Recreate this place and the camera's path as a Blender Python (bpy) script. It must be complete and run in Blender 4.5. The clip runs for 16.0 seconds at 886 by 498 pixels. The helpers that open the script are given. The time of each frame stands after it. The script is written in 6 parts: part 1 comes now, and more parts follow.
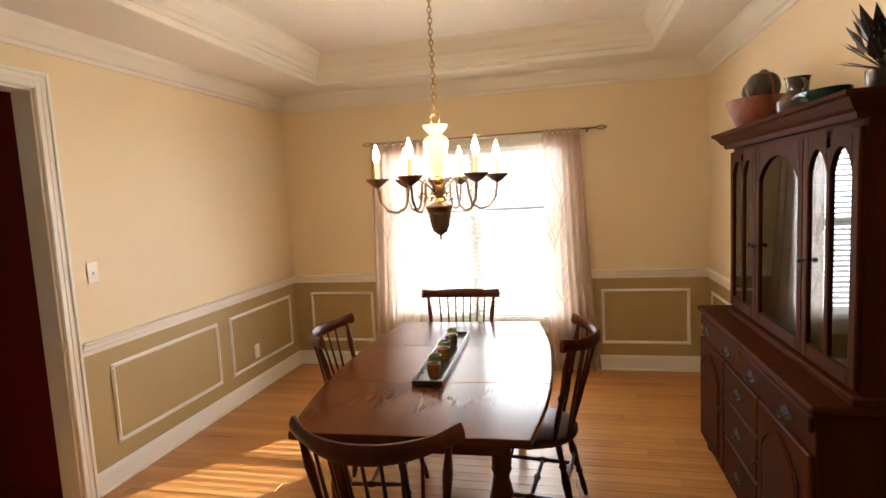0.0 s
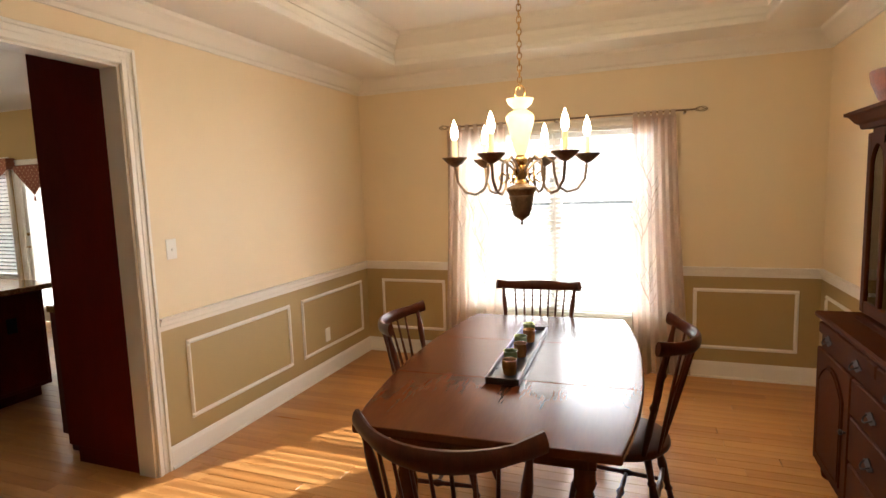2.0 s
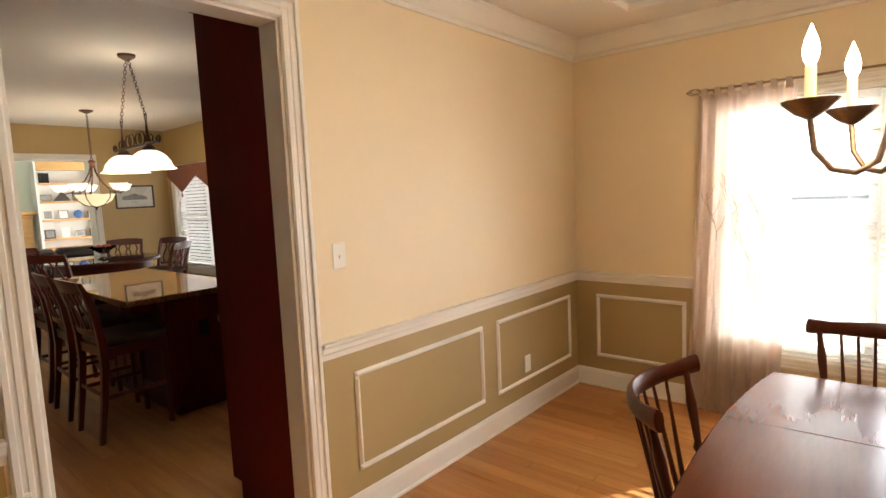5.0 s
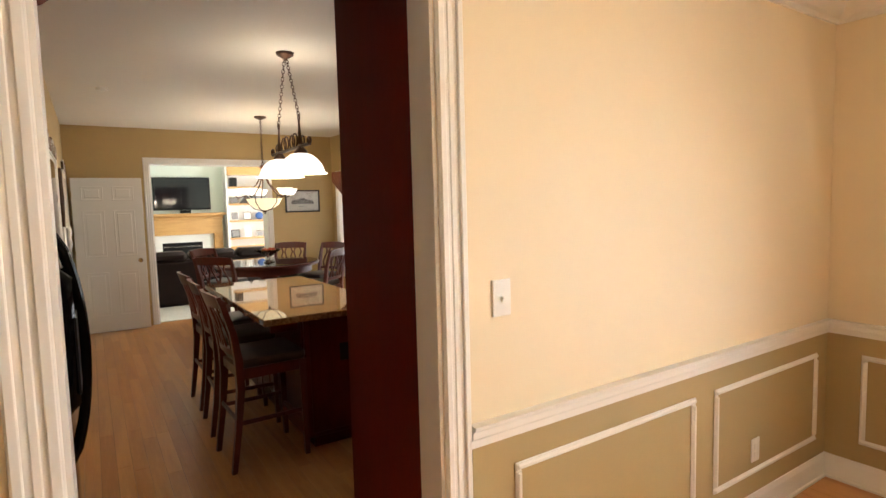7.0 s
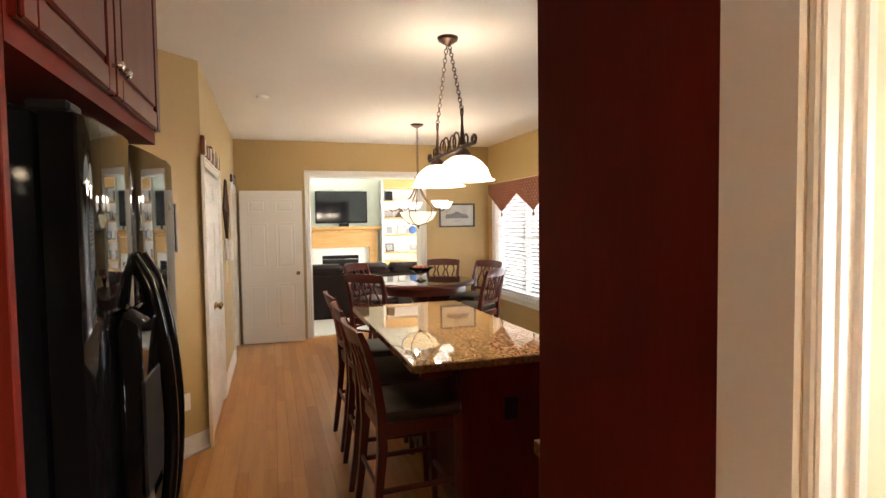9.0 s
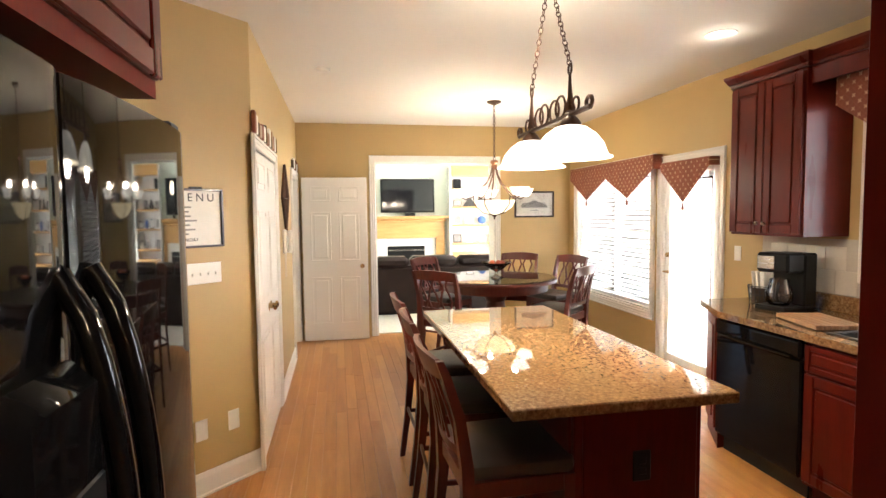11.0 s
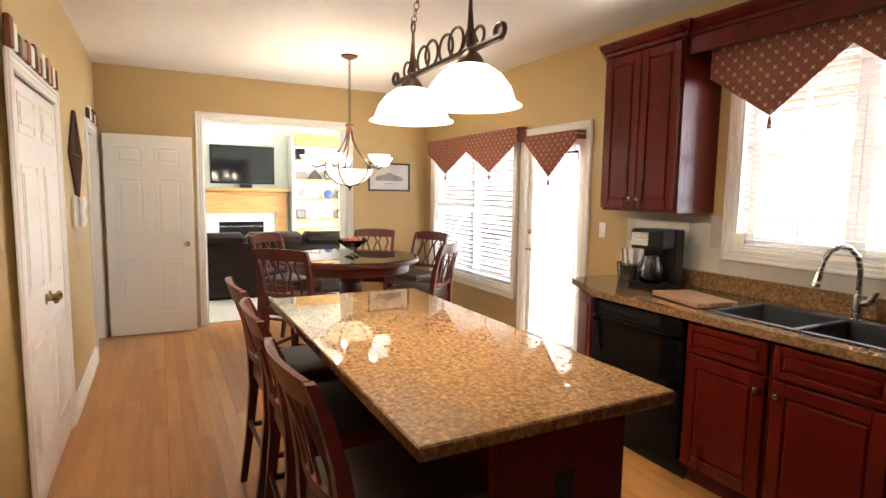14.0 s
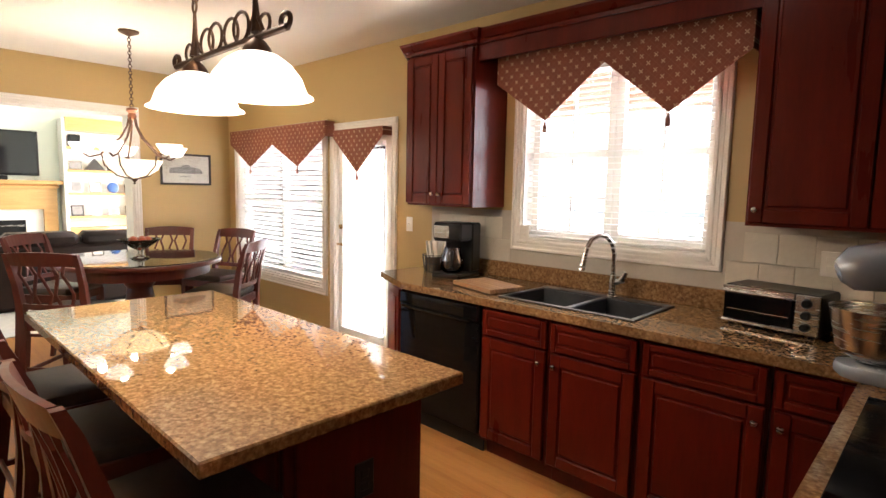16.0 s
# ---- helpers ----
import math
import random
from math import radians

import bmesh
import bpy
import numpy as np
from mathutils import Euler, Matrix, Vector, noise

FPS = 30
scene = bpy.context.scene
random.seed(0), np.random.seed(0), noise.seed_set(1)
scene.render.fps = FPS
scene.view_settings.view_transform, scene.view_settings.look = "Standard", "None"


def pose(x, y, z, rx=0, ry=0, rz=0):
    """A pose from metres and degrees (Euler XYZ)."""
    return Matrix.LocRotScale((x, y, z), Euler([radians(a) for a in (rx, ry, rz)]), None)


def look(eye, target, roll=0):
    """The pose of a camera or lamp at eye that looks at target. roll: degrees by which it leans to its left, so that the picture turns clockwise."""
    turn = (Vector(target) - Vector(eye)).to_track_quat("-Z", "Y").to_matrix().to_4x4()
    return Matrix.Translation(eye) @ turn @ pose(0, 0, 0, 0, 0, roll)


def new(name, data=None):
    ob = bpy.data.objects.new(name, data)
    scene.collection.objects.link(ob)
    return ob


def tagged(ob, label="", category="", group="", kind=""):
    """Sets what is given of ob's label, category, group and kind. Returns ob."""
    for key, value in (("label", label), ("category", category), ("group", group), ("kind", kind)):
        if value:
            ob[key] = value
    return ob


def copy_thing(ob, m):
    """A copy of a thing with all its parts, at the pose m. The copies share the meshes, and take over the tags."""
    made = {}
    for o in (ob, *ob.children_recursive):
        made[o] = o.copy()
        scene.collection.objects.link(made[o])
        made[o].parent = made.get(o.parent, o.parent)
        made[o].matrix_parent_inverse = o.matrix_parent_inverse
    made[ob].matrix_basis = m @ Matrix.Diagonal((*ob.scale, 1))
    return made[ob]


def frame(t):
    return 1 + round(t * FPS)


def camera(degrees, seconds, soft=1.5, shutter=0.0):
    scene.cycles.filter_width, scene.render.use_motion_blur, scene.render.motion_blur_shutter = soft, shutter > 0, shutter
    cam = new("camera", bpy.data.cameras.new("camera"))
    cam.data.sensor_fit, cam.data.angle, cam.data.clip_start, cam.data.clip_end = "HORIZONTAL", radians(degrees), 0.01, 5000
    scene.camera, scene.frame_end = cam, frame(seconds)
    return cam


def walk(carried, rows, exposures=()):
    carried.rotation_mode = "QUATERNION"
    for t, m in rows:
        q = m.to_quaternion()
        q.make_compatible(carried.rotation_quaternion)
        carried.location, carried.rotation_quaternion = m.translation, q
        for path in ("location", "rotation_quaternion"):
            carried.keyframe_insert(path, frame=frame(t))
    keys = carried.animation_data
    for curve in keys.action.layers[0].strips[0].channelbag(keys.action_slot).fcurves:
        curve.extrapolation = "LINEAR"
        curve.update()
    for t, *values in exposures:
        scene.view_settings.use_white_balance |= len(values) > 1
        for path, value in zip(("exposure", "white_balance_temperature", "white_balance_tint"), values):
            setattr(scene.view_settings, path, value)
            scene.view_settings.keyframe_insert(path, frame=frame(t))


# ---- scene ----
cam = camera(78.5, 16.0)
PATH = [
    (0, (0.122, -0.287, 1.598), (-0.329, 1.651, 1.395), -3.0),
    (0.5, (0.129, -0.276, 1.585), (-0.384, 1.647, 1.384), -2.8),
    (1, (0.091, -0.26, 1.578), (-0.47, 1.648, 1.372), -2.3),
    (1.5, (0.071, -0.201, 1.559), (-0.559, 1.686, 1.347), -2.1),
    (2, (0.04, -0.108, 1.551), (-0.663, 1.752, 1.328), -1.9),
    (2.5, (-0.023, -0.002, 1.545), (-0.804, 1.824, 1.307), -1.6),
    (3, (-0.111, 0.111, 1.543), (-0.974, 1.898, 1.295), -1.6),
    (3.5, (-0.206, 0.253, 1.517), (-1.169, 1.991, 1.287), -1.8),
    (4, (-0.307, 0.414, 1.523), (-1.38, 2.088, 1.31), -2.0),
    (4.5, (-0.438, 0.568, 1.51), (-1.62, 2.168, 1.303), -2.4),
    (7, (-1.19, 1.165, 1.55), (-2.863, 2.249, 1.388), -1.5),
    (7.5, (-1.386, 1.272, 1.539), (-3.107, 2.283, 1.408), -1.2),
    (8, (-1.602, 1.335, 1.528), (-3.38, 2.244, 1.412), -0.9),
    (8.5, (-1.807, 1.357, 1.536), (-3.646, 2.137, 1.435), -0.9),
    (9, (-1.998, 1.376, 1.55), (-3.904, 1.977, 1.456), -0.8),
    (9.5, (-2.183, 1.418, 1.561), (-4.126, 1.879, 1.452), -1.0),
    (11.8, (-2.945, 1.424, 1.542), (-4.906, 1.796, 1.411), -0.6),
    (12, (-3.011, 1.452, 1.534), (-4.967, 1.852, 1.416), -0.7),
    (12.5, (-3.117, 1.458, 1.522), (-5.058, 1.926, 1.411), -0.4),
    (13, (-3.207, 1.448, 1.517), (-5.121, 2.008, 1.358), 0.1),
    (13.5, (-3.243, 1.45, 1.507), (-5.092, 2.186, 1.311), 0.2),
    (14, (-3.267, 1.458, 1.492), (-5.03, 2.379, 1.284), 0.9),
    (14.5, (-3.273, 1.459, 1.488), (-4.939, 2.546, 1.277), 1.3),
    (15, (-3.248, 1.473, 1.497), (-4.801, 2.716, 1.286), 1.3),
    (15.5, (-3.232, 1.489, 1.502), (-4.672, 2.862, 1.297), 1.4),
    (16, (-3.218, 1.523, 1.497), (-4.587, 2.965, 1.281), 1.2),
]
walk(cam, [(t, look(eye, target, roll)) for t, eye, target, roll in PATH], [(0, 1.65, 5950, 10), (4.5, 1.7, 5950, 10), (7, 2.1, 5850, 10), (8, 2.1, 5850, 10), (8.5, 2.2, 5850, 10), (9.1, 2.65, 5850, 12), (9.5, 3.0, 5850, 12), (12, 3.1, 5700, 11), (13.5, 2.9, 5700, 12), (16, 2.8, 5800, 15)])

# ---------------- light ----------------
world = bpy.data.worlds.new("world")
scene.world = world
world.use_nodes = True
wn = world.node_tree
sky = wn.nodes.new("ShaderNodeTexSky")
sky.sky_type, sky.sun_disc = "NISHITA", False
SUN_DIR = Vector((-0.68, -1.0, -0.60)).normalized()
sky.sun_elevation = math.asin(-SUN_DIR.z)
sky.sun_rotation = math.atan2(-SUN_DIR.x, -SUN_DIR.y)
wn.links.new(sky.outputs[0], wn.nodes["Background"].inputs[0])
wn.nodes["Background"].inputs[1].default_value = 0.1
sun = new("sun", bpy.data.lights.new("sun", "SUN"))
sun.data.energy, sun.data.angle, sun.data.color = 5.0, radians(0.5), (1.0, 0.94, 0.83)
sun.matrix_world = look((0, 0, 10), Vector((0, 0, 10)) + SUN_DIR)


DIM = 0.67                                    # all lamps and window light together


def area(name, x, y, z, w, h, target, power, color=(1, 0.96, 0.9)):
    ob = new(name, bpy.data.lights.new(name, "AREA"))
    ob.data.shape, ob.data.size, ob.data.size_y = "RECTANGLE", w, h
    ob.data.energy, ob.data.color = power * DIM, color
    ob.matrix_world = look((x, y, z), target)
    return ob


def bulb(name, x, y, z, power, color=(1, 0.72, 0.42), r=0.03):
    ob = new(name, bpy.data.lights.new(name, "POINT"))
    ob.data.energy, ob.data.color, ob.data.shadow_soft_size = power * DIM, color, r
    ob.location = (x, y, z)
    return ob


# ---------------- materials ----------------
def mat(name, c1, c2=None, rough=0.5, metal=0.0, scale=6.0, bump=0.0, fine=60.0, stretch=(1, 1, 1), wave=0.0,
        emit=0.0, emit_color=None, coat=0.0, trans=0.0, alpha=1.0, island=0.0, rvar=0.08, spec=0.5):
    """A principled surface whose colour wanders between c1 and c2 at two scales."""
    m = bpy.data.materials.new(name)
    m.use_nodes = True
    nt = m.node_tree
    L, N = nt.links.new, nt.nodes.new
    p = nt.nodes["Principled BSDF"]
    p.inputs["Roughness"].default_value, p.inputs["Metallic"].default_value = rough, metal
    p.inputs["Specular IOR Level"].default_value = spec
    p.inputs["Coat Weight"].default_value = coat
    p.inputs["Coat Roughness"].default_value = 0.12
    p.inputs["Transmission Weight"].default_value = trans
    p.inputs["Alpha"].default_value = alpha
    c2 = c2 or tuple(v * 0.86 for v in c1)
    tc, mp = N("ShaderNodeTexCoord"), N("ShaderNodeMapping")
    mp.inputs["Scale"].default_value = stretch
    L(tc.outputs["Object"], mp.inputs["Vector"])
    n1, n2 = N("ShaderNodeTexNoise"), N("ShaderNodeTexNoise")
    n1.inputs["Scale"].default_value, n2.inputs["Scale"].default_value = scale, fine
    n1.inputs["Detail"].default_value = 6
    n2.inputs["Detail"].default_value = 4
    for n in (n1, n2):
        L(mp.outputs[0], n.inputs["Vector"])
    ad = N("ShaderNodeMath")
    ad.operation = "MULTIPLY_ADD"
    L(n2.outputs["Fac"], ad.inputs[0])
    ad.inputs[1].default_value = 0.45
    sub = N("ShaderNodeMath")
    sub.operation = "SUBTRACT"
    L(n1.outputs["Fac"], sub.inputs[0])
    sub.inputs[1].default_value = 0.22
    L(sub.outputs[0], ad.inputs[2])
    fac = ad.outputs[0]
    if island:
        oi = N("ShaderNodeObjectInfo")
        ge = N("ShaderNodeNewGeometry")
        s1 = N("ShaderNodeMath")
        s1.operation = "ADD"
        L(oi.outputs["Random"], s1.inputs[0])
        L(ge.outputs["Random Per Island"], s1.inputs[1])
        fr = N("ShaderNodeMath")
        fr.operation = "FRACT"
        L(s1.outputs[0], fr.inputs[0])
        s2 = N("ShaderNodeMath")
        s2.operation = "MULTIPLY_ADD"
        L(fr.outputs[0], s2.inputs[0])
        s2.inputs[1].default_value = island
        L(fac, s2.inputs[2])
        s3 = N("ShaderNodeMath")
        s3.operation = "SUBTRACT"
        L(s2.outputs[0], s3.inputs[0])
        s3.inputs[1].default_value = island / 2
        fac = s3.outputs[0]
    cr = N("ShaderNodeValToRGB")
    cr.color_ramp.elements[0].position, cr.color_ramp.elements[1].position = 0.25, 0.75
    cr.color_ramp.elements[0].color, cr.color_ramp.elements[1].color = (*c2, 1), (*c1, 1)
    L(fac, cr.inputs[0])
    L(cr.outputs[0], p.inputs["Base Color"])
    rr = N("ShaderNodeMapRange")
    rr.inputs[3].default_value, rr.inputs[4].default_value = max(0.0, rough - rvar), min(1.0, rough + rvar)
    L(n1.outputs["Fac"], rr.inputs[0])
    L(rr.outputs[0], p.inputs["Roughness"])
    if bump:
        bp = N("ShaderNodeBump")
        bp.inputs["Strength"].default_value, bp.inputs["Distance"].default_value = bump, 0.004
        L(n2.outputs["Fac"], bp.inputs["Height"])
        L(bp.outputs[0], p.inputs["Normal"])
    if emit:
        p.inputs["Emission Color"].default_value = (*(emit_color or c1), 1)
        p.inputs["Emission Strength"].default_value = emit
    return m


CREAM = mat("cream_paint", (0.78, 0.65, 0.44), (0.75, 0.62, 0.415), 0.55, scale=1.2, bump=0.06, fine=180)
OLIVE = mat("olive_paint", (0.41, 0.305, 0.13), (0.38, 0.28, 0.115), 0.5, scale=1.5, bump=0.06, fine=180)
GOLD = mat("gold_paint", (0.48, 0.338, 0.135), (0.45, 0.313, 0.12), 0.5, scale=1.2, bump=0.06, fine=180)
PALE = mat("pale_green_paint", (0.74, 0.78, 0.68), (0.70, 0.74, 0.65), 0.6, scale=1.2, bump=0.05, fine=180)
WHITE = mat("white_trim", (0.80, 0.77, 0.71), (0.785, 0.755, 0.695), 0.34, scale=3, bump=0.015, fine=90, rvar=0.03)
CEIL = mat("ceiling_paint", (0.78, 0.74, 0.66), (0.74, 0.70, 0.62), 0.75, scale=1.0, bump=0.08, fine=140)
OAK = mat("oak_floor", (0.54, 0.265, 0.084), (0.40, 0.172, 0.046), 0.31, scale=1.6, fine=9, stretch=(1, 12, 1), bump=0.015, island=0.45, spec=0.30)
GAP = mat("floor_gap", (0.10, 0.05, 0.02), (0.07, 0.03, 0.012), 0.7)
WALNUT = mat("polished_table_wood", (0.120, 0.034, 0.010), (0.085, 0.022, 0.007), 0.22, scale=1.2, fine=12, stretch=(9, 1, 9), bump=0.006, spec=0.26, rvar=0.012)
CHAIRW = mat("chair_wood", (0.085, 0.019, 0.006), (0.045, 0.010, 0.004), 0.36, scale=5, fine=40, stretch=(6, 6, 1), coat=0.03, spec=0.22)
HUTCHW = mat("maple_hutch_wood", (0.066, 0.018, 0.004), (0.043, 0.011, 0.0026), 0.5, scale=1.6, fine=14, stretch=(7, 7, 1), bump=0.02, spec=0.015)
CHERRY = mat("cherry_cabinet", (0.108, 0.0085, 0.0027), (0.064, 0.0048, 0.0017), 0.30, scale=1.3, fine=12, stretch=(7, 7, 1), bump=0.02, spec=0.20)
PANELW = mat("dark_end_panel", (0.140, 0.013, 0.005), (0.095, 0.009, 0.0035), 0.55, scale=1.0, fine=12, stretch=(7, 7, 1), bump=0.02, spec=0.08)
STOOLW = mat("mahogany_chair", (0.115, 0.020, 0.011), (0.075, 0.013, 0.008), 0.32, scale=4, fine=30, stretch=(8, 8, 1), coat=0.15, spec=0.35)
LEATHER = mat("dark_leather", (0.055, 0.038, 0.030), (0.032, 0.022, 0.018), 0.42, scale=9, fine=160, bump=0.25)
BRASS = mat("antique_brass", (0.55, 0.36, 0.14), (0.38, 0.23, 0.08), 0.28, 1.0, scale=20)
PEWTER = mat("worn_bronze", (0.36, 0.27, 0.18), (0.20, 0.14, 0.09), 0.36, 0.9, scale=30, fine=120)
IRON = mat("dark_bronze", (0.11, 0.060, 0.035), (0.06, 0.032, 0.02), 0.42, 0.7, scale=25, fine=120, bump=0.1)
BLACKM = mat("blackened_metal", (0.022, 0.019, 0.017), (0.013, 0.011, 0.010), 0.55, 0.25, scale=25)
STEEL = mat("brushed_steel", (0.60, 0.58, 0.55), (0.50, 0.48, 0.46), 0.26, 1.0, scale=8, fine=140, stretch=(1, 1, 12))
BLACKG = mat("glossy_black", (0.006, 0.0055, 0.0055), (0.004, 0.004, 0.004), 0.04, scale=4, rvar=0.015, spec=0.14)
BLACKP = mat("black_plastic", (0.014, 0.013, 0.013), (0.009, 0.009, 0.009), 0.36, scale=12, spec=0.2)
TWIG = mat("embroidery_thread", (0.30, 0.20, 0.13), (0.22, 0.15, 0.10), 0.8)
SINKB = mat("black_composite", (0.045, 0.046, 0.050), (0.025, 0.026, 0.03), 0.42, scale=30, fine=260, bump=0.06)
PLATE = mat("switch_plate", (0.80, 0.77, 0.70), (0.77, 0.74, 0.67), 0.35)
# weak emission puts bulb glow into glass and sleeves that hold no bulb
ALAB = mat("glowing_alabaster", (0.80, 0.66, 0.36), (0.70, 0.55, 0.27), 0.3, scale=14, emit=0.2, emit_color=(1.0, 0.75, 0.32))
CANDLE = mat("glowing_candle_sleeve", (0.80, 0.62, 0.36), (0.72, 0.55, 0.30), 0.5, emit=0.25, emit_color=(1.0, 0.66, 0.28))
FLAME = mat("lit_bulb", (1, 0.9, 0.7), (1, 0.9, 0.7), 0.3, emit=10, emit_color=(1.0, 0.80, 0.52))
SHADE = mat("lit_shade_glass", (0.86, 0.80, 0.68), (0.82, 0.76, 0.64), 0.35, emit=0.40, emit_color=(1.0, 0.88, 0.68))
BOWLG = mat("amber_bowl_glass", (0.82, 0.68, 0.42), (0.76, 0.6, 0.34), 0.35, emit=0.30, emit_color=(1.0, 0.78, 0.42))
TILE = mat("beige_wall_tile", (0.60, 0.55, 0.46), (0.52, 0.47, 0.39), 0.3, scale=7, fine=60, island=0.35, bump=0.05)
GROUT = mat("tile_grout", (0.50, 0.46, 0.39), (0.44, 0.40, 0.34), 0.85)
PINE = mat("honey_pine", (0.62, 0.36, 0.13), (0.50, 0.27, 0.085), 0.35, scale=2.5, fine=20, stretch=(8, 1, 8), coat=0.2)
CARPET = mat("pale_carpet", (0.62, 0.58, 0.50), (0.52, 0.48, 0.41), 0.95, scale=20, fine=320, bump=0.5)
SOFA = mat("brown_leather_sofa", (0.022, 0.011, 0.009), (0.013, 0.007, 0.006), 0.40, scale=5, fine=120, bump=0.2, spec=0.2)
MIXERG = mat("grey_enamel", (0.28, 0.31, 0.36), (0.24, 0.265, 0.31), 0.25, 0.3, scale=8)
SCREEN = mat("tv_screen", (0.008, 0.008, 0.010), (0.006, 0.006, 0.008), 0.08, rvar=0.02)
PAPER = mat("paper", (0.80, 0.77, 0.70), (0.72, 0.69, 0.62), 0.7, scale=5)
INK = mat("ink", (0.05, 0.045, 0.04), (0.03, 0.03, 0.03), 0.6)
GREYINK = mat("grey_ink", (0.32, 0.30, 0.28), (0.2, 0.19, 0.18), 0.6, scale=12)
DARKW = mat("dark_painted_wood", (0.035, 0.024, 0.02), (0.02, 0.014, 0.012), 0.3, coat=0.2)
AMBER = mat("amber_votive_glass", (0.55, 0.26, 0.05), (0.40, 0.17, 0.03), 0.15, scale=30, trans=0.25)
GREEN = mat("green_votive_glass", (0.36, 0.40, 0.09), (0.26, 0.30, 0.06), 0.15, scale=30, trans=0.25)
WICKER = mat("wicker", (0.24, 0.062, 0.018), (0.12, 0.03, 0.010), 0.6, scale=40, fine=120, bump=0.5)
CERAM = mat("dark_ceramic", (0.10, 0.075, 0.055), (0.05, 0.035, 0.028), 0.25, scale=10)
BOARD = mat("cutting_board_wood", (0.42, 0.25, 0.13), (0.26, 0.14, 0.07), 0.45, scale=4, fine=20, stretch=(1, 16, 1), island=0.4)
FRUIT = mat("red_fruit", (0.50, 0.06, 0.025), (0.38, 0.10, 0.03), 0.35, scale=8)
BLUE = mat("blue_plate", (0.06, 0.13, 0.35), (0.04, 0.09, 0.25), 0.3)
# ground colour kept pale so it shows white through the blinds; cover unseen
PALE_GROUND = mat("pale_ground", (0.44, 0.42, 0.33), (0.33, 0.33, 0.24), 0.8, scale=3)
BRICK = mat("red_brick", (0.40, 0.17, 0.11), (0.30, 0.12, 0.08), 0.8, scale=5, fine=60, island=0.4, bump=0.2)


def glass(name, tint=(1, 1, 1), alpha=0.12, rough=0.02):
    m = bpy.data.materials.new(name)
    m.use_nodes = True
    nt = m.node_tree
    L, N = nt.links.new, nt.nodes.new
    nt.nodes.remove(nt.nodes["Principled BSDF"])
    tr, gl, mx = N("ShaderNodeBsdfTransparent"), N("ShaderNodeBsdfGlossy"), N("ShaderNodeMixShader")
    tr.inputs[0].default_value = (*tint, 1)
    gl.inputs["Roughness"].default_value = rough
    fr = N("ShaderNodeFresnel")
    fr.inputs["IOR"].default_value = 1.45
    ad = N("ShaderNodeMath")
    ad.operation = "ADD"
    L(fr.outputs[0], ad.inputs[0])
    ad.inputs[1].default_value = alpha * 0.3
    L(ad.outputs[0], mx.inputs[0])
    L(tr.outputs[0], mx.inputs[1])
    L(gl.outputs[0], mx.inputs[2])
    L(mx.outputs[0], nt.nodes["Material Output"].inputs[0])
    return m


GLASS = glass("clear_glass")


def thin_cloth(name, color, through_share, clear):
    """A thin sheet that lets light through: diffuse, translucent and partly open."""
    m = mat(name, color, tuple(v * 0.9 for v in color), 0.9, scale=7, fine=300, bump=0.1)
    nt = m.node_tree
    L, N = nt.links.new, nt.nodes.new
    tl, tr, m1, m2 = N("ShaderNodeBsdfTranslucent"), N("ShaderNodeBsdfTransparent"), N("ShaderNodeMixShader"), N("ShaderNodeMixShader")
    tl.inputs[0].default_value = (*color, 1)
    m1.inputs[0].default_value, m2.inputs[0].default_value = through_share, clear
    L(nt.nodes["Principled BSDF"].outputs[0], m1.inputs[1])
    L(tl.outputs[0], m1.inputs[2])
    L(m1.outputs[0], m2.inputs[1])
    L(tr.outputs[0], m2.inputs[2])
    L(m2.outputs[0], nt.nodes["Material Output"].inputs[0])
    return m


FABRIC = thin_cloth("sheer_curtain", (0.74, 0.60, 0.48), 0.5, 0.28)
BLIND = thin_cloth("white_blind_slat", (0.88, 0.87, 0.84), 0.1, 0.0)
BLIND_SUNNY = thin_cloth("backlit_blind_slat", (0.90, 0.89, 0.86), 0.5, 0.0)
SMOKED = glass("hutch_glass", (0.75, 0.75, 0.74), 0.25)


def granite():
    m = mat("granite", (0.36, 0.21, 0.09), (0.13, 0.07, 0.03), 0.028, scale=9, fine=55, bump=0.0, rvar=0.006, spec=0.40)
    nt = m.node_tree
    L, N = nt.links.new, nt.nodes.new
    p = nt.nodes["Principled BSDF"]
    p.inputs["Coat Roughness"].default_value = 0.03
    tc = nt.nodes["Texture Coordinate"]
    vo = N("ShaderNodeTexVoronoi")
    vo.inputs["Scale"].default_value = 130
    L(tc.outputs["Object"], vo.inputs["Vector"])
    no = N("ShaderNodeTexNoise")
    no.inputs["Scale"].default_value, no.inputs["Detail"].default_value = 62, 9
    L(tc.outputs["Object"], no.inputs["Vector"])
    cr = N("ShaderNodeValToRGB")
    e = cr.color_ramp.elements
    e[0].position, e[0].color = 0.28, (0.128, 0.067, 0.029, 1)
    e[1].position, e[1].color = 0.74, (0.33, 0.21, 0.102, 1)
    k = e.new(0.5)
    k.color = (0.215, 0.120, 0.050, 1)
    sep = N("ShaderNodeSeparateColor")
    L(vo.outputs["Color"], sep.inputs[0])
    mx = N("ShaderNodeMath")
    mx.operation = "MULTIPLY_ADD"
    L(sep.outputs[0], mx.inputs[0])
    mx.inputs[1].default_value = 0.22
    s = N("ShaderNodeMath")
    s.operation = "SUBTRACT"
    L(no.outputs["Fac"], s.inputs[0])
    s.inputs[1].default_value = 0.11
    L(s.outputs[0], mx.inputs[2])
    L(mx.outputs[0], cr.inputs[0])
    L(cr.outputs[0], p.inputs["Base Color"])
    return m


GRANITE = granite()


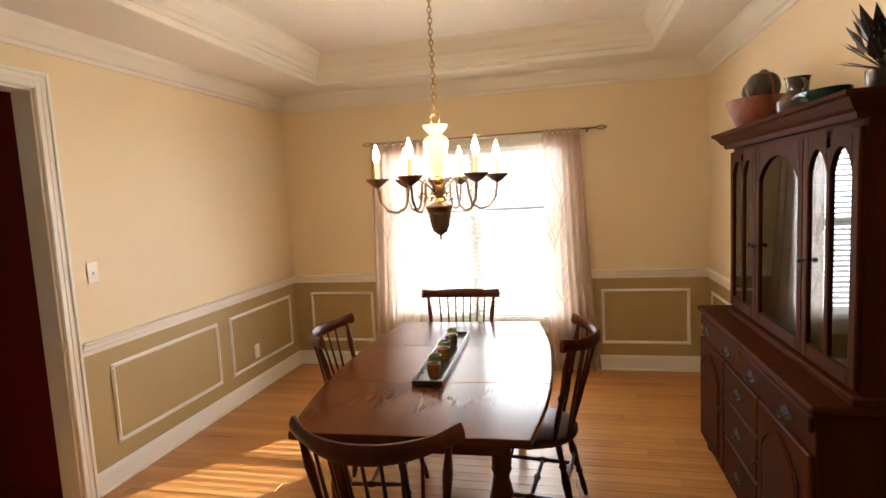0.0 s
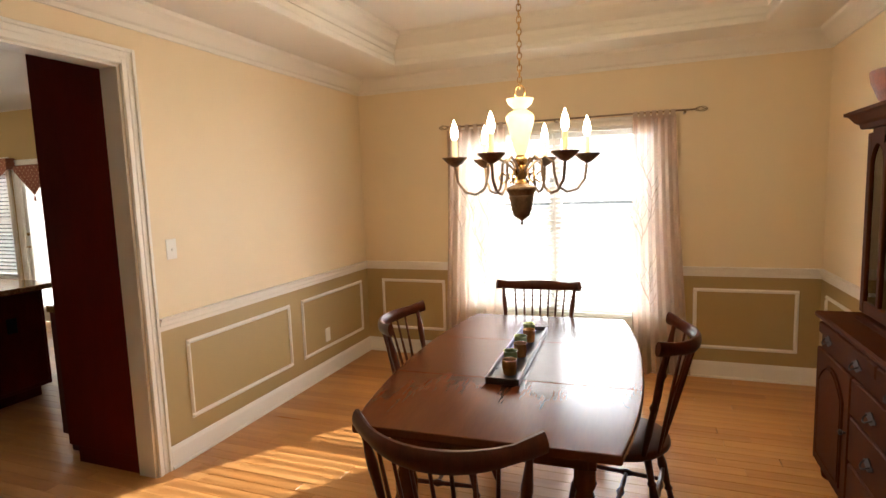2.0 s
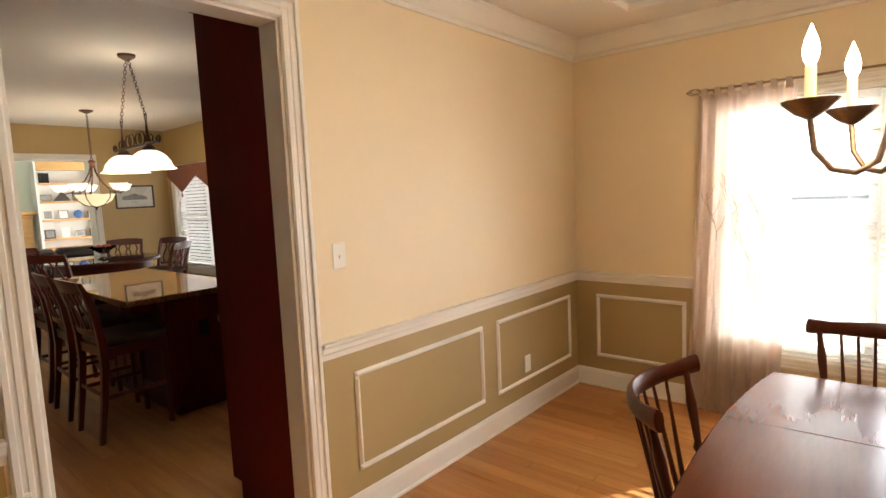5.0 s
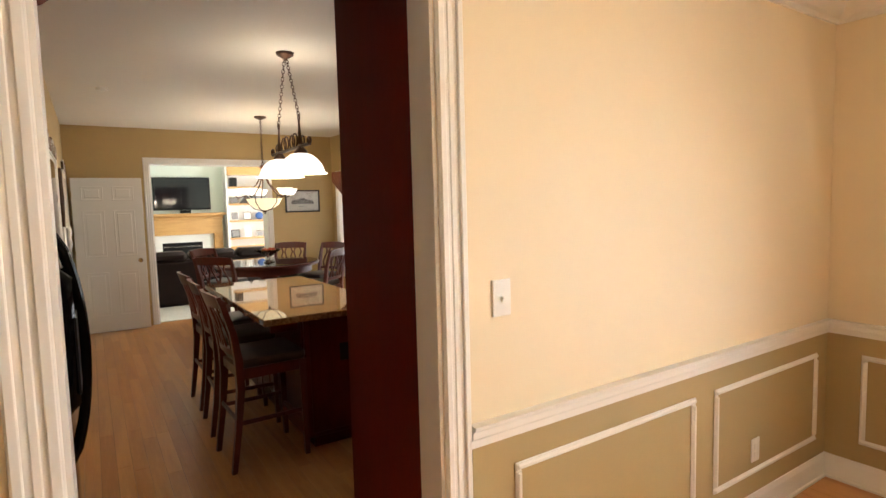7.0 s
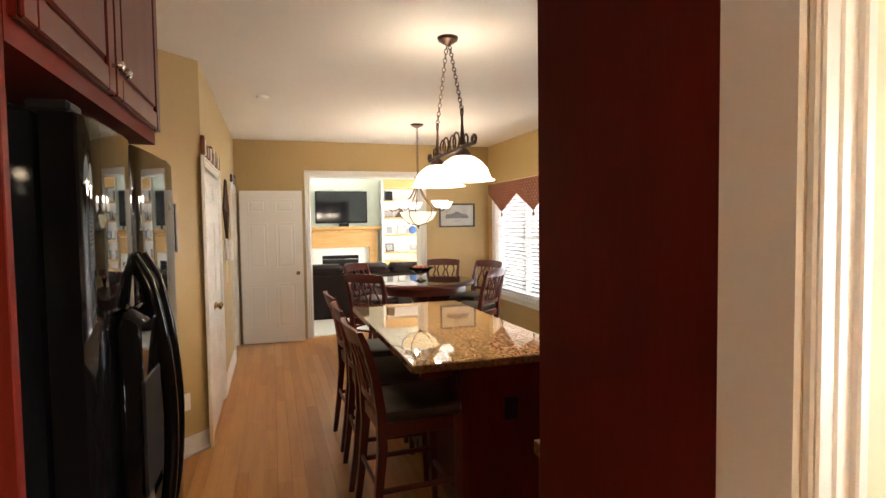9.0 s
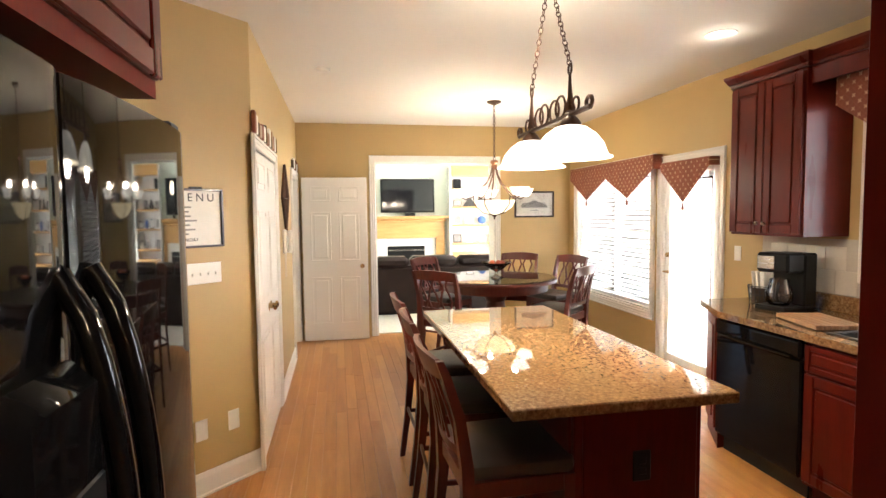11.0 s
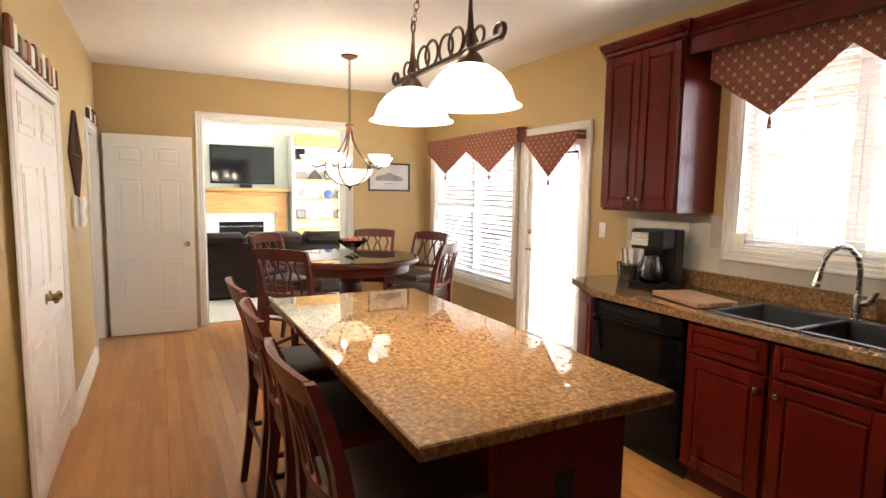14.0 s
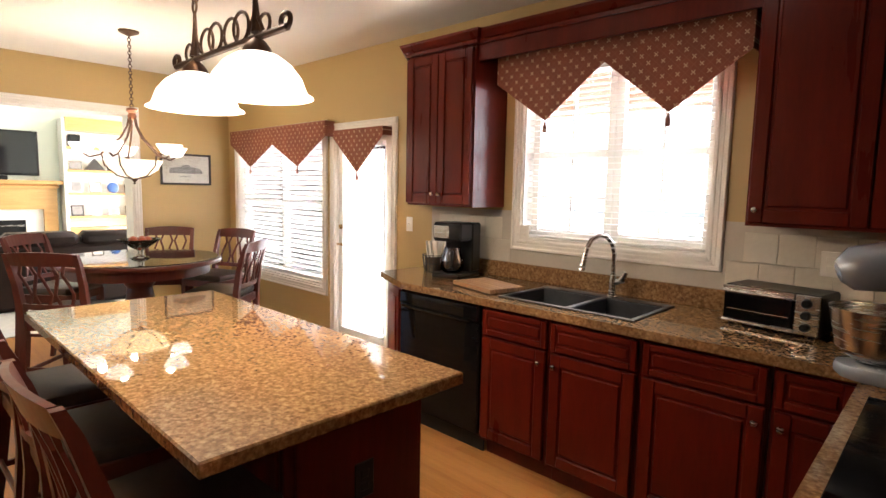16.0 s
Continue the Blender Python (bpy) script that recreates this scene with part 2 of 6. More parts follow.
def valance_cloth():
    m = mat("valance_cloth", (0.25, 0.078, 0.042), (0.18, 0.055, 0.032), 0.85, scale=9, fine=260, bump=0.2)
    nt = m.node_tree
    L, N = nt.links.new, nt.nodes.new
    tc = nt.nodes["Texture Coordinate"]
    mp = N("ShaderNodeMapping")
    mp.inputs["Rotation"].default_value = (0, radians(45), 0)
    mp.inputs["Scale"].default_value = (19, 19, 19)
    L(tc.outputs["Object"], mp.inputs["Vector"])
    sp = N("ShaderNodeSeparateXYZ")
    L(mp.outputs[0], sp.inputs[0])

    def calc(op, x, y=None):
        n = N("ShaderNodeMath")
        n.operation = op
        for i, v in enumerate((x, y)):
            if v is None:
                continue
            if isinstance(v, float):
                n.inputs[i].default_value = v
            else:
                L(v, n.inputs[i])
        return n.outputs[0]

    # woven stars where the threads of a diagonal lattice cross
    d0, d1 = (calc("ABSOLUTE", calc("SUBTRACT", calc("FRACT", sp.outputs[i]), 0.5)) for i in (0, 2))
    star = calc("MULTIPLY", calc("LESS_THAN", calc("MINIMUM", d0, d1), 0.05), calc("LESS_THAN", calc("MAXIMUM", d0, d1), 0.26))
    ground = calc("LESS_THAN", calc("MAXIMUM", d0, d1), 0.47)
    lt = calc("ADD", star, calc("MULTIPLY", calc("SUBTRACT", 1.0, ground), 0.12))
    mx = N("ShaderNodeMix")
    mx.data_type = "RGBA"
    L(lt, mx.inputs["Factor"])
    old = nt.nodes["Color Ramp"]
    L(old.outputs[0], mx.inputs["A"])
    mx.inputs["B"].default_value = (0.50, 0.33, 0.21, 1)
    L(mx.outputs["Result"], nt.nodes["Principled BSDF"].inputs["Base Color"])
    return m


VALANCE = valance_cloth()


def glow(name, color, strength):
    m = bpy.data.materials.new(name)
    m.use_nodes = True
    nt = m.node_tree
    nt.nodes.remove(nt.nodes["Principled BSDF"])
    em = nt.nodes.new("ShaderNodeEmission")
    em.inputs[0].default_value, em.inputs[1].default_value = (*color, 1), strength
    nt.links.new(em.outputs[0], nt.nodes["Material Output"].inputs[0])
    return m


# ---------------- mesh helpers ----------------
def B():
    return bmesh.new()


def box(bm, x0, y0, z0, x1, y1, z1, bev=0.0):
    """A box, its edges chamfered by bev."""
    if x0 > x1: x0, x1 = x1, x0
    if y0 > y1: y0, y1 = y1, y0
    if z0 > z1: z0, z1 = z1, z0
    b = min(bev, (x1 - x0) * 0.45, (y1 - y0) * 0.45, (z1 - z0) * 0.45)
    if b <= 0:
        v = [bm.verts.new((x, y, z)) for x in (x0, x1) for y in (y0, y1) for z in (z0, z1)]
        for f in ((0, 1, 3, 2), (4, 6, 7, 5), (0, 4, 5, 1), (2, 3, 7, 6), (0, 2, 6, 4), (1, 5, 7, 3)):
            bm.faces.new([v[i] for i in f])
        return bm
    X, Y, Z = ((x0, b), (x1, -b)), ((y0, b), (y1, -b)), ((z0, b), (z1, -b))
    V = {}
    for i in (0, 1):
        for j in (0, 1):
            for k in (0, 1):
                (x, dx), (y, dy), (z, dz) = X[i], Y[j], Z[k]
                V[i, j, k] = (bm.verts.new((x, y + dy, z + dz)), bm.verts.new((x + dx, y, z + dz)), bm.verts.new((x + dx, y + dy, z)))
    F = []
    for i in (0, 1):
        F.append([V[i, j, k][0] for j, k in ((0, 0), (1, 0), (1, 1), (0, 1))])
        F.append([V[j, i, k][1] for j, k in ((0, 0), (1, 0), (1, 1), (0, 1))])
        F.append([V[j, k, i][2] for j, k in ((0, 0), (1, 0), (1, 1), (0, 1))])
    for a in (0, 1):
        for c in (0, 1):
            F.append([V[0, a, c][1], V[1, a, c][1], V[1, a, c][2], V[0, a, c][2]])
            F.append([V[a, 0, c][0], V[a, 1, c][0], V[a, 1, c][2], V[a, 0, c][2]])
            F.append([V[a, c, 0][0], V[a, c, 1][0], V[a, c, 1][1], V[a, c, 0][1]])
            for d in (0, 1):
                F.append(list(V[a, c, d]))
    for f in F:
        bm.faces.new(f)
    return bm


def ring_skin(bm, rings, cap=True, closed=False):
    n = len(rings[0])
    R = [[bm.verts.new(p) for p in r] for r in rings]
    pairs = list(zip(R, R[1:])) + ([(R[-1], R[0])] if closed else [])
    for a, b in pairs:
        for i in range(n):
            bm.faces.new((a[i], a[(i + 1) % n], b[(i + 1) % n], b[i]))
    if cap and not closed:
        bm.faces.new(R[0][::-1])
        bm.faces.new(R[-1])
    return bm


def turned(bm, p0, p1, prof, n=10):
    """A turned piece from p0 to p1; prof: (share of the length, radius)."""
    p0, p1 = Vector(p0), Vector(p1)
    ax = p1 - p0
    q = ax.to_track_quat("Z", "Y").to_matrix()
    u, v = q.col[0], q.col[1]
    rings = []
    for s, r in prof:
        c = p0 + ax * s
        rings.append([c + (u * math.cos(a) + v * math.sin(a)) * max(r, 1e-4) for a in (2 * math.pi * i / n for i in range(n))])
    return ring_skin(bm, rings)


def rod(bm, p0, p1, r, r1=None, n=8):
    return turned(bm, p0, p1, ((0, r), (1, r if r1 is None else r1)), n)


def lathe(bm, prof, x=0, y=0, n=16):
    """Turned about the upright through x, y; prof: (radius, z)."""
    return ring_skin(bm, [[(x + max(r, 1e-4) * math.cos(2 * math.pi * i / n), y + max(r, 1e-4) * math.sin(2 * math.pi * i / n), z) for i in range(n)] for r, z in prof])


def tube(bm, pts, r, n=8, flat=1.0, closed=False):
    """A bent rod through pts; r may be a list; flat squeezes its second axis."""
    P = [Vector(p) for p in pts]
    rings = []
    side = None
    for i, p in enumerate(P):
        a, b = (P[i - 1] if i or closed else P[i]), (P[(i + 1) % len(P)] if i + 1 < len(P) or closed else P[i])
        t = (b - a).normalized()
        if side is None:
            up = Vector((0, 0, 1)) if abs(t.z) < 0.9 else Vector((1, 0, 0))
            side = t.cross(up).normalized()
        else:
            side = (side - t * side.dot(t)).normalized()
        w = t.cross(side)
        k = r[i] if isinstance(r, (list, tuple)) else r
        rings.append([p + side * (math.cos(c) * k * flat) + w * (math.sin(c) * k) for c in (2 * math.pi * j / n for j in range(n))])
    return ring_skin(bm, rings, closed=closed)


def prism(bm, poly, z0, z1, bev=0.0):
    """An upright slab with the outline poly (x, y); bev rounds its top edge."""
    def shrink(k):
        if not k:
            return [(x, y) for x, y in poly]
        cx, cy = sum(p[0] for p in poly) / len(poly), sum(p[1] for p in poly) / len(poly)
        out = []
        for x, y in poly:
            d = math.hypot(x - cx, y - cy) or 1
            out.append((cx + (x - cx) * (1 - k / d), cy + (y - cy) * (1 - k / d)))
        return out
    if bev:
        lv = [(bev * 0.8, z0), (0, z0 + bev), (0, z1 - bev), (bev * 0.3, z1 - bev * 0.3), (bev, z1)]
    else:
        lv = [(0, z0), (0, z1)]
    return ring_skin(bm, [[(x, y, z) for x, y in shrink(k)] for k, z in lv])


def sweep(bm, prof, path, closed=False):
    """A moulding: prof (out, up) carried along path, level, with mitred corners. Out is to the right of the way."""
    P = [Vector((p[0], p[1], 0)) for p in path]
    z = path[0][2]
    rings = []
    n = len(P)
    for i in range(n):
        d0 = (P[i] - P[i - 1]).normalized() if i or closed else (P[1] - P[0]).normalized()
        d1 = (P[(i + 1) % n] - P[i]).normalized() if i + 1 < n or closed else d0
        r0, r1 = Vector((d0.y, -d0.x, 0)), Vector((d1.y, -d1.x, 0))
        m = (r0 + r1).normalized()
        m = m / max(m.dot(r0), 0.2)
        rings.append([P[i] + m * o + Vector((0, 0, z + u)) for o, u in prof])
    return ring_skin(bm, rings, closed=closed)


def shift(bm, m):
    bmesh.ops.transform(bm, matrix=m, verts=bm.verts)
    return bm


def mesh_of(name, bm, material, smooth=False):
    bmesh.ops.recalc_face_normals(bm, faces=bm.faces)
    me = bpy.data.meshes.new(name)
    if smooth:
        for f in bm.faces:
            f.smooth = True
        for e in bm.edges:
            if len(e.link_faces) == 2 and e.calc_face_angle(0) > 0.7:
                e.smooth = False
    bm.to_mesh(me)
    bm.free()
    me.materials.append(material)
    return me


def solid(name, bm, material, label="", category="", kind="", group="", smooth=False):
    """A thing or a piece of the setting that is one mesh."""
    return tagged(new(name, mesh_of(name, bm, material, smooth)), label, category, group, kind)


def thing(name, label, category, m=None, group=""):
    ob = new(name)
    ob.empty_display_size = 0.1
    ob.matrix_basis = m or Matrix()
    return tagged(ob, label, category, group)


def part(name, bm, material, parent, label="", smooth=False):
    ob = new(name, mesh_of(name, bm, material, smooth))
    ob.parent = parent
    if label:
        tagged(ob, label)
    return ob


def share(ob, parent, m):
    """Another part on the same mesh."""
    o = new(ob.name.split(".")[0], ob.data)
    o.parent = parent
    o.matrix_basis = m
    return o


def wall(name, axis, pos, thick, a0, a1, z0, z1, material, holes=(), label=""):
    """A wall in the plane axis = pos, thick to one side, with holes (a0, a1, z0, z1) through it."""
    bm = B()
    cuts = sorted({a0, a1, *[h[0] for h in holes], *[h[1] for h in holes]})
    for u, v in zip(cuts, cuts[1:]):
        mid = (u + v) / 2
        spans, at = [], z0
        for h in sorted((h for h in holes if h[0] < mid < h[1]), key=lambda h: h[2]):
            if h[2] > at:
                spans.append((at, h[2]))
            at = h[3]
        if at < z1:
            spans.append((at, z1))
        for s, e in spans:
            if axis == "x":
                box(bm, pos, u, s, pos + thick, v, e)
            else:
                box(bm, u, pos, s, v, pos + thick, e)
    return solid(name, bm, material, label or "painted plaster wall", "wall", "structure")

# ---------------- structure ----------------
XL, XR, YB, YS = -2.5, 1.24, 4.5, -1.7      # dining room faces
ZD, ZK = 2.56, 2.685                          # ceilings
XF, YP = -9.60, 0.925                         # far kitchen wall, pantry wall
WIN_D = (-1.525, 0.14, 0.425, 1.99)
WIN_S = (-5.325, -4.15, 1.185, 2.29)
DOOR_P = (-7.43, -6.64, 0.0, 2.01)
WIN_L = (-9.34, -7.63, 0.535, 2.05)
OPEN_D = (1.09, 2.0, 0.0, 2.235)
OPEN_F = (1.885, 3.45, 0.0, 2.22)
PANTRY = (-7.18, -6.12, 0.0, 1.965)
HALLD = (-9.50, -8.74, 0.0, 1.99)

wall("wall_dining_north", "y", YB, 0.16, -2.56, XR + 0.12, 0, 2.95, CREAM, [WIN_D], "cream painted upper dining room wall")
wall("wall_dining_east", "x", XR, 0.12, YS, YB, 0, 2.95, CREAM, (), "cream painted dining room wall")
wall("wall_dining_west", "x", XL - 0.06, 0.06, YS, YB, 0, 2.95, CREAM, [OPEN_D], "cream painted wall with a cased opening")
wall("wall_kitchen_east", "x", XL - 0.12, 0.06, 0.07, YB, 0, 2.95, GOLD, [OPEN_D], "gold painted kitchen wall")
wall("wall_dining_south", "y", YS - 0.12, 0.12, XL - 0.12, XR + 0.12, 0, 2.95, CREAM, (), "cream painted wall")
wall("wall_kitchen_north", "y", YB, 0.16, XF - 0.12, -2.56, 0, 2.95, GOLD, [WIN_S, DOOR_P, WIN_L], "gold painted kitchen wall with windows")
wall("wall_kitchen_west", "x", XF - 0.12, 0.12, YP - 0.12, YB, 0, 2.95, GOLD, [OPEN_F], "gold painted wall with a wide opening")
wall("wall_pantry", "y", YP - 0.12, 0.12, XF, -6.09, 0, 2.95, GOLD, [PANTRY, HALLD], "gold painted wall with two doorways")
wall("wall_kitchen_south", "y", 0.07, 0.12, -5.37, -2.56, 0, 2.95, GOLD, (), "gold painted wall behind the refrigerator")
solid("wall_menu", prism(B(), [(-6.09, 0.925), (-6.18, 0.805), (-5.46, 0.07), (-5.37, 0.19)], 0, 2.95), GOLD, "angled gold painted wall", "wall", "structure")
wall("wall_hall", "y", -0.6, 0.1, XF - 0.12, -5.722, 0, 2.95, CREAM, (), "cream hallway wall")
wall("wall_hall_side", "x", -8.18, 0.1, -0.5, YP - 0.12, 0, 2.95, CREAM, (), "cream hallway wall")

# family room
FX, FY0, FY1, FZ = -13.6, 0.6, 6.6, 3.1
wall("wall_family_west", "x", FX - 0.12, 0.12, FY0, FY1, 0, FZ, PALE, (), "pale green family room wall")
wall("wall_family_south", "y", FY0 - 0.12, 0.12, FX, XF - 0.12, 0, FZ, PALE, (), "pale green family room wall")
# the hole in the north wall is added, out of view, for fill light
wall("wall_family_north", "y", FY1, 0.12, FX, XF - 0.12, 0, FZ, PALE, [(-12.9, -10.4, 0.5, 2.3)], "pale green family room wall with a window")
wall("wall_family_east", "x", XF - 0.24, 0.12, FY0, FY1, 0, FZ, PALE, [OPEN_F], "pale green family room wall with a wide opening")


def ceiling(name, x0, y0, x1, y1, z, material=CEIL):
    return solid(name, box(B(), x0, y0, z, x1, y1, z + 0.12), material, "white painted ceiling", "ceiling", "structure")


ceiling("ceiling_kitchen", XF - 0.1, -0.7, XL - 0.06, YB + 0.1, ZK)
ceiling("ceiling_family", FX - 0.1, FY0 - 0.1, XF - 0.1, FY1 + 0.1, FZ)
TR = (-1.91, 0.42, 0.77, 4.06)                # tray recess
bm = B()
box(bm, XL - 0.06, YS, ZD, TR[0], YB, ZD + 0.1)
box(bm, TR[2], YS, ZD, XR, YB, ZD + 0.1)
box(bm, TR[0], YS, ZD, TR[2], TR[1], ZD + 0.1)
box(bm, TR[0], TR[3], ZD, TR[2], YB, ZD + 0.1)
box(bm, TR[0] - 0.05, TR[1] - 0.05, ZD + 0.1, TR[0], TR[3] + 0.05, ZD + 0.24)
box(bm, TR[2], TR[1] - 0.05, ZD + 0.1, TR[2] + 0.05, TR[3] + 0.05, ZD + 0.24)
box(bm, TR[0], TR[1] - 0.05, ZD + 0.1, TR[2], TR[1], ZD + 0.24)
box(bm, TR[0], TR[3], ZD + 0.1, TR[2], TR[3] + 0.05, ZD + 0.24)
box(bm, TR[0] - 0.05, TR[1] - 0.05, ZD + 0.24, TR[2] + 0.05, TR[3] + 0.05, ZD + 0.32)
solid("ceiling", bm, CEIL, "cream tray ceiling with a stepped recess", "ceiling", "structure")

CROWN = [(0, -0.13), (0.014, -0.13), (0.018, -0.108), (0.035, -0.098), (0.075, -0.045), (0.098, -0.022), (0.102, 0), (0, 0)]
TCROWN = [(0, 0.09), (0.012, 0.09), (0.016, 0.125), (0.04, 0.145), (0.075, 0.195), (0.095, 0.21), (0.1, 0.24), (0, 0.24)]
solid("crown_molding", sweep(B(), CROWN, [(XL, YS, ZD), (XL, YB, ZD), (XR, YB, ZD), (XR, YS, ZD)]), CEIL, "white crown molding", "molding", "structure")
solid("tray_molding", sweep(B(), TCROWN, [(TR[0], TR[1], ZD), (TR[0], TR[3], ZD), (TR[2], TR[3], ZD), (TR[2], TR[1], ZD)], closed=True), CEIL, "white molding round the ceiling recess", "molding", "structure")
LIP = [(0, -0.006), (0.012, -0.002), (0.018, 0.03), (0.006, 0.05), (0, 0.05)]
solid("tray_lip", sweep(B(), LIP, [(TR[0], TR[1], ZD), (TR[0], TR[3], ZD), (TR[2], TR[3], ZD), (TR[2], TR[1], ZD)], closed=True), CEIL, "white bead at the ceiling recess", "molding", "structure")

# olive wainscot, chair rail, baseboards and panel frames
RAILZ = 0.88
bm = B()
for a, b in ((YS, OPEN_D[0] - 0.1), (OPEN_D[1] + 0.1, YB)):
    box(bm, XL, a, 0, XL + 0.004, b, RAILZ - 0.03)
box(bm, XL + 0.004, YB - 0.004, 0, WIN_D[0] - 0.09, YB, RAILZ - 0.03)
box(bm, WIN_D[1] + 0.09, YB - 0.004, 0, XR - 0.004, YB, RAILZ - 0.03)
box(bm, WIN_D[0] - 0.09, YB - 0.004, 0, WIN_D[1] + 0.09, YB, WIN_D[2] - 0.1)
box(bm, XR - 0.004, YS, 0, XR, YB - 0.004, RAILZ - 0.03)
solid("wainscot", bm, OLIVE, "olive painted lower wall below the chair rail", "wainscot", "structure")
RAIL = [(0, -0.075), (0.010, -0.075), (0.013, -0.05), (0.020, -0.042), (0.022, -0.02), (0.034, -0.012), (0.036, 0.0), (0, 0.0)]
BASE = [(0, 0), (0.024, 0), (0.024, 0.012), (0.016, 0.018), (0.016, 0.105), (0.009, 0.13), (0, 0.132)]


def run(name, prof, path, material=WHITE, label="white painted molding"):
    return solid(name, sweep(B(), prof, path), material, label, "molding", "structure")


RL = OPEN_D[0] - 0.092
RR = OPEN_D[1] + 0.092
run("chair_rail", RAIL, [(XL, YS, RAILZ), (XL, RL, RAILZ)], label="white chair rail")
run("chair_rail", RAIL, [(XL, RR, RAILZ), (XL, YB, RAILZ), (WIN_D[0] - 0.09, YB, RAILZ)], label="white chair rail")
run("chair_rail", RAIL, [(WIN_D[1] + 0.09, YB, RAILZ), (XR, YB, RAILZ), (XR, YS, RAILZ)], label="white chair rail")
run("baseboard", BASE, [(XL, YS, 0), (XL, RL, 0)], label="white baseboard")
run("baseboard", BASE, [(XL, RR, 0), (XL, YB, 0), (XR, YB, 0), (XR, YS, 0)], label="white baseboard")
run("baseboard", BASE, [(XF, OPEN_F[1] + 0.08, 0), (XF, YB, 0), (DOOR_P[0] - 0.075, YB, 0)], label="white baseboard")
run("baseboard", [(-o, u) for o, u in BASE], [(HALLD[1] + 0.08, YP, 0), (PANTRY[0] - 0.09, YP, 0)], label="white baseboard")
run("baseboard", [(-o, u) for o, u in BASE], [(-6.10, YP, 0), (-6.09, YP, 0), (-5.43, 0.25, 0)], label="white baseboard")


def panel_frame(a0, a1, z0, z1, side):
    """A picture-frame molding on the lower wall; side: west, north or east."""
    w, d = 0.028, 0.016
    bm = B()
    for u0, u1, v0, v1 in ((a0, a1, z0, z0 + w), (a0, a1, z1 - w, z1), (a0, a0 + w, z0 + w, z1 - w), (a1 - w, a1, z0 + w, z1 - w)):
        for k, dd in ((0, 0.008), (0.006, d)):
            lo, hi, l2, h2 = u0 + k, u1 - k, v0 + k, v1 - k
            if side == "west": box(bm, XL + 0.004, lo, l2, XL + 0.004 + dd, hi, h2, 0.004)
            elif side == "north": box(bm, lo, YB - 0.004 - dd, l2, hi, YB - 0.004, h2, 0.004)
            else: box(bm, XR - 0.004 - dd, lo, l2, XR - 0.004, hi, h2, 0.004)
    solid("panel_molding", bm, WHITE, "white picture-frame molding on the olive lower wall", "molding", "structure")


PZ0, PZ1 = 0.232, 0.712
for a0, a1, s in ((2.265, 3.262, "west"), (3.405, 4.37, "west"), (0.15, 1.05, "west"), (-1.2, -0.05, "west"), (-2.335, -1.69, "north"), (0.385, 1.10, "north"), (3.45, 4.36, "east"), (0.2, 1.1, "east")):
    panel_frame(a0, a1, PZ0, PZ1, s)


def casing(name, axis, pos, out, a0, a1, z0, z1, w=0.085, sill=False):
    """Door or window trim round an opening on the face axis = pos; out: +1 or -1, the way it stands proud."""
    bm = B()
    def bx(u0, u1, v0, v1, d):
        if axis == "x": box(bm, pos, u0, v0, pos + out * d, u1, v1, 0.003)
        else: box(bm, u0, pos, v0, u1, pos + out * d, v1, 0.003)
    for k0, k1, d in ((0.0, 1.0, 0.014), (0.04, 0.28, 0.020), (0.74, 0.96, 0.024), (0.4, 0.6, 0.0175)):
        o, i = w * k1, w * k0
        bx(a0 - o, a0 - i, z0 if not sill else z0 - o, z1 + o, d)
        bx(a1 + i, a1 + o, z0 if not sill else z0 - o, z1 + o, d)
        bx(a0 - i, a1 + i, z1 + i, z1 + o, d)
        if sill:
            bx(a0 - i, a1 + i, z0 - o, z0 - i, d)
    return solid(name, bm, WHITE, "white painted molded casing", "door casing" if not sill else "window casing", "structure")


def jamb(name, axis, p0, p1, a0, a1, z0, z1, bottom=False, t=0.012):
    bm = B()
    def bx(u0, u1, v0, v1):
        if axis == "x": box(bm, p0, u0, v0, p1, u1, v1)
        else: box(bm, u0, p0, v0, u1, p1, v1)
    bx(a0, a0 + t, z0, z1); bx(a1 - t, a1, z0, z1); bx(a0 + t, a1 - t, z1 - t, z1)
    if bottom: bx(a0 + t, a1 - t, z0, z0 + t)
    return solid(name, bm, WHITE, "white painted jamb lining", "jamb", "structure")


casing("door_trim_dining", "x", XL, 1, *OPEN_D, w=0.09)
jamb("door_jamb_dining", "x", XL - 0.122, XL - 0.001, *OPEN_D)
casing("door_trim_family", "x", XF, 1, *OPEN_F, w=0.075)
jamb("door_jamb_family", "x", XF - 0.244, XF + 0.004, *OPEN_F)
casing("door_trim_patio", "y", YB, -1, *DOOR_P, w=0.07)
jamb("door_jamb_patio", "y", YB - 0.004, YB + 0.16, *DOOR_P)
casing("door_trim_pantry", "y", YP, 1, *PANTRY, w=0.078)
jamb("door_jamb_pantry", "y", YP - 0.12, YP + 0.004, *PANTRY)
casing("door_trim_hall", "y", YP, 1, *HALLD, w=0.075)
jamb("door_jamb_hall", "y", YP - 0.12, YP + 0.004, *HALLD)
for nm, w_ in (("dining", WIN_D), ("sink", WIN_S), ("left", WIN_L)):
    casing("window_trim_" + nm, "y", YB, -1, *w_, w=0.075, sill=True)
    jamb("window_jamb_" + nm, "y", YB - 0.004, YB + 0.16, *w_, bottom=True)


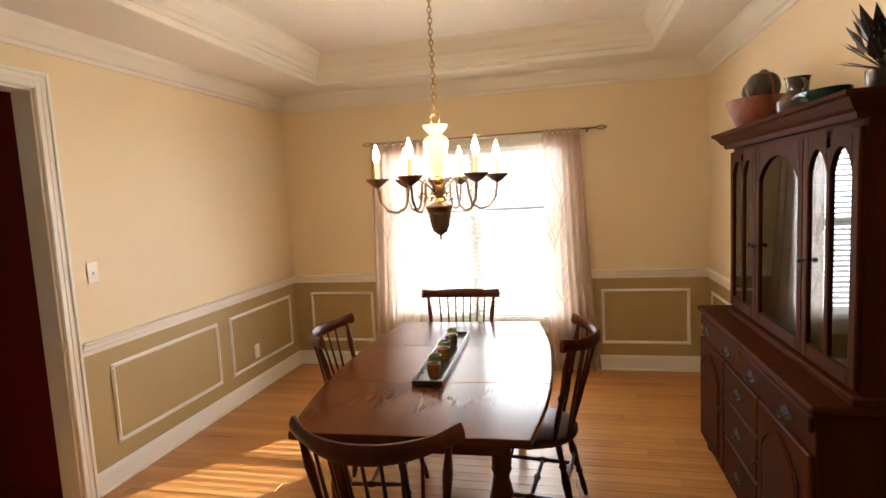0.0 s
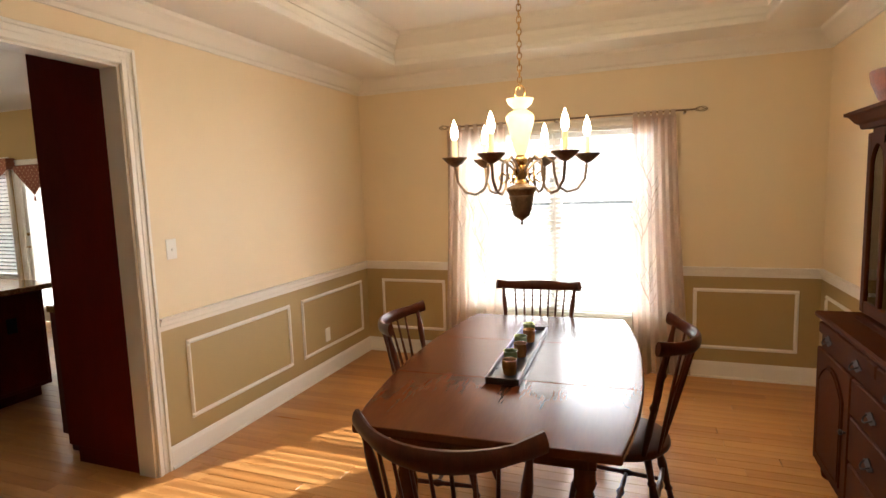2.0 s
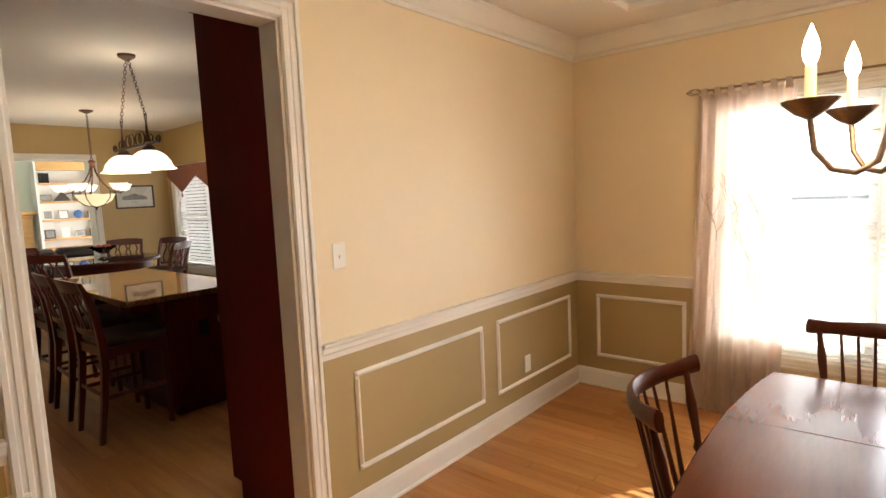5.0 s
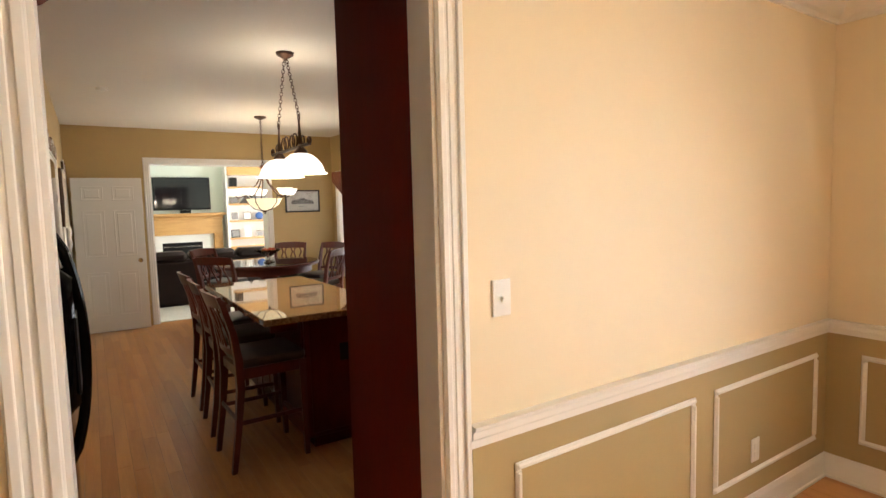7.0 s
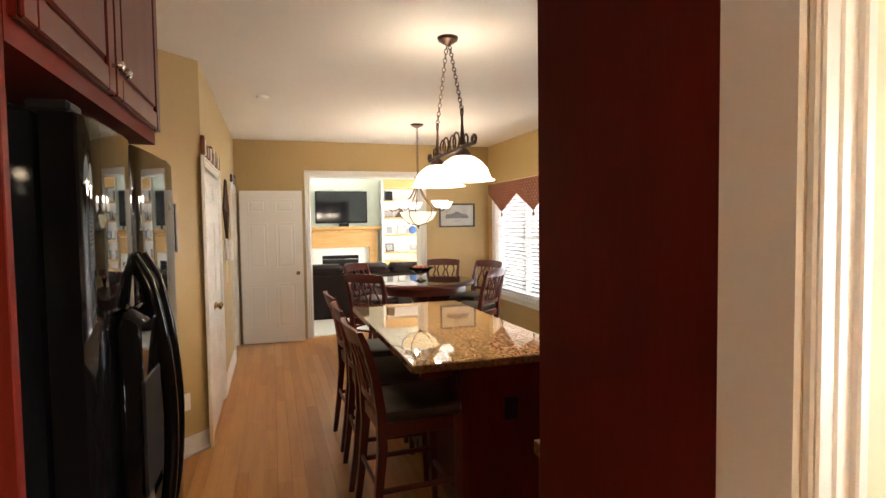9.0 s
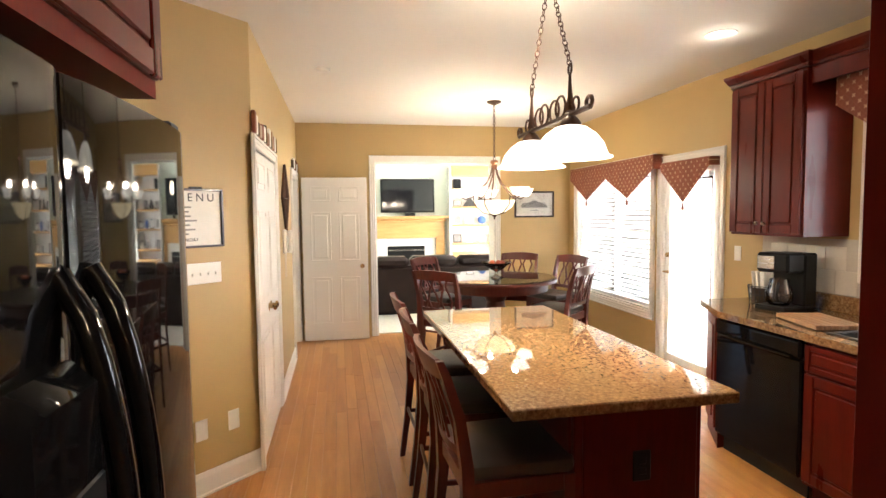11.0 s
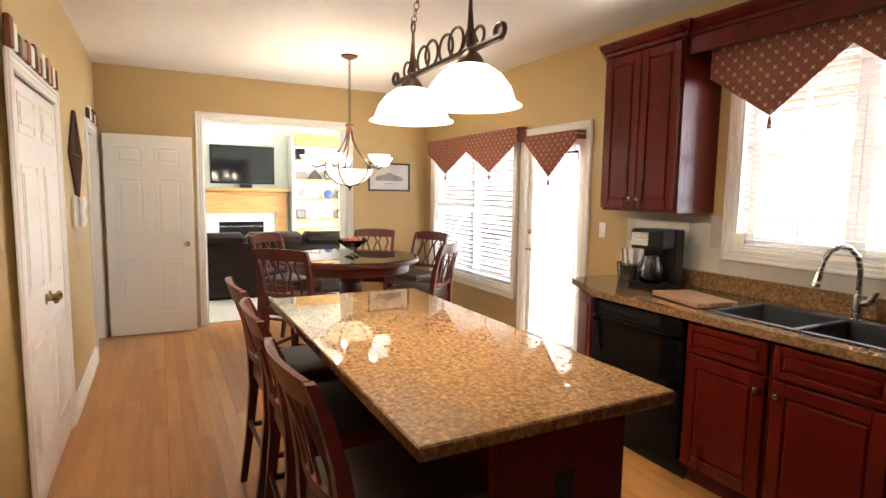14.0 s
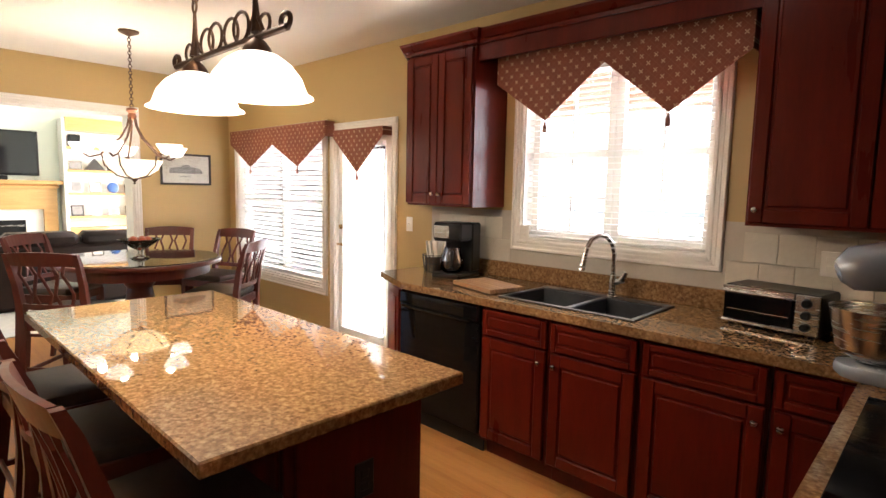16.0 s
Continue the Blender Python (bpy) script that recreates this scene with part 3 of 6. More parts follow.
def window(name, x0, x1, z0, z1, lights, y=YB + 0.09, muntins=0, label="white double-hung window"):
    """A window with sashes side by side; each has two sashes and panes."""
    w = thing(name, label, "window")
    w["kind"] = "structure"
    n = lights
    step = (x1 - x0) / n
    for i in range(n):
        a, b = x0 + i * step, x0 + (i + 1) * step
        bm = B()
        for u0, u1, v0, v1 in ((a, a + 0.05, z0, z1), (b - 0.05, b, z0, z1), (a + 0.05, b - 0.05, z0, z0 + 0.06), (a + 0.05, b - 0.05, z1 - 0.05, z1), (a + 0.05, b - 0.05, (z0 + z1) / 2 - 0.025, (z0 + z1) / 2 + 0.025)):
            box(bm, u0, y, v0, u1, y + 0.04, v1, 0.004)
        for k in range(1, muntins + 1):
            xm = a + 0.05 + (b - a - 0.1) * k / (muntins + 1)
            box(bm, xm - 0.009, y + 0.008, z0 + 0.06, xm + 0.009, y + 0.03, z1 - 0.05)
        if muntins:
            for q in (0.25, 0.75):
                zm = z0 + (z1 - z0) * q
                box(bm, a + 0.05, y + 0.009, zm - 0.009, b - 0.05, y + 0.029, zm + 0.009)
        part("window_frame", bm, WHITE, w)
        for v0, v1 in ((z0 + 0.06, (z0 + z1) / 2 - 0.025), ((z0 + z1) / 2 + 0.025, z1 - 0.05)):
            g = part("pane", box(B(), a + 0.05, y + 0.017, v0, b - 0.05, y + 0.021, v1), GLASS, w)
            g.visible_shadow = False
    return w


window("window_1", WIN_D[0] + 0.012, WIN_D[1] - 0.012, WIN_D[2] + 0.012, WIN_D[3] - 0.012, 2)
window("window_2", WIN_S[0] + 0.012, WIN_S[1] - 0.012, WIN_S[2] + 0.012, WIN_S[3] - 0.012, 2, muntins=1)
window("window_3", WIN_L[0] + 0.012, WIN_L[1] - 0.012, WIN_L[2] + 0.012, WIN_L[3] - 0.012, 2)


def blind(x0, x1, z0, z1, y, tilt, label, pitch=0.042, w=0.048, BLIND=BLIND):
    """A venetian blind: head rail, bottom rail, ladder cords and slats."""
    b = thing("window_blind", label, "window blind")
    part("head_rail", box(B(), x0, y - 0.025, z1 - 0.045, x1, y + 0.025, z1, 0.004), BLIND, b)
    part("bottom_rail", box(B(), x0, y - 0.022, z0, x1, y + 0.022, z0 + 0.016, 0.004), BLIND, b)
    n = int((z1 - 0.06 - z0 - 0.02) / pitch)
    first = None
    for i in range(n):
        z = z0 + 0.04 + i * pitch
        if first is None:
            bm = B()
            L = (x1 - x0) / 2
            v = [bm.verts.new((s * L, w * u, h + k)) for s in (-1, 1) for k in (0, 0.003) for u, h in ((-0.5, 0), (0, 0.003), (0.5, 0))]
            for q in ((0, 1, 7, 6), (1, 2, 8, 7), (3, 9, 10, 4), (4, 10, 11, 5), (0, 6, 9, 3), (2, 5, 11, 8), (0, 3, 4, 1), (1, 4, 5, 2), (6, 7, 10, 9), (7, 8, 11, 10)):
                bm.faces.new([v[j] for j in q])
            first = part("slat", bm, BLIND, b)
            o = first
        else:
            o = new("slat", first.data)
            o.parent = b
        o.matrix_basis = pose((x0 + x1) / 2, y, z, tilt)
    for k in (0.16, 0.84):
        xx = x0 + (x1 - x0) * k
        for dy in (-0.024, 0.024):
            part("ladder_cord", rod(B(), (xx, y + dy, z0 + 0.01), (xx, y + dy, z1 - 0.03), 0.0012, n=5), BLIND, b)
    return b


mid = (WIN_D[0] + WIN_D[1]) / 2
for a, b_ in ((WIN_D[0] + 0.02, mid - 0.01), (mid + 0.01, WIN_D[1] - 0.02)):
    blind(a, b_, WIN_D[2] + 0.02, WIN_D[3] - 0.015, YB + 0.045, -24 if a < -1 else 16, "white venetian blind with open slats over the dining window", BLIND=BLIND_SUNNY)
mid = (WIN_L[0] + WIN_L[1]) / 2
for a, b_ in ((WIN_L[0] + 0.02, mid - 0.008), (mid + 0.008, WIN_L[1] - 0.02)):
    blind(a, b_, WIN_L[2] + 0.015, WIN_L[3] - 0.015, YB + 0.045, -52, "white venetian blind with nearly closed slats", pitch=0.05, w=0.05)
blind(WIN_S[0] + 0.02, WIN_S[1] - 0.02, WIN_S[2] + 0.015, WIN_S[3] - 0.015, YB + 0.045, 3, "white venetian blind with open slats over the sink", pitch=0.036, w=0.032, BLIND=BLIND_SUNNY)

# outside: ground, bright sky beyond, porch with brick over the sink window
solid("ground", box(B(), -60, YB + 0.16, -0.35, 50, 90, -0.25), PALE_GROUND, "pale ground outside the house", "ground", "structure")
solid("porch_roof", box(B(), -11, YB + 0.17, 2.42, -2.7, 7.6, 2.52), BRICK, "reddish porch ceiling outside the kitchen", "porch", "structure")
solid("floor_family", box(B(), FX - 0.12, FY0 - 0.12, -0.1, XF - 0.12, FY1 + 0.1, 0.004), CARPET, "pale carpet in the family room", "floor", "structure")
floor = solid("floor", box(B(), XF - 0.12, YS - 0.1, -0.12, XR + 0.12, YB + 0.05, -0.012), GAP, "narrow honey oak strip floor", "floor", "structure")

# ---------------- backdrop and added daylight lamps ---
OUT = glow("bright_sky", (0.97, 0.99, 1.0), 0.7)
solid("backdrop", box(B(), -90, 62, -1, 90, 62.4, 10), OUT, "overexposed bright sky beyond the windows", "backdrop", "structure")
area("daylight_dining", -0.65, 4.72, 1.25, 1.6, 1.5, (-0.65, 0, 1.9), 80)
area("daylight_sink", -4.74, 4.72, 1.73, 1.10, 1.05, (-4.74, 0, 1.0), 20)
area("daylight_left", -8.48, 4.72, 1.3, 1.6, 1.4, (-8.48, 0, 1.0), 30)
area("daylight_patio", -7.035, 4.72, 1.0, 0.72, 1.8, (-7.035, 0, 0.8), 32)
# lamp in the unseen opening, added to brighten the family room
area("family_fill", -11.6, 6.7, 1.4, 2.4, 1.8, (-11.6, 2, 1.0), 85)

# ---------------- dining table ----------------
tbl = thing("dining_table", "polished dark walnut dining table with leaves and bowed sides", "table", pose(-0.488, 2.285, 0, 0, 0, 2))
def bowed(hw, he, hl, k=10):
    pts = []
    for i in range(k + 1):
        s = -1 + 2 * i / k
        pts.append((hw - (hw - he) * s * s * abs(s) ** 0.3, s * hl))
    left = [(-x, y) for x, y in reversed(pts)]
    return pts[0:1] and [(p[0], p[1]) for p in pts] + left
outline = bowed(0.52, 0.44, 0.832)
def cut(poly, y0, y1):
    """The part of a bowed outline between two crosswise lines."""
    def width(y):
        r = [p for p in poly if p[0] > 0]
        for (xa, ya), (xb, yb) in zip(r, r[1:]):
            if ya <= y <= yb:
                return xa + (xb - xa) * (y - ya) / (yb - ya)
        return r[-1][0]
    ys = [y0] + [p[1] for p in poly if p[0] > 0 and y0 < p[1] < y1] + [y1]
    R = [(width(y), y) for y in ys]
    return R + [(-x, y) for x, y in reversed(R)]
for y0, y1 in ((-0.832, -0.286), (-0.284, 0.284), (0.286, 0.832)):
    part("tabletop", prism(B(), cut(outline, y0, y1), 0.728, 0.76, 0.006), WALNUT, tbl)
bm = B()
for x0, y0, x1, y1 in ((-0.36, -0.70, -0.335, 0.70), (0.335, -0.70, 0.36, 0.70), (-0.335, -0.70, 0.335, -0.675), (-0.335, 0.675, 0.335, 0.70)):
    box(bm, x0, y0, 0.63, x1, y1, 0.727, 0.003)
part("apron", bm, WALNUT, tbl)
LEG = ((0, 0.020), (0.03, 0.026), (0.10, 0.022), (0.16, 0.034), (0.19, 0.026), (0.45, 0.036), (0.66, 0.042), (0.74, 0.028), (0.78, 0.040), (0.80, 0.036), (1, 0.038))
for sx in (-1, 1):
    for sy in (-1, 1):
        part("leg", turned(B(), (sx * 0.32, sy * 0.66, 0), (sx * 0.32, sy * 0.66, 0.728), LEG, 12), WALNUT, tbl, smooth=True)


# ---------------- windsor chairs ----------------
def windsor(m):
    """A spindle-back chair; its back stands at -y, it faces +y."""
    c = thing("dining_chair", "dark-stained wooden spindle-back chair with turned legs", "chair", m, "chairs round the dining table")
    seat = [(0.21 * math.cos(a) * (1.0 if math.sin(a) < 0 else 1.08), 0.205 * math.sin(a)) for a in (2 * math.pi * i / 24 for i in range(24))]
    part("seat", prism(B(), seat, 0.425, 0.463, 0.012), CHAIRW, c, smooth=True)
    LG = ((0, 0.011), (0.12, 0.016), (0.30, 0.013), (0.33, 0.019), (0.36, 0.013), (0.62, 0.021), (0.74, 0.014), (0.77, 0.020), (0.80, 0.013), (1, 0.016))
    feet = {}
    for sx in (-1, 1):
        for sy in (-1, 1):
            foot, top = Vector((sx * 0.215, sy * 0.215, 0)), Vector((sx * 0.135, sy * 0.125, 0.43))
            feet[sx, sy] = (foot, top)
            part("leg", turned(B(), foot, top, LG, 10), CHAIRW, c, smooth=True)
    ST = ((0, 0.008), (0.25, 0.011), (0.42, 0.010), (0.5, 0.018), (0.58, 0.010), (0.75, 0.011), (1, 0.008))
    mids = []
    for sx in (-1, 1):
        a, b = (f[0].lerp(f[1], 0.42) for f in (feet[sx, -1], feet[sx, 1]))
        part("stretcher", turned(B(), a, b, ST, 8), CHAIRW, c, smooth=True)
        mids.append(a.lerp(b, 0.5))
    part("stretcher", turned(B(), mids[0], mids[1], ST, 8), CHAIRW, c, smooth=True)
    for sy in (-1, 1):
        a, b = (f[0].lerp(f[1], 0.58) for f in (feet[-1, sy], feet[1, sy]))
        part("stretcher", turned(B(), a, b, ST, 8), CHAIRW, c, smooth=True)
    def crest(s):
        return Vector((s * 0.245, -0.30 + 0.115 * abs(s) ** 2.0, 0.905 + 0.018 * abs(s) ** 3))
    bm = B()
    pts = [crest(-1.06 + 2.12 * i / 16) for i in range(17)]
    rad = [0.020 + 0.012 * (1 - abs(-1 + i / 8) ** 2) + (0.010 if i in (0, 16) else 0.006 if i in (1, 15) else 0) for i in range(17)]
    tube(bm, pts, rad, 10, 0.48)
    part("crest_rail", bm, CHAIRW, c, smooth=True)
    PO = ((0, 0.011), (0.25, 0.015), (0.42, 0.011), (0.46, 0.018), (0.5, 0.011), (0.75, 0.016), (0.9, 0.010), (1, 0.010))
    for s in (-0.93, 0.93):
        part("back_post", turned(B(), (s * 0.185, -0.115, 0.455), crest(s), PO, 10), CHAIRW, c, smooth=True)
    SP = ((0, 0.006), (0.35, 0.0085), (0.7, 0.006), (1, 0.005))
    for i in range(7):
        s = -0.66 + 0.22 * i
        part("spindle", turned(B(), (s * 0.19, -0.155 - 0.02 * (1 - s * s), 0.455), crest(s), SP, 7), CHAIRW, c, smooth=True)
    return c


chair = windsor(pose(-0.45, 1.325, 0, 0, 0, 1))
copy_thing(chair, pose(-0.60, 3.068, 0, 0, 0, 180))
copy_thing(chair, pose(-0.885, 2.30, 0, 0, 0, -84))
copy_thing(chair, pose(-0.06, 2.29, 0, 0, 0, 84))

# ---------------- tray of votive candles ----------------
tray = thing("candle_tray", "long black wooden tray on the dining table", "tray", pose(-0.512, 2.346, 0.76, 0, 0, 2))
bm = B()
box(bm, -0.065, -0.415, 0, 0.065, 0.415, 0.008)
part("tray_base", bm, DARKW, tray)
bm = B()
for x0, y0, x1, y1 in ((-0.07, -0.42, -0.06, 0.42), (0.06, -0.42, 0.07, 0.42), (-0.06, -0.42, 0.06, -0.41), (-0.06, 0.41, 0.06, 0.42)):
    box(bm, x0, y0, 0.002, x1, y1, 0.03, 0.002)
part("tray_rim", bm, DARKW, tray)
for i in range(6):
    v = thing("votive_holder", "amber glass votive candle holder" if i % 2 == 0 else "olive green glass votive candle holder", "candle holder", pose(-0.512 + 0.010 * (-1) ** i - 0.035 * (i * 0.122 - 0.31), 2.346 - 0.31 + i * 0.122, 0.768), "votives on the tray")
    part("glass_cup", lathe(B(), ((0.018, 0), (0.026, 0.004), (0.031, 0.035), (0.030, 0.06), (0.032, 0.066), (0.029, 0.066), (0.027, 0.04), (0.022, 0.012)), n=14), AMBER if i % 2 == 0 else GREEN, v, smooth=True)
    part("candle", lathe(B(), ((0.016, 0.013), (0.018, 0.03), (0.002, 0.031)), n=10), PAPER, v)


# ---------------- dining chandelier ----------------
def chain(bm, p0, p1, link=0.034, r=0.0028, w=0.010):
    """A chain of bent links."""
    p0, p1 = Vector(p0), Vector(p1)
    ax = p1 - p0
    n = max(2, int(ax.length / (link * 0.74)))
    q = ax.to_track_quat("Z", "Y").to_matrix()
    for i in range(n):
        c = p0 + ax * ((i + 0.5) / n)
        u = q.col[0] if i % 2 else q.col[1]
        d = ax.normalized()
        pts = [c + u * (w * math.cos(a)) + d * (link / 2 * math.sin(a)) for a in (2 * math.pi * k / 8 for k in range(8))]
        tube(bm, pts, r, 5, closed=True)
    return bm


CX, CY = -0.475, 2.25
lamp = thing("chandelier", "brass and bronze chandelier with six candle lights and alabaster glass column", "chandelier", pose(CX, CY, 0.034) @ Matrix.Scale(0.97, 4))
part("chain", chain(B(), (0, 0, 1.99), (0, 0, 2.805)), BRASS, lamp, smooth=True)
part("canopy", lathe(B(), ((0.01, 2.80), (0.02, 2.815), (0.055, 2.83), (0.06, 2.8505)), n=20), BRASS, lamp, smooth=True)
part("finial_loop", tube(B(), [(0.022 * math.cos(a), 0, 1.975 + 0.03 * math.sin(a)) for a in (2 * math.pi * k / 14 for k in range(14))], 0.004, 6, closed=True), BRASS, lamp, smooth=True)
part("top_cup", lathe(B(), ((0.012, 1.895), (0.030, 1.905), (0.052, 1.925), (0.060, 1.945), (0.050, 1.945), (0.012, 1.93)), n=20), ALAB, lamp, "alabaster glass cup", True)
part("glass_column", lathe(B(), ((0.022, 1.70), (0.032, 1.73), (0.048, 1.80), (0.062, 1.85), (0.063, 1.868), (0.050, 1.885), (0.024, 1.90)), n=20), ALAB, lamp, "cream alabaster glass column", True)
part("brass_body", lathe(B(), ((0.010, 1.53), (0.026, 1.545), (0.030, 1.575), (0.018, 1.59), (0.028, 1.61), (0.032, 1.64), (0.020, 1.655), (0.030, 1.67), (0.030, 1.685), (0.018, 1.70), (0.012, 1.71)), n=18), BRASS, lamp, smooth=True)
part("urn", lathe(B(), ((0.004, 1.405), (0.010, 1.41), (0.034, 1.425), (0.046, 1.455), (0.054, 1.50), (0.058, 1.515), (0.056, 1.52), (0.066, 1.54), (0.072, 1.548), (0.070, 1.556), (0.02, 1.575)), n=20), PEWTER, lamp, "worn pewter urn", True)
part("drop", lathe(B(), ((0.001, 1.385), (0.007, 1.393), (0.004, 1.40), (0.008, 1.41)), n=10), IRON, lamp, smooth=True)
for k in range(6):
    a = 2 * math.pi * k / 6 + 0.33
    u = Vector((math.cos(a), math.sin(a), 0))
    S = lambda r, z: u * r + Vector((0, 0, z))
    arm = [S(0.02, 1.62), S(0.06, 1.665), (S(0.105, 1.69)), S(0.145, 1.665), S(0.15, 1.61), S(0.165, 1.555), S(0.205, 1.53), S(0.25, 1.54), S(0.285, 1.585), S(0.295, 1.66)]
    part("arm", tube(B(), arm, 0.0065, 7), PEWTER, lamp, smooth=True)
    cur = [S(0.05, 1.60) + Vector((0, 0, 0)), S(0.085, 1.575), S(0.10, 1.60), S(0.085, 1.625), S(0.068, 1.61)]
    part("scroll", tube(B(), cur, 0.0045, 6), BRASS, lamp, smooth=True)
    c = S(0.295, 0)
    part("bobeche", lathe(B(), ((0.008, 1.655), (0.03, 1.668), (0.056, 1.692), (0.058, 1.698), (0.05, 1.694), (0.012, 1.682)), c.x, c.y, 16), PEWTER, lamp, smooth=True)
    part("glowing_candle_sleeve", lathe(B(), ((0.0115, 1.685), (0.0115, 1.772), (0.009, 1.775)), c.x, c.y, 12), CANDLE, lamp, "cream candle sleeve", True)
    part("flame_bulb", lathe(B(), ((0.008, 1.775), (0.015, 1.79), (0.0175, 1.808), (0.013, 1.832), (0.006, 1.85), (0.001, 1.865)), c.x, c.y, 12), FLAME, lamp, "glowing flame-shaped bulb", True)
    w_ = c * 0.97 + Vector((CX, CY, 1.88))
    bulb("candle_light", w_.x, w_.y, w_.z, 2.8)

# ---------------- dining hutch ----------------
def knob(parent, x, y, z, d, material=STEEL, r=0.013):
    """A small turned knob; d: the way it points."""
    d = Vector(d)
    p = Vector((x, y, z))
    return part("knob", turned(B(), p, p + d * 0.028, ((0, 0.005), (0.35, 0.005), (0.5, r), (0.85, r * 0.9), (1, 0.003)), 10), material, parent, smooth=True)


def bail(parent, x, y, z, w=0.075):
    """A pierced back plate with a drop handle, on a face that looks to -x."""
    pts = [(x - 0.002, y + w * 0.62 * math.cos(a) * (1 + 0.12 * math.cos(4 * a)), z + 0.021 * math.sin(a) * (1 + 0.3 * math.cos(4 * a))) for a in (2 * math.pi * k / 24 for k in range(24))]
    h = part("handle", ring_skin(B(), [pts, [(x - 0.006, p[1], p[2]) for p in pts]]), BLACKM, parent, "black bail pull with a shaped plate")
    g = [(x - 0.008 - 0.02 * math.sin(math.pi * k / 8) ** 0.5, y - w * 0.42 + w * 0.84 * k / 8, z + 0.004 - 0.02 * math.sin(math.pi * k / 8)) for k in range(9)]
    part("bail", tube(B(), g, 0.0035, 6), BLACKM, h, smooth=True)


hut = thing("china_hutch", "honey-brown maple china hutch with glass doors above drawers", "hutch", pose(0, 0, 0))
HX, HY0, HY1 = 0.86, 1.58, 3.10                # lower front, ends
UX, UY0, UY1 = 0.98, 1.59, 2.93                 # upper front, ends
bm = B()
box(bm, HX + 0.02, HY0 + 0.02, 0.09, XR - 0.03, HY1 - 0.02, 0.838, 0.004)
box(bm, HX + 0.05, HY0 + 0.03, 0.05, XR - 0.03, HY1 - 0.03, 0.09)
part("base_cabinet", bm, HUTCHW, hut)
part("base_top", box(B(), HX - 0.01, HY0 - 0.01, 0.838, XR - 0.03, HY1 + 0.01, 0.868, 0.008), HUTCHW, hut)
for yy in (HY0 + 0.06, HY1 - 0.06):
    part("foot", lathe(B(), ((0.02, 0), (0.035, 0.012), (0.04, 0.04), (0.03, 0.06), (0.04, 0.092)), HX + 0.07, yy, 14), HUTCHW, hut, smooth=True)
third = (HY1 - HY0 - 0.04) / 3
for i in range(2):
    y0 = HY0 + 0.025 + i * (HY1 - HY0 - 0.05) / 2
    y1 = y0 + (HY1 - HY0 - 0.05) / 2 - 0.012
    d = part("drawer", box(B(), HX, y0, 0.765, HX + 0.02, y1, 0.824, 0.006), HUTCHW, hut)
    for k in (0.24, 0.76):
        bail(d, HX, y0 + (y1 - y0) * k, 0.765)
ym0, ym1 = HY0 + 0.02 + third, HY0 + 0.02 + 2 * third
for k, (z0, z1) in enumerate(((0.530, 0.692), (0.324, 0.521), (0.10, 0.316))):
    d = part("drawer", box(B(), HX, ym0 + 0.006, z0, HX + 0.02, ym1 - 0.006, z1, 0.006), HUTCHW, hut)
    bail(d, HX, (ym0 + ym1) / 2, (z0 + z1) / 2)


def arch(y0, y1, z0, z1, rise, n=10):
    """An outline in y, z with an arched top."""
    top = [(y0 + (y1 - y0) * k / n, z1 - rise + rise * math.sin(math.pi * k / n) ** 0.8) for k in range(n + 1)]
    return [(y0, z0), (y1, z0)] + top[::-1]


def slab_x(bm, poly, x0, x1):
    return ring_skin(bm, [[(x0, y, z) for y, z in poly], [(x1, y, z) for y, z in poly]])


for y0, y1, kn in ((HY0 + 0.025, ym0 - 0.006, ym0 - 0.03), (ym1 + 0.006, HY1 - 0.025, ym1 + 0.03)):
    d = part("cupboard_door", box(B(), HX, y0, 0.10, HX + 0.02, y1, 0.692, 0.006), HUTCHW, hut)
    part("raised_panel", slab_x(B(), arch(y0 + 0.085, y1 - 0.085, 0.17, 0.632, 0.09), HX - 0.009, HX + 0.002), HUTCHW, d)
    bm = B()
    o, i_ = arch(y0 + 0.065, y1 - 0.065, 0.15, 0.654, 0.10), arch(y0 + 0.075, y1 - 0.075, 0.16, 0.643, 0.095)
    n_ = len(o)
    A = [[bm.verts.new((x, y, z)) for y, z in q] for x, q in ((HX - 0.001, o), (HX - 0.008, o), (HX - 0.008, i_), (HX - 0.001, i_))]
    for a in range(4):
        for k in range(n_):
            bm.faces.new((A[a][k], A[a][(k + 1) % n_], A[(a + 1) % 4][(k + 1) % n_], A[(a + 1) % 4][k]))
    part("bead", bm, HUTCHW, d)
    knob(d, HX, kn, 0.432, (-1, 0, 0), BLACKM)
ZU0, ZU1 = 0.868, 1.755
part("case_side", box(B(), UX + 0.02, UY0, ZU0, XR - 0.03, UY0 + 0.022, ZU1, 0.002), HUTCHW, hut)
part("case_side", box(B(), UX + 0.02, UY1 - 0.022, ZU0, XR - 0.03, UY1, ZU1, 0.002), HUTCHW, hut)
part("case_back", box(B(), XR - 0.045, UY0 + 0.022, ZU0, XR - 0.03, UY1 - 0.022, ZU1), HUTCHW, hut)
part("case_top", box(B(), UX + 0.02, UY0 + 0.022, ZU1 - 0.02, XR - 0.045, UY1 - 0.022, ZU1), HUTCHW, hut)
part("case_plinth", box(B(), UX - 0.01, UY0 - 0.01, ZU0, XR - 0.046, UY1 + 0.01, ZU0 + 0.03, 0.006), HUTCHW, hut)
for z in (1.16, 1.46):
    part("shelf", box(B(), UX + 0.06, UY0 + 0.022, z, XR - 0.045, UY1 - 0.022, z + 0.016), HUTCHW, hut)
CORN = [(0, 0), (0.02, 0), (0.026, 0.02), (0.04, 0.03), (0.06, 0.06), (0.075, 0.066), (0.075, 0.08), (0, 0.08)]
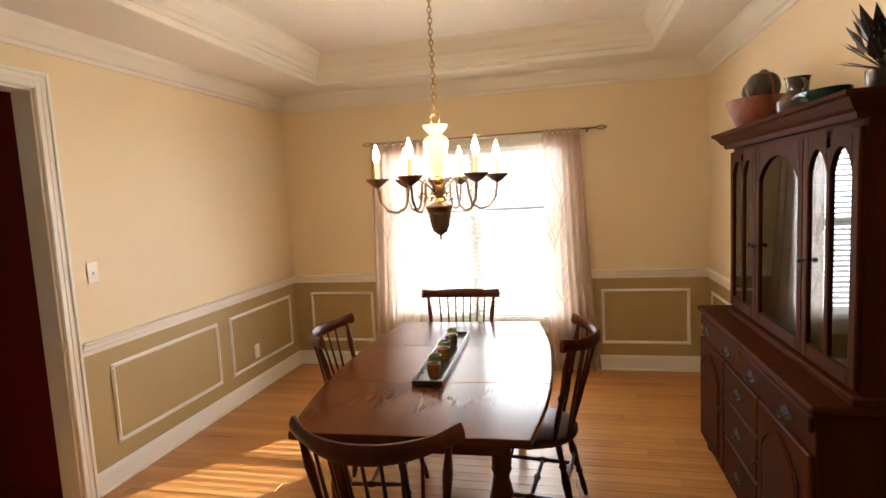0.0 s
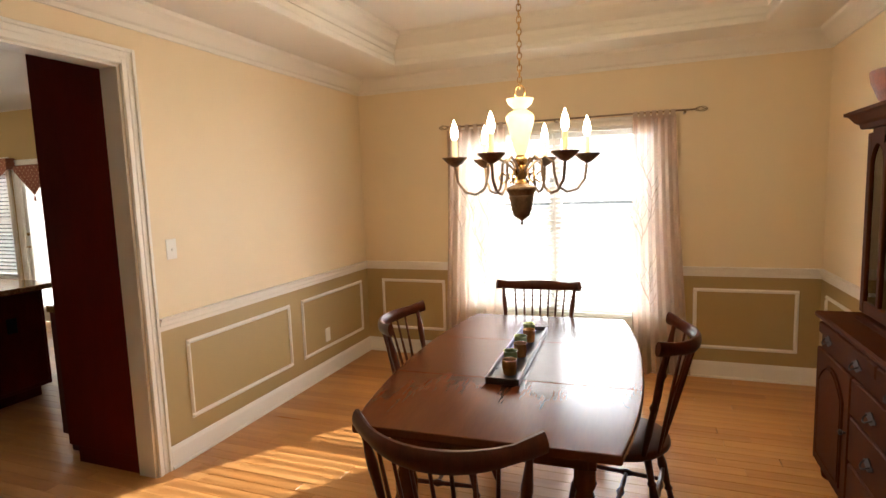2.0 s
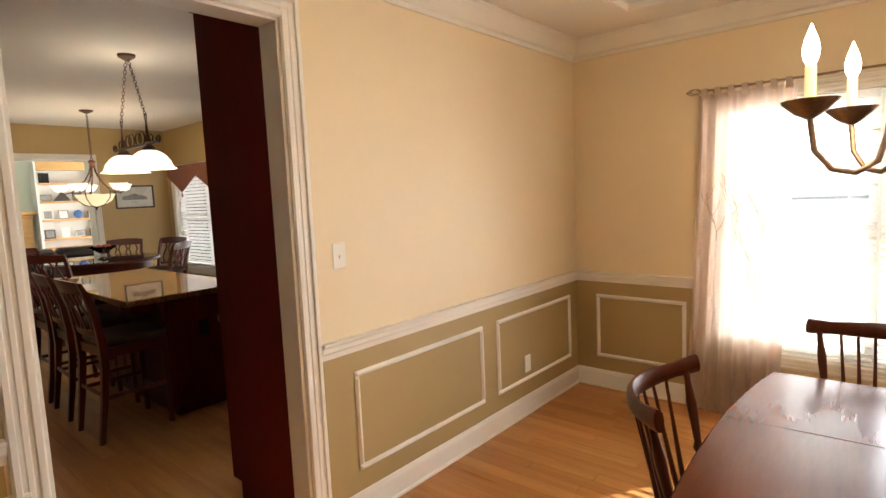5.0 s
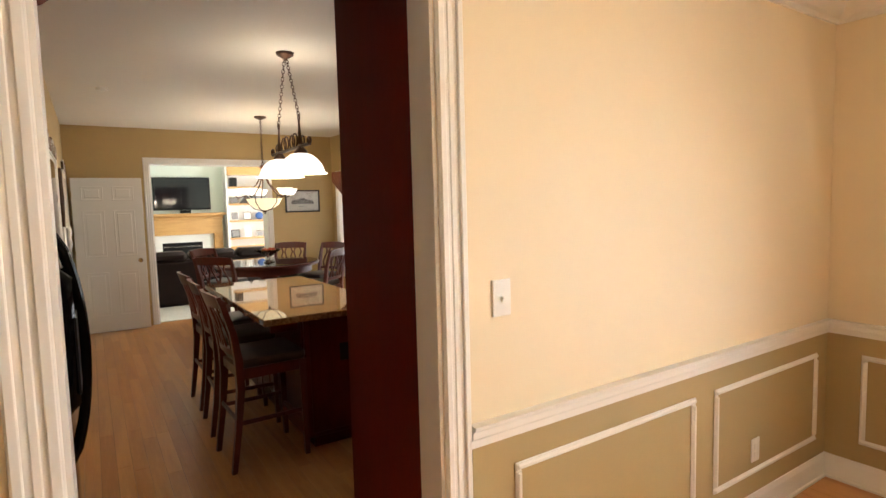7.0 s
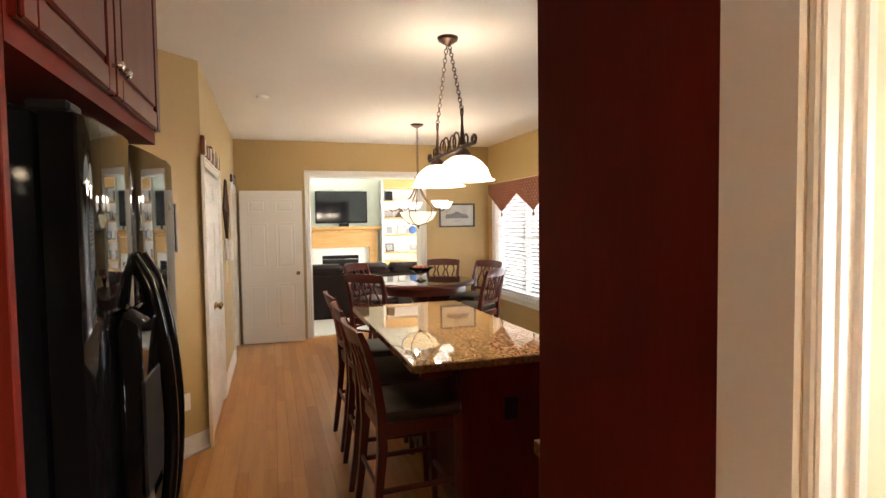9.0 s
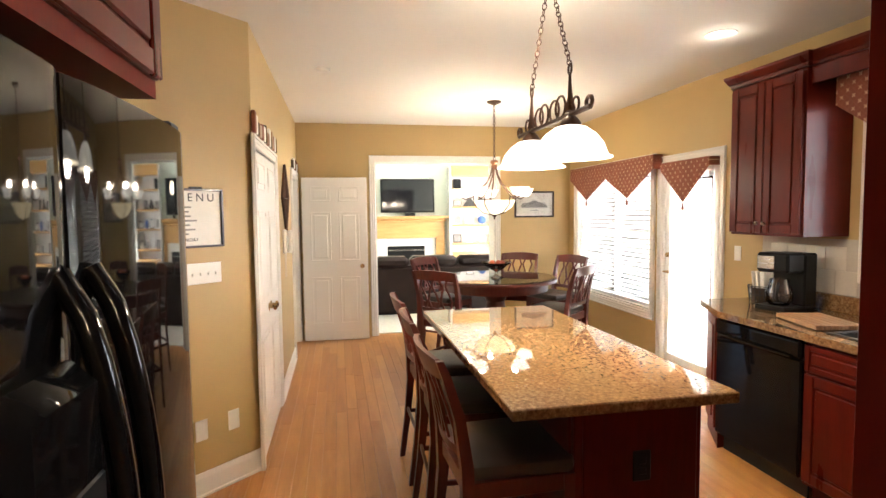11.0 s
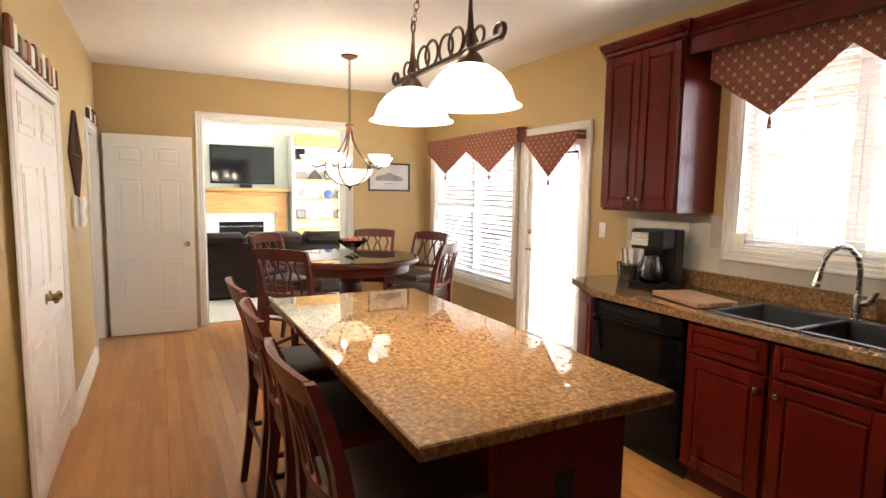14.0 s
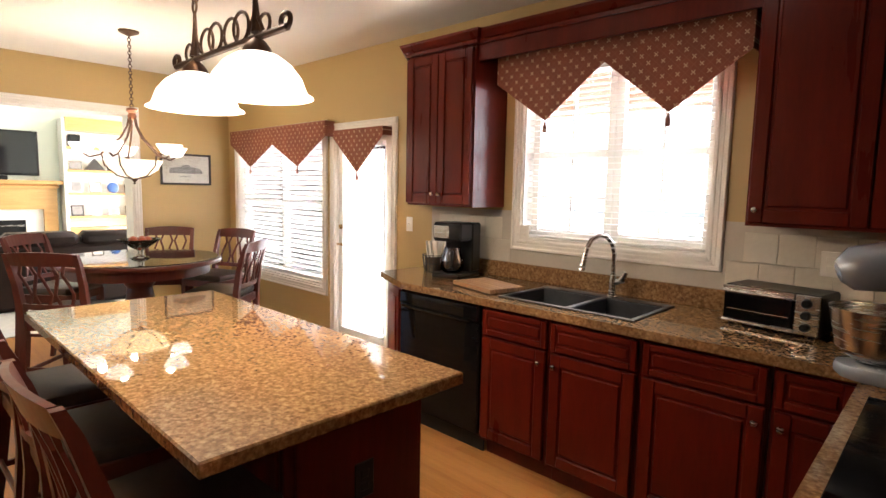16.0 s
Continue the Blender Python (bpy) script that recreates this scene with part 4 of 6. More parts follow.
part("cornice", sweep(B(), CORN, [(XR - 0.03, UY1, ZU1), (UX, UY1, ZU1), (UX, UY0, ZU1), (XR - 0.03, UY0, ZU1)]), HUTCHW, hut)
part("top_board", box(B(), UX, UY0, ZU1, XR - 0.03, UY1, ZU1 + 0.075), HUTCHW, hut)


def hutch_door(y0, y1, lights):
    """A glazed door whose panes end in arches."""
    z0, z1, st = ZU0 + 0.045, ZU1 - 0.02, 0.045
    d = part("glass_door", box(B(), UX, y0, z0, UX + 0.02, y0 + st, z1, 0.004), HUTCHW, hut)
    bm = B()
    box(bm, UX, y1 - st, z0, UX + 0.02, y1, z1, 0.004)
    box(bm, UX, y0 + st, z0, UX + 0.02, y1 - st, z0 + 0.055, 0.004)
    n = lights
    w = (y1 - y0 - 2 * st - 0.03 * (n - 1)) / n
    for k in range(n):
        a = y0 + st + k * (w + 0.03)
        if k:
            box(bm, UX, a - 0.03, z0 + 0.055, UX + 0.02, a, z1 - 0.05, 0.004)
        rise = 0.075 if n > 1 else 0.10
        N = 10
        zt = z1 - 0.05
        for q in range(N):
            u0, u1 = a + w * q / N, a + w * (q + 1) / N
            f = lambda s: zt - rise + rise * math.sin(math.pi * s) ** 0.7
            za, zb = f(q / N), f((q + 1) / N)
            v = [bm.verts.new(p) for p in ((UX, u0, za), (UX, u1, zb), (UX, u1, z1), (UX, u0, z1), (UX + 0.02, u0, za), (UX + 0.02, u1, zb), (UX + 0.02, u1, z1), (UX + 0.02, u0, z1))]
            for c in ((0, 1, 2, 3), (4, 7, 6, 5), (0, 4, 5, 1), (2, 6, 7, 3)):
                bm.faces.new([v[j] for j in c])
    part("door_frame", bm, HUTCHW, d)
    g = part("pane", box(B(), UX + 0.009, y0 + st, z0 + 0.05, UX + 0.012, y1 - st, z1 - 0.02), SMOKED, d)
    return d


for k, n_ in ((0, 2), (1, 1), (2, 2)):
    y0, w3 = ((UY0 + 0.008, 0.40), (UY0 + 0.41, 0.52), (UY0 + 0.932, 0.40))[k]
    d = hutch_door(y0, y0 + w3, n_)
    knob(d, UX, y0 + (w3 - 0.022 if k == 0 else 0.022 if k == 2 else w3 - 0.022), 1.28, (-1, 0, 0), BLACKM, 0.011)
for i in range(9):
    y, z = UY0 + 0.15 + (i % 3) * 0.44, (ZU0 + 0.035, 1.177, 1.477)[i // 3]
    if i % 2:
        solid("plate", turned(B(), (1.165, y, z + 0.105), (1.18, y, z + 0.11), ((0, 0.10), (0.4, 0.10), (1, 0.06)), 20), PAPER, "white china plate standing in the hutch", "plate", smooth=True)
    else:
        solid("china_cup", lathe(B(), ((0.025, z), (0.05, z + 0.02), (0.055, z + 0.08), (0.05, z + 0.08), (0.04, z + 0.02)), 1.12, y, 14), PAPER, "white china bowl in the hutch", "bowl", smooth=True)

# on the hutch
ZT = ZU1 + 0.076
bk = thing("basket", "red-brown woven basket with a handle on the hutch", "basket", pose(1.06, 2.70, ZT) @ Matrix.Diagonal((1.15, 1.25, 1.45, 1)))
part("basket_body", lathe(B(), ((0.07, 0), (0.10, 0.02), (0.125, 0.07), (0.13, 0.10), (0.12, 0.10), (0.09, 0.02)), n=18), WICKER, bk, smooth=True)
part("basket_handle", tube(B(), [(0, 0.125 * math.cos(a), 0.09 + 0.10 * math.sin(a)) for a in (math.pi * k / 12 for k in range(13))], 0.006, 6), WICKER, bk, smooth=True)
for dx, dy, r in ((-0.03, -0.04, 0.045), (0.03, 0.02, 0.05), (-0.02, 0.06, 0.04)):
    part("dried_gourd", lathe(B(), [(r * math.sin(math.pi * k / 8), 0.09 + r - r * math.cos(math.pi * k / 8)) for k in range(9)], dx, dy, 12), CERAM, bk, smooth=True)
jg = thing("stoneware_jug", "dark glazed stoneware jug on the hutch", "jug", pose(1.08, 2.33, ZT))
part("jug_body", lathe(B(), ((0.05, 0), (0.075, 0.03), (0.08, 0.08), (0.05, 0.11), (0.04, 0.12), (0.045, 0.17), (0.05, 0.175), (0.03, 0.175)), n=18), CERAM, jg, smooth=True)
part("jug_handle", tube(B(), [(0, -0.042 - 0.045 * math.sin(math.pi * k / 8), 0.165 - 0.07 * k / 8) for k in range(9)], 0.008, 6), CERAM, jg, smooth=True)
dk = thing("serving_dish", "dark green oval serving dish on the hutch", "dish", pose(1.06, 2.06, ZT))
part("dish_bowl", shift(lathe(B(), ((0.05, 0), (0.08, 0.02), (0.13, 0.06), (0.135, 0.07), (0.12, 0.068), (0.07, 0.025)), n=20), Matrix.Diagonal((0.6, 1.2, 1, 1))), mat("dark_green_glaze", (0.03, 0.06, 0.045), (0.02, 0.035, 0.03), 0.2), dk, smooth=True)
pl = thing("dried_arrangement", "dark dried flower arrangement in a pot on the hutch", "plant", pose(1.07, 1.66, ZT) @ Matrix.Scale(0.9, 4))
part("pot", lathe(B(), ((0.04, 0), (0.05, 0.02), (0.055, 0.08), (0.045, 0.08), (0.03, 0.02)), n=16), DARKW, pl, smooth=True)
rnd = random.Random(3)
bm = B()
for i in range(46):
    a, e, L = rnd.random() * 6.28, rnd.uniform(0.25, 1.3), rnd.uniform(0.10, 0.22)
    d = Vector((math.cos(a) * math.cos(e) * 0.7, math.sin(a) * math.cos(e), math.sin(e)))
    p = Vector((0, 0, 0.08))
    rod(bm, p, p + d * L, 0.002, n=4)
    s_ = d.cross(Vector((0, 0, 1))).normalized() * 0.02
    q = [bm.verts.new(v) for v in (p + d * L * 0.6, p + d * L * 0.85 + s_, p + d * L * 1.25, p + d * L * 0.85 - s_ + Vector((0, 0, 0.006)))]
    bm.faces.new(q)
part("leaves", bm, DARKW, pl)


# ---------------- curtains and rod ----------------
def curtain(x0, x1, xb0, xb1, label):
    """A gathered sheer panel from the rod to the floor."""
    bm = B()
    nx, nz = 60, 14
    rows = []
    for j in range(nz + 1):
        t = j / nz
        z = 2.045 - t * 2.02
        a, b = x0 + (xb0 - x0) * t ** 1.3, x1 + (xb1 - x1) * t ** 1.3
        rows.append([bm.verts.new((a + (b - a) * i / nx, 4.40 + 0.026 * math.sin(i / nx * math.pi * 13 + 0.6 * math.sin(3 * t)) * (0.7 + 0.5 * t) + 0.01 * math.sin(5.3 * i / nx + 4 * t), z)) for i in range(nx + 1)])
    for j in range(nz):
        for i in range(nx):
            bm.faces.new((rows[j][i], rows[j][i + 1], rows[j + 1][i + 1], rows[j + 1][i]))
    bmesh.ops.solidify(bm, geom=bm.faces[:], thickness=0.0012)
    c = thing("curtain", label, "curtain", None, "curtains at the dining window")
    part("panel", bm, FABRIC, c, smooth=True)
    for k in range(7):
        bm = B()
        xx = x0 + (x1 - x0) * (k + 0.5) / 7
        box(bm, xx - 0.016, 4.372, 2.02, xx + 0.016, 4.376, 2.082)
        box(bm, xx - 0.016, 4.404, 2.02, xx + 0.016, 4.408, 2.082)
        box(bm, xx - 0.016, 4.376, 2.078, xx + 0.016, 4.404, 2.082)
        part("tab", bm, FABRIC, c)
    rnd = random.Random(int(abs(x0) * 100))
    for k in range(6):
        px, pz = x0 + (x1 - x0) * rnd.uniform(0.2, 0.8), rnd.uniform(0.45, 1.65)
        lean = rnd.uniform(-0.3, 0.3)
        stem = [(px + lean * 0.3 * q / 6 + 0.012 * math.sin(q), 4.366, pz + 0.30 * q / 6) for q in range(7)]
        e = part("embroidered_twig", tube(B(), stem, 0.0022, 5), TWIG, c, "brown embroidered twig", True)
        for q in (1, 2, 3, 4, 5):
            d = 1 if q % 2 else -1
            bx_, _, bz = stem[q]
            part("twig_branch", tube(B(), [(bx_, 4.366, bz), (bx_ + d * 0.03, 4.366, bz + 0.05), (bx_ + d * 0.045, 4.366, bz + 0.10)], 0.0016, 4), TWIG, e)
    return c


curtain(-1.59, -1.07, -1.67, -1.14, "sheer taupe curtain panel with embroidered twigs on a rod")
curtain(-0.07, 0.24, -0.06, 0.37, "sheer taupe curtain panel with embroidered twigs on a rod")
rd = thing("curtain_rod", "bronze curtain rod with twisted cage finials", "curtain rod")
part("rod", rod(B(), (-1.57, 4.39, 2.07), (0.365, 4.39, 2.07), 0.007), PEWTER, rd, smooth=True)
for s, x in ((-1, -1.57), (1, 0.365)):
    bm = B()
    for k in range(4):
        a = k * math.pi / 2
        tube(bm, [(x + s * 0.09 * q / 8, 4.39 + 0.022 * math.sin(math.pi * q / 8) * math.cos(a + q * 0.25), 2.07 + 0.022 * math.sin(math.pi * q / 8) * math.sin(a + q * 0.25)) for q in range(9)], 0.0025, 5)
    part("finial", bm, PEWTER, rd, "twisted cage finial", True)
for x in (-1.50, -0.66, 0.30):
    part("bracket", box(B(), x - 0.008, 4.39, 2.05, x + 0.008, YB, 2.065, 0.002), PEWTER, rd)


# ---------------- switches and outlets ----------------
def plate(m, gang=1, outlet=False, label="white wall switch plate", PLATE=PLATE):
    """A wall plate in the x, z plane, facing -y."""
    w = 0.072 + 0.046 * (gang - 1)
    p = thing("outlet_plate" if outlet else "switch_plate", label, "outlet" if outlet else "light switch", m)
    part("cover", box(B(), -w / 2, -0.006, -0.058, w / 2, 0, 0.058, 0.003), PLATE, p)
    for g in range(gang):
        x = -0.046 * (gang - 1) / 2 + 0.046 * g
        if outlet:
            for z in (-0.02, 0.02):
                part("socket", box(B(), x - 0.015, -0.008, z - 0.013, x + 0.015, -0.005, z + 0.013, 0.002), PLATE, p)
        else:
            part("toggle", shift(box(B(), -0.004, -0.014, -0.009, 0.004, -0.005, 0.009, 0.002), pose(x, 0, 0, 20)), PLATE, p)
    return p


plate(pose(XL, 2.225, 1.257, 0, 0, 90))
plate(pose(XL + 0.004, 3.757, 0.346, 0, 0, 90), outlet=True, label="white wall outlet on the olive lower wall")

# ---------------- kitchen: island ----------------
isl = thing("kitchen_island", "dark cherry kitchen island base", "kitchen island")
bm = B()
box(bm, -6.11, 2.24, 0.09, -4.47, 2.755, 0.873, 0.004)
box(bm, -6.07, 2.30, 0.0, -4.53, 2.70, 0.09)
part("body", bm, CHERRY, isl)
for x0, x1 in ((-6.09, -5.30), (-5.28, -4.49)):
    part("side_panel", box(B(), x0, 2.228, 0.12, x1, 2.24, 0.86, 0.004), CHERRY, isl)
part("end_panel", box(B(), -4.47, 2.27, 0.12, -4.458, 2.73, 0.85, 0.004), CHERRY, isl)
for x in (-5.98, -5.28, -4.58):
    part("corbel", box(B(), x - 0.02, 2.06, 0.78, x + 0.02, 2.24, 0.873, 0.006), CHERRY, isl)
solid("island_countertop", box(B(), -6.21, 1.96, 0.875, -4.33, 2.805, 0.915, 0.005), GRANITE, "polished brown speckled granite island top", "countertop")
plate(pose(-4.458, 2.50, 0.62, 0, 0, 90), outlet=True, label="dark outlet plate on the island end", PLATE=BLACKP)


# ---------------- counter stools and breakfast chairs ----------------
def counter_chair(m, group, label):
    """A counter-height chair: curved lattice back at -y, padded seat."""
    c = thing("counter_chair", label, "chair", m, group)
    sz = 0.62
    part("seat_pad", prism(B(), [(-0.205, -0.17), (0.205, -0.17), (0.225, 0.21), (0.19, 0.235), (-0.19, 0.235), (-0.225, 0.21)], sz, sz + 0.055, 0.02), LEATHER, c, "dark leather seat pad", True)
    bm = B()
    for x0, y0, x1, y1 in ((-0.2, -0.18, 0.2, -0.155), (-0.21, 0.195, 0.21, 0.22), (-0.215, -0.16, -0.19, 0.2), (0.19, -0.16, 0.215, 0.2)):
        box(bm, x0, y0, sz - 0.065, x1, y1, sz - 0.001, 0.003)
    part("seat_frame", bm, STOOLW, c)
    for s in (-1, 1):
        pts = [(s * 0.195, -0.235, 0), (s * 0.197, -0.20, 0.25), (s * 0.198, -0.175, 0.5), (s * 0.20, -0.18, 0.68), (s * 0.205, -0.205, 0.85), (s * 0.21, -0.25, 1.0), (s * 0.212, -0.275, 1.06)]
        bm = B()
        ring_skin(bm, [[(x + dx * w, y + dy * w, z) for dx, dy in ((-1, -1), (1, -1), (1, 1), (-1, 1))] for (x, y, z), w in zip(pts, (0.015, 0.018, 0.022, 0.022, 0.019, 0.016, 0.013))])
        part("back_leg", bm, STOOLW, c)
        bm = B()
        ring_skin(bm, [[(s * 0.2 + dx * w, 0.2 + dy * w + o, z) for dx, dy in ((-1, -1), (1, -1), (1, 1), (-1, 1))] for z, w, o in ((0, 0.014, 0.012), (0.3, 0.018, 0.004), (sz - 0.002, 0.022, 0))])
        part("front_leg", bm, STOOLW, c)
        part("side_stretcher", box(B(), s * 0.198 - 0.009, -0.19, 0.28, s * 0.198 + 0.009, 0.19, 0.305, 0.003), STOOLW, c)
    part("foot_rail", box(B(), -0.185, 0.195, 0.2, 0.185, 0.215, 0.235, 0.004), STOOLW, c)
    part("rear_stretcher", box(B(), -0.185, -0.205, 0.30, 0.185, -0.19, 0.325, 0.003), STOOLW, c)
    def back(x, z):
        return -0.178 - 0.10 * max(0, (z - 0.68) / 0.38) ** 1.5 - 0.03 * (1 - (x / 0.2) ** 2)
    for z0, z1, nm in ((0.985, 1.062, "crest_rail"), (0.70, 0.735, "lower_rail")):
        bm = B()
        ring_skin(bm, [[(x, back(x, z) + d, z + (0.012 * (1 - (x / 0.2) ** 2) if nm == "crest_rail" and z == z1 else 0)) for z, d in ((z0, -0.009), (z1, -0.009), (z1, 0.009), (z0, 0.009))] for x in [-0.198 + 0.396 * k / 10 for k in range(11)]])
        part(nm, bm, STOOLW, c)
    for k in range(5):
        x = -0.13 + 0.065 * k
        bm = B()
        ring_skin(bm, [[(x + sway + dx, back(x, z) + dy, z) for dx, dy in ((-0.009, -0.005), (0.009, -0.005), (0.009, 0.005), (-0.009, 0.005))] for z, sway in ((0.733, 0), (0.80, 0.022 * (-1) ** k), (0.87, 0), (0.93, -0.022 * (-1) ** k), (0.987, 0))])
        part("back_slat", bm, STOOLW, c)
    return c


st = counter_chair(pose(-4.67, 2.01, 0, 0, 0, 2), "stools at the island", "mahogany counter stool with dark leather seat at the island")
copy_thing(st, pose(-5.30, 2.02, 0, 0, 0, -2))
copy_thing(st, pose(-5.89, 2.03, 0, 0, 0, 1))

# breakfast table
TX, TY = -8.0, 2.985
bt = thing("breakfast_table", "round mahogany counter-height table with a glass top", "table", pose(TX, TY, 0))
circle = lambda r, n=40: [(r * math.cos(2 * math.pi * k / n), r * math.sin(2 * math.pi * k / n)) for k in range(n)]
part("tabletop", prism(B(), circle(0.62), 0.865, 0.90, 0.008), STOOLW, bt, smooth=True)
part("glass_top", prism(B(), circle(0.60), 0.901, 0.908, 0.002), glass("table_glass", (0.9, 0.92, 0.9), 0.3), bt, "clear glass protector")
part("apron", ring_skin(B(), [[(x, y, z) for x, y in circle(r)] for r, z in ((0.53, 0.78), (0.53, 0.864))], cap=False), STOOLW, bt, smooth=True)
part("pedestal", lathe(B(), ((0.22, 0.02), (0.20, 0.08), (0.10, 0.14), (0.08, 0.30), (0.12, 0.50), (0.09, 0.66), (0.16, 0.77), (0.3, 0.80)), n=20), STOOLW, bt, smooth=True)
for k in range(4):
    a = math.pi / 4 + k * math.pi / 2
    part("foot", tube(B(), [(0.12 * math.cos(a), 0.12 * math.sin(a), 0.14), (0.28 * math.cos(a), 0.28 * math.sin(a), 0.10), (0.42 * math.cos(a), 0.42 * math.sin(a), 0.03)], [0.05, 0.04, 0.028], 8, 0.7), STOOLW, bt, smooth=True)
for k, (x, y) in enumerate(((-7.42, 2.40), (-8.49, 2.535), (-8.77, 3.45), (-7.47, 3.45), (-8.33, 3.77))):
    a = math.degrees(math.atan2(TY - y, TX - x)) - 90
    if k == 0:
        bc = counter_chair(pose(x, y, 0, 0, 0, a), "chairs round the breakfast table", "mahogany counter-height chair with lattice back")
    else:
        copy_thing(bc, pose(x, y, 0, 0, 0, a))
fb = thing("fruit_bowl", "clear glass footed bowl with red fruit on the table", "bowl", pose(TX + 0.1, TY - 0.02, 0.909))
part("glass_bowl", lathe(B(), ((0.07, 0), (0.06, 0.01), (0.015, 0.03), (0.015, 0.06), (0.06, 0.085), (0.15, 0.15), (0.155, 0.155), (0.14, 0.145), (0.05, 0.09)), n=22), GLASS, fb, smooth=True)
for k in range(5):
    a = k * 1.26
    part("apple", lathe(B(), [(0.035 * math.sin(math.pi * q / 7), 0.105 + 0.035 - 0.035 * math.cos(math.pi * q / 7)) for q in range(8)], 0.055 * math.cos(a), 0.055 * math.sin(a), 12), FRUIT, fb, smooth=True)

# ---------------- hanging lamps of the kitchen ----------------
PX, PY = -5.20, 2.435
pn = thing("island_pendant", "dark bronze scrolled double pendant with white glass shades", "pendant lamp", pose(PX, PY, 0))
part("canopy", lathe(B(), ((0.01, 2.635), (0.03, 2.647), (0.06, 2.665), (0.065, 2.6845)), n=20), IRON, pn, smooth=True)
for s in (-1, 1):
    part("chain", chain(B(), (s * 0.02, 0, 2.65), (s * 0.24, 0, 2.20), 0.036, 0.0028, 0.011), IRON, pn, smooth=True)
    part("ring", tube(B(), [(s * 0.24 + 0.018 * math.cos(a), 0, 2.185 + 0.024 * math.sin(a)) for a in (2 * math.pi * k / 12 for k in range(12))], 0.005, 6, closed=True), IRON, pn, smooth=True)
    part("spire", tube(B(), [(s * 0.24, 0, 2.165), (s * 0.24, 0, 2.12), (s * 0.245, 0, 2.04), (s * 0.25, 0, 2.0)], [0.006, 0.008, 0.014, 0.020], 8), IRON, pn, smooth=True)
    for q in (-1, 1):
        part("flare", tube(B(), [(s * 0.24, 0, 2.13), (s * 0.24 + q * 0.012, 0, 2.06), (s * 0.24 + q * 0.05, 0, 2.005)], 0.006, 6), IRON, pn, smooth=True)
part("bar", tube(B(), [(-0.44, 0, 1.985), (0, 0, 1.985), (0.44, 0, 1.985)], 0.012, 8), IRON, pn, smooth=True)
for s in (-1, 1):
    part("end_curl", tube(B(), [(s * (0.43 + 0.028 * math.cos(a)), 0, 2.005 + 0.022 * math.sin(a)) for a in (2 * math.pi * k / 12 for k in range(12))], 0.009, 6, closed=True), IRON, pn, smooth=True)
for k in range(4):
    cx = -0.15 + 0.10 * k
    part("scroll", tube(B(), [(cx + 0.055 * math.cos(a), 0.006 * (-1) ** k, 2.035 + 0.05 * math.sin(a)) for a in (2 * math.pi * q / 18 for q in range(18))], 0.006, 6, closed=True), IRON, pn, smooth=True)
for s in (-1, 1):
    part("scroll", tube(B(), [(s * (0.30 + 0.035 * math.cos(a)), 0, 2.02 + 0.032 * math.sin(a)) for a in (2 * math.pi * q / 14 for q in range(14))], 0.006, 6, closed=True), IRON, pn, smooth=True)
    part("socket_cap", lathe(B(), ((0.012, 1.985), (0.03, 1.97), (0.045, 1.95), (0.05, 1.935), (0.02, 1.93)), s * 0.25, 0, 16), IRON, pn, smooth=True)
    part("shade", lathe(B(), ((0.035, 1.938), (0.07, 1.928), (0.11, 1.90), (0.142, 1.86), (0.155, 1.825), (0.162, 1.808), (0.180, 1.798), (0.182, 1.794), (0.160, 1.800), (0.150, 1.82), (0.135, 1.858), (0.10, 1.895), (0.06, 1.92)), s * 0.25, 0, 32), SHADE, pn, "white frosted glass shade, lit", True)
    bulb("pendant_light", PX + s * 0.25, PY, 1.78, 5, (1, 0.80, 0.55), 0.05)
# extra lamp without a bulb, added above the bar to brighten the ceiling
bulb("ceiling_fill", PX, PY, 2.30, 2.6, (1, 0.80, 0.55), 0.08)

BX, BY = -8.06, 2.995
bc2 = thing("breakfast_chandelier", "bronze chandelier with upturned white glass shades and an amber bowl", "chandelier", pose(BX, BY, 0) @ Matrix.Diagonal((1.22, 1.22, 1, 1)))
part("canopy", lathe(B(), ((0.01, 2.645), (0.03, 2.655), (0.058, 2.67), (0.062, 2.6845)), n=18), IRON, bc2, smooth=True)
part("chain", chain(B(), (0, 0, 2.10), (0, 0, 2.655)), IRON, bc2, smooth=True)
part("stem", lathe(B(), ((0.006, 2.10), (0.03, 2.09), (0.034, 2.07), (0.02, 2.05), (0.028, 2.03), (0.02, 2.0)), n=14), mat("copper_bronze", (0.30, 0.13, 0.07), (0.18, 0.08, 0.05), 0.4, 0.6), bc2, smooth=True)
for k in range(5):
    a = 2 * math.pi * k / 5 + 0.5
    u = Vector((math.cos(a), math.sin(a), 0))
    S = lambda r, z: u * r + Vector((0, 0, z))
    part("arm", tube(B(), [S(0.015, 2.04), S(0.03, 1.95), S(0.07, 1.86), S(0.13, 1.79), S(0.19, 1.72), S(0.25, 1.70), S(0.285, 1.725)], 0.007, 7), IRON, bc2, smooth=True)
    part("bowl_strap", tube(B(), [S(0.18, 1.72), S(0.17, 1.64), S(0.10, 1.56), S(0.0, 1.53)], 0.005, 6), IRON, bc2, smooth=True)
    c = S(0.285, 0)
    part("shade", lathe(B(), ((0.022, 1.725), (0.05, 1.74), (0.062, 1.77), (0.078, 1.802), (0.080, 1.806), (0.07, 1.80), (0.045, 1.745)), c.x, c.y, 20), SHADE, bc2, "white frosted glass shade, lit", True)
    bulb("chandelier_light", BX + c.x, BY + c.y, 1.84, 1.6, (1, 0.78, 0.52), 0.03)
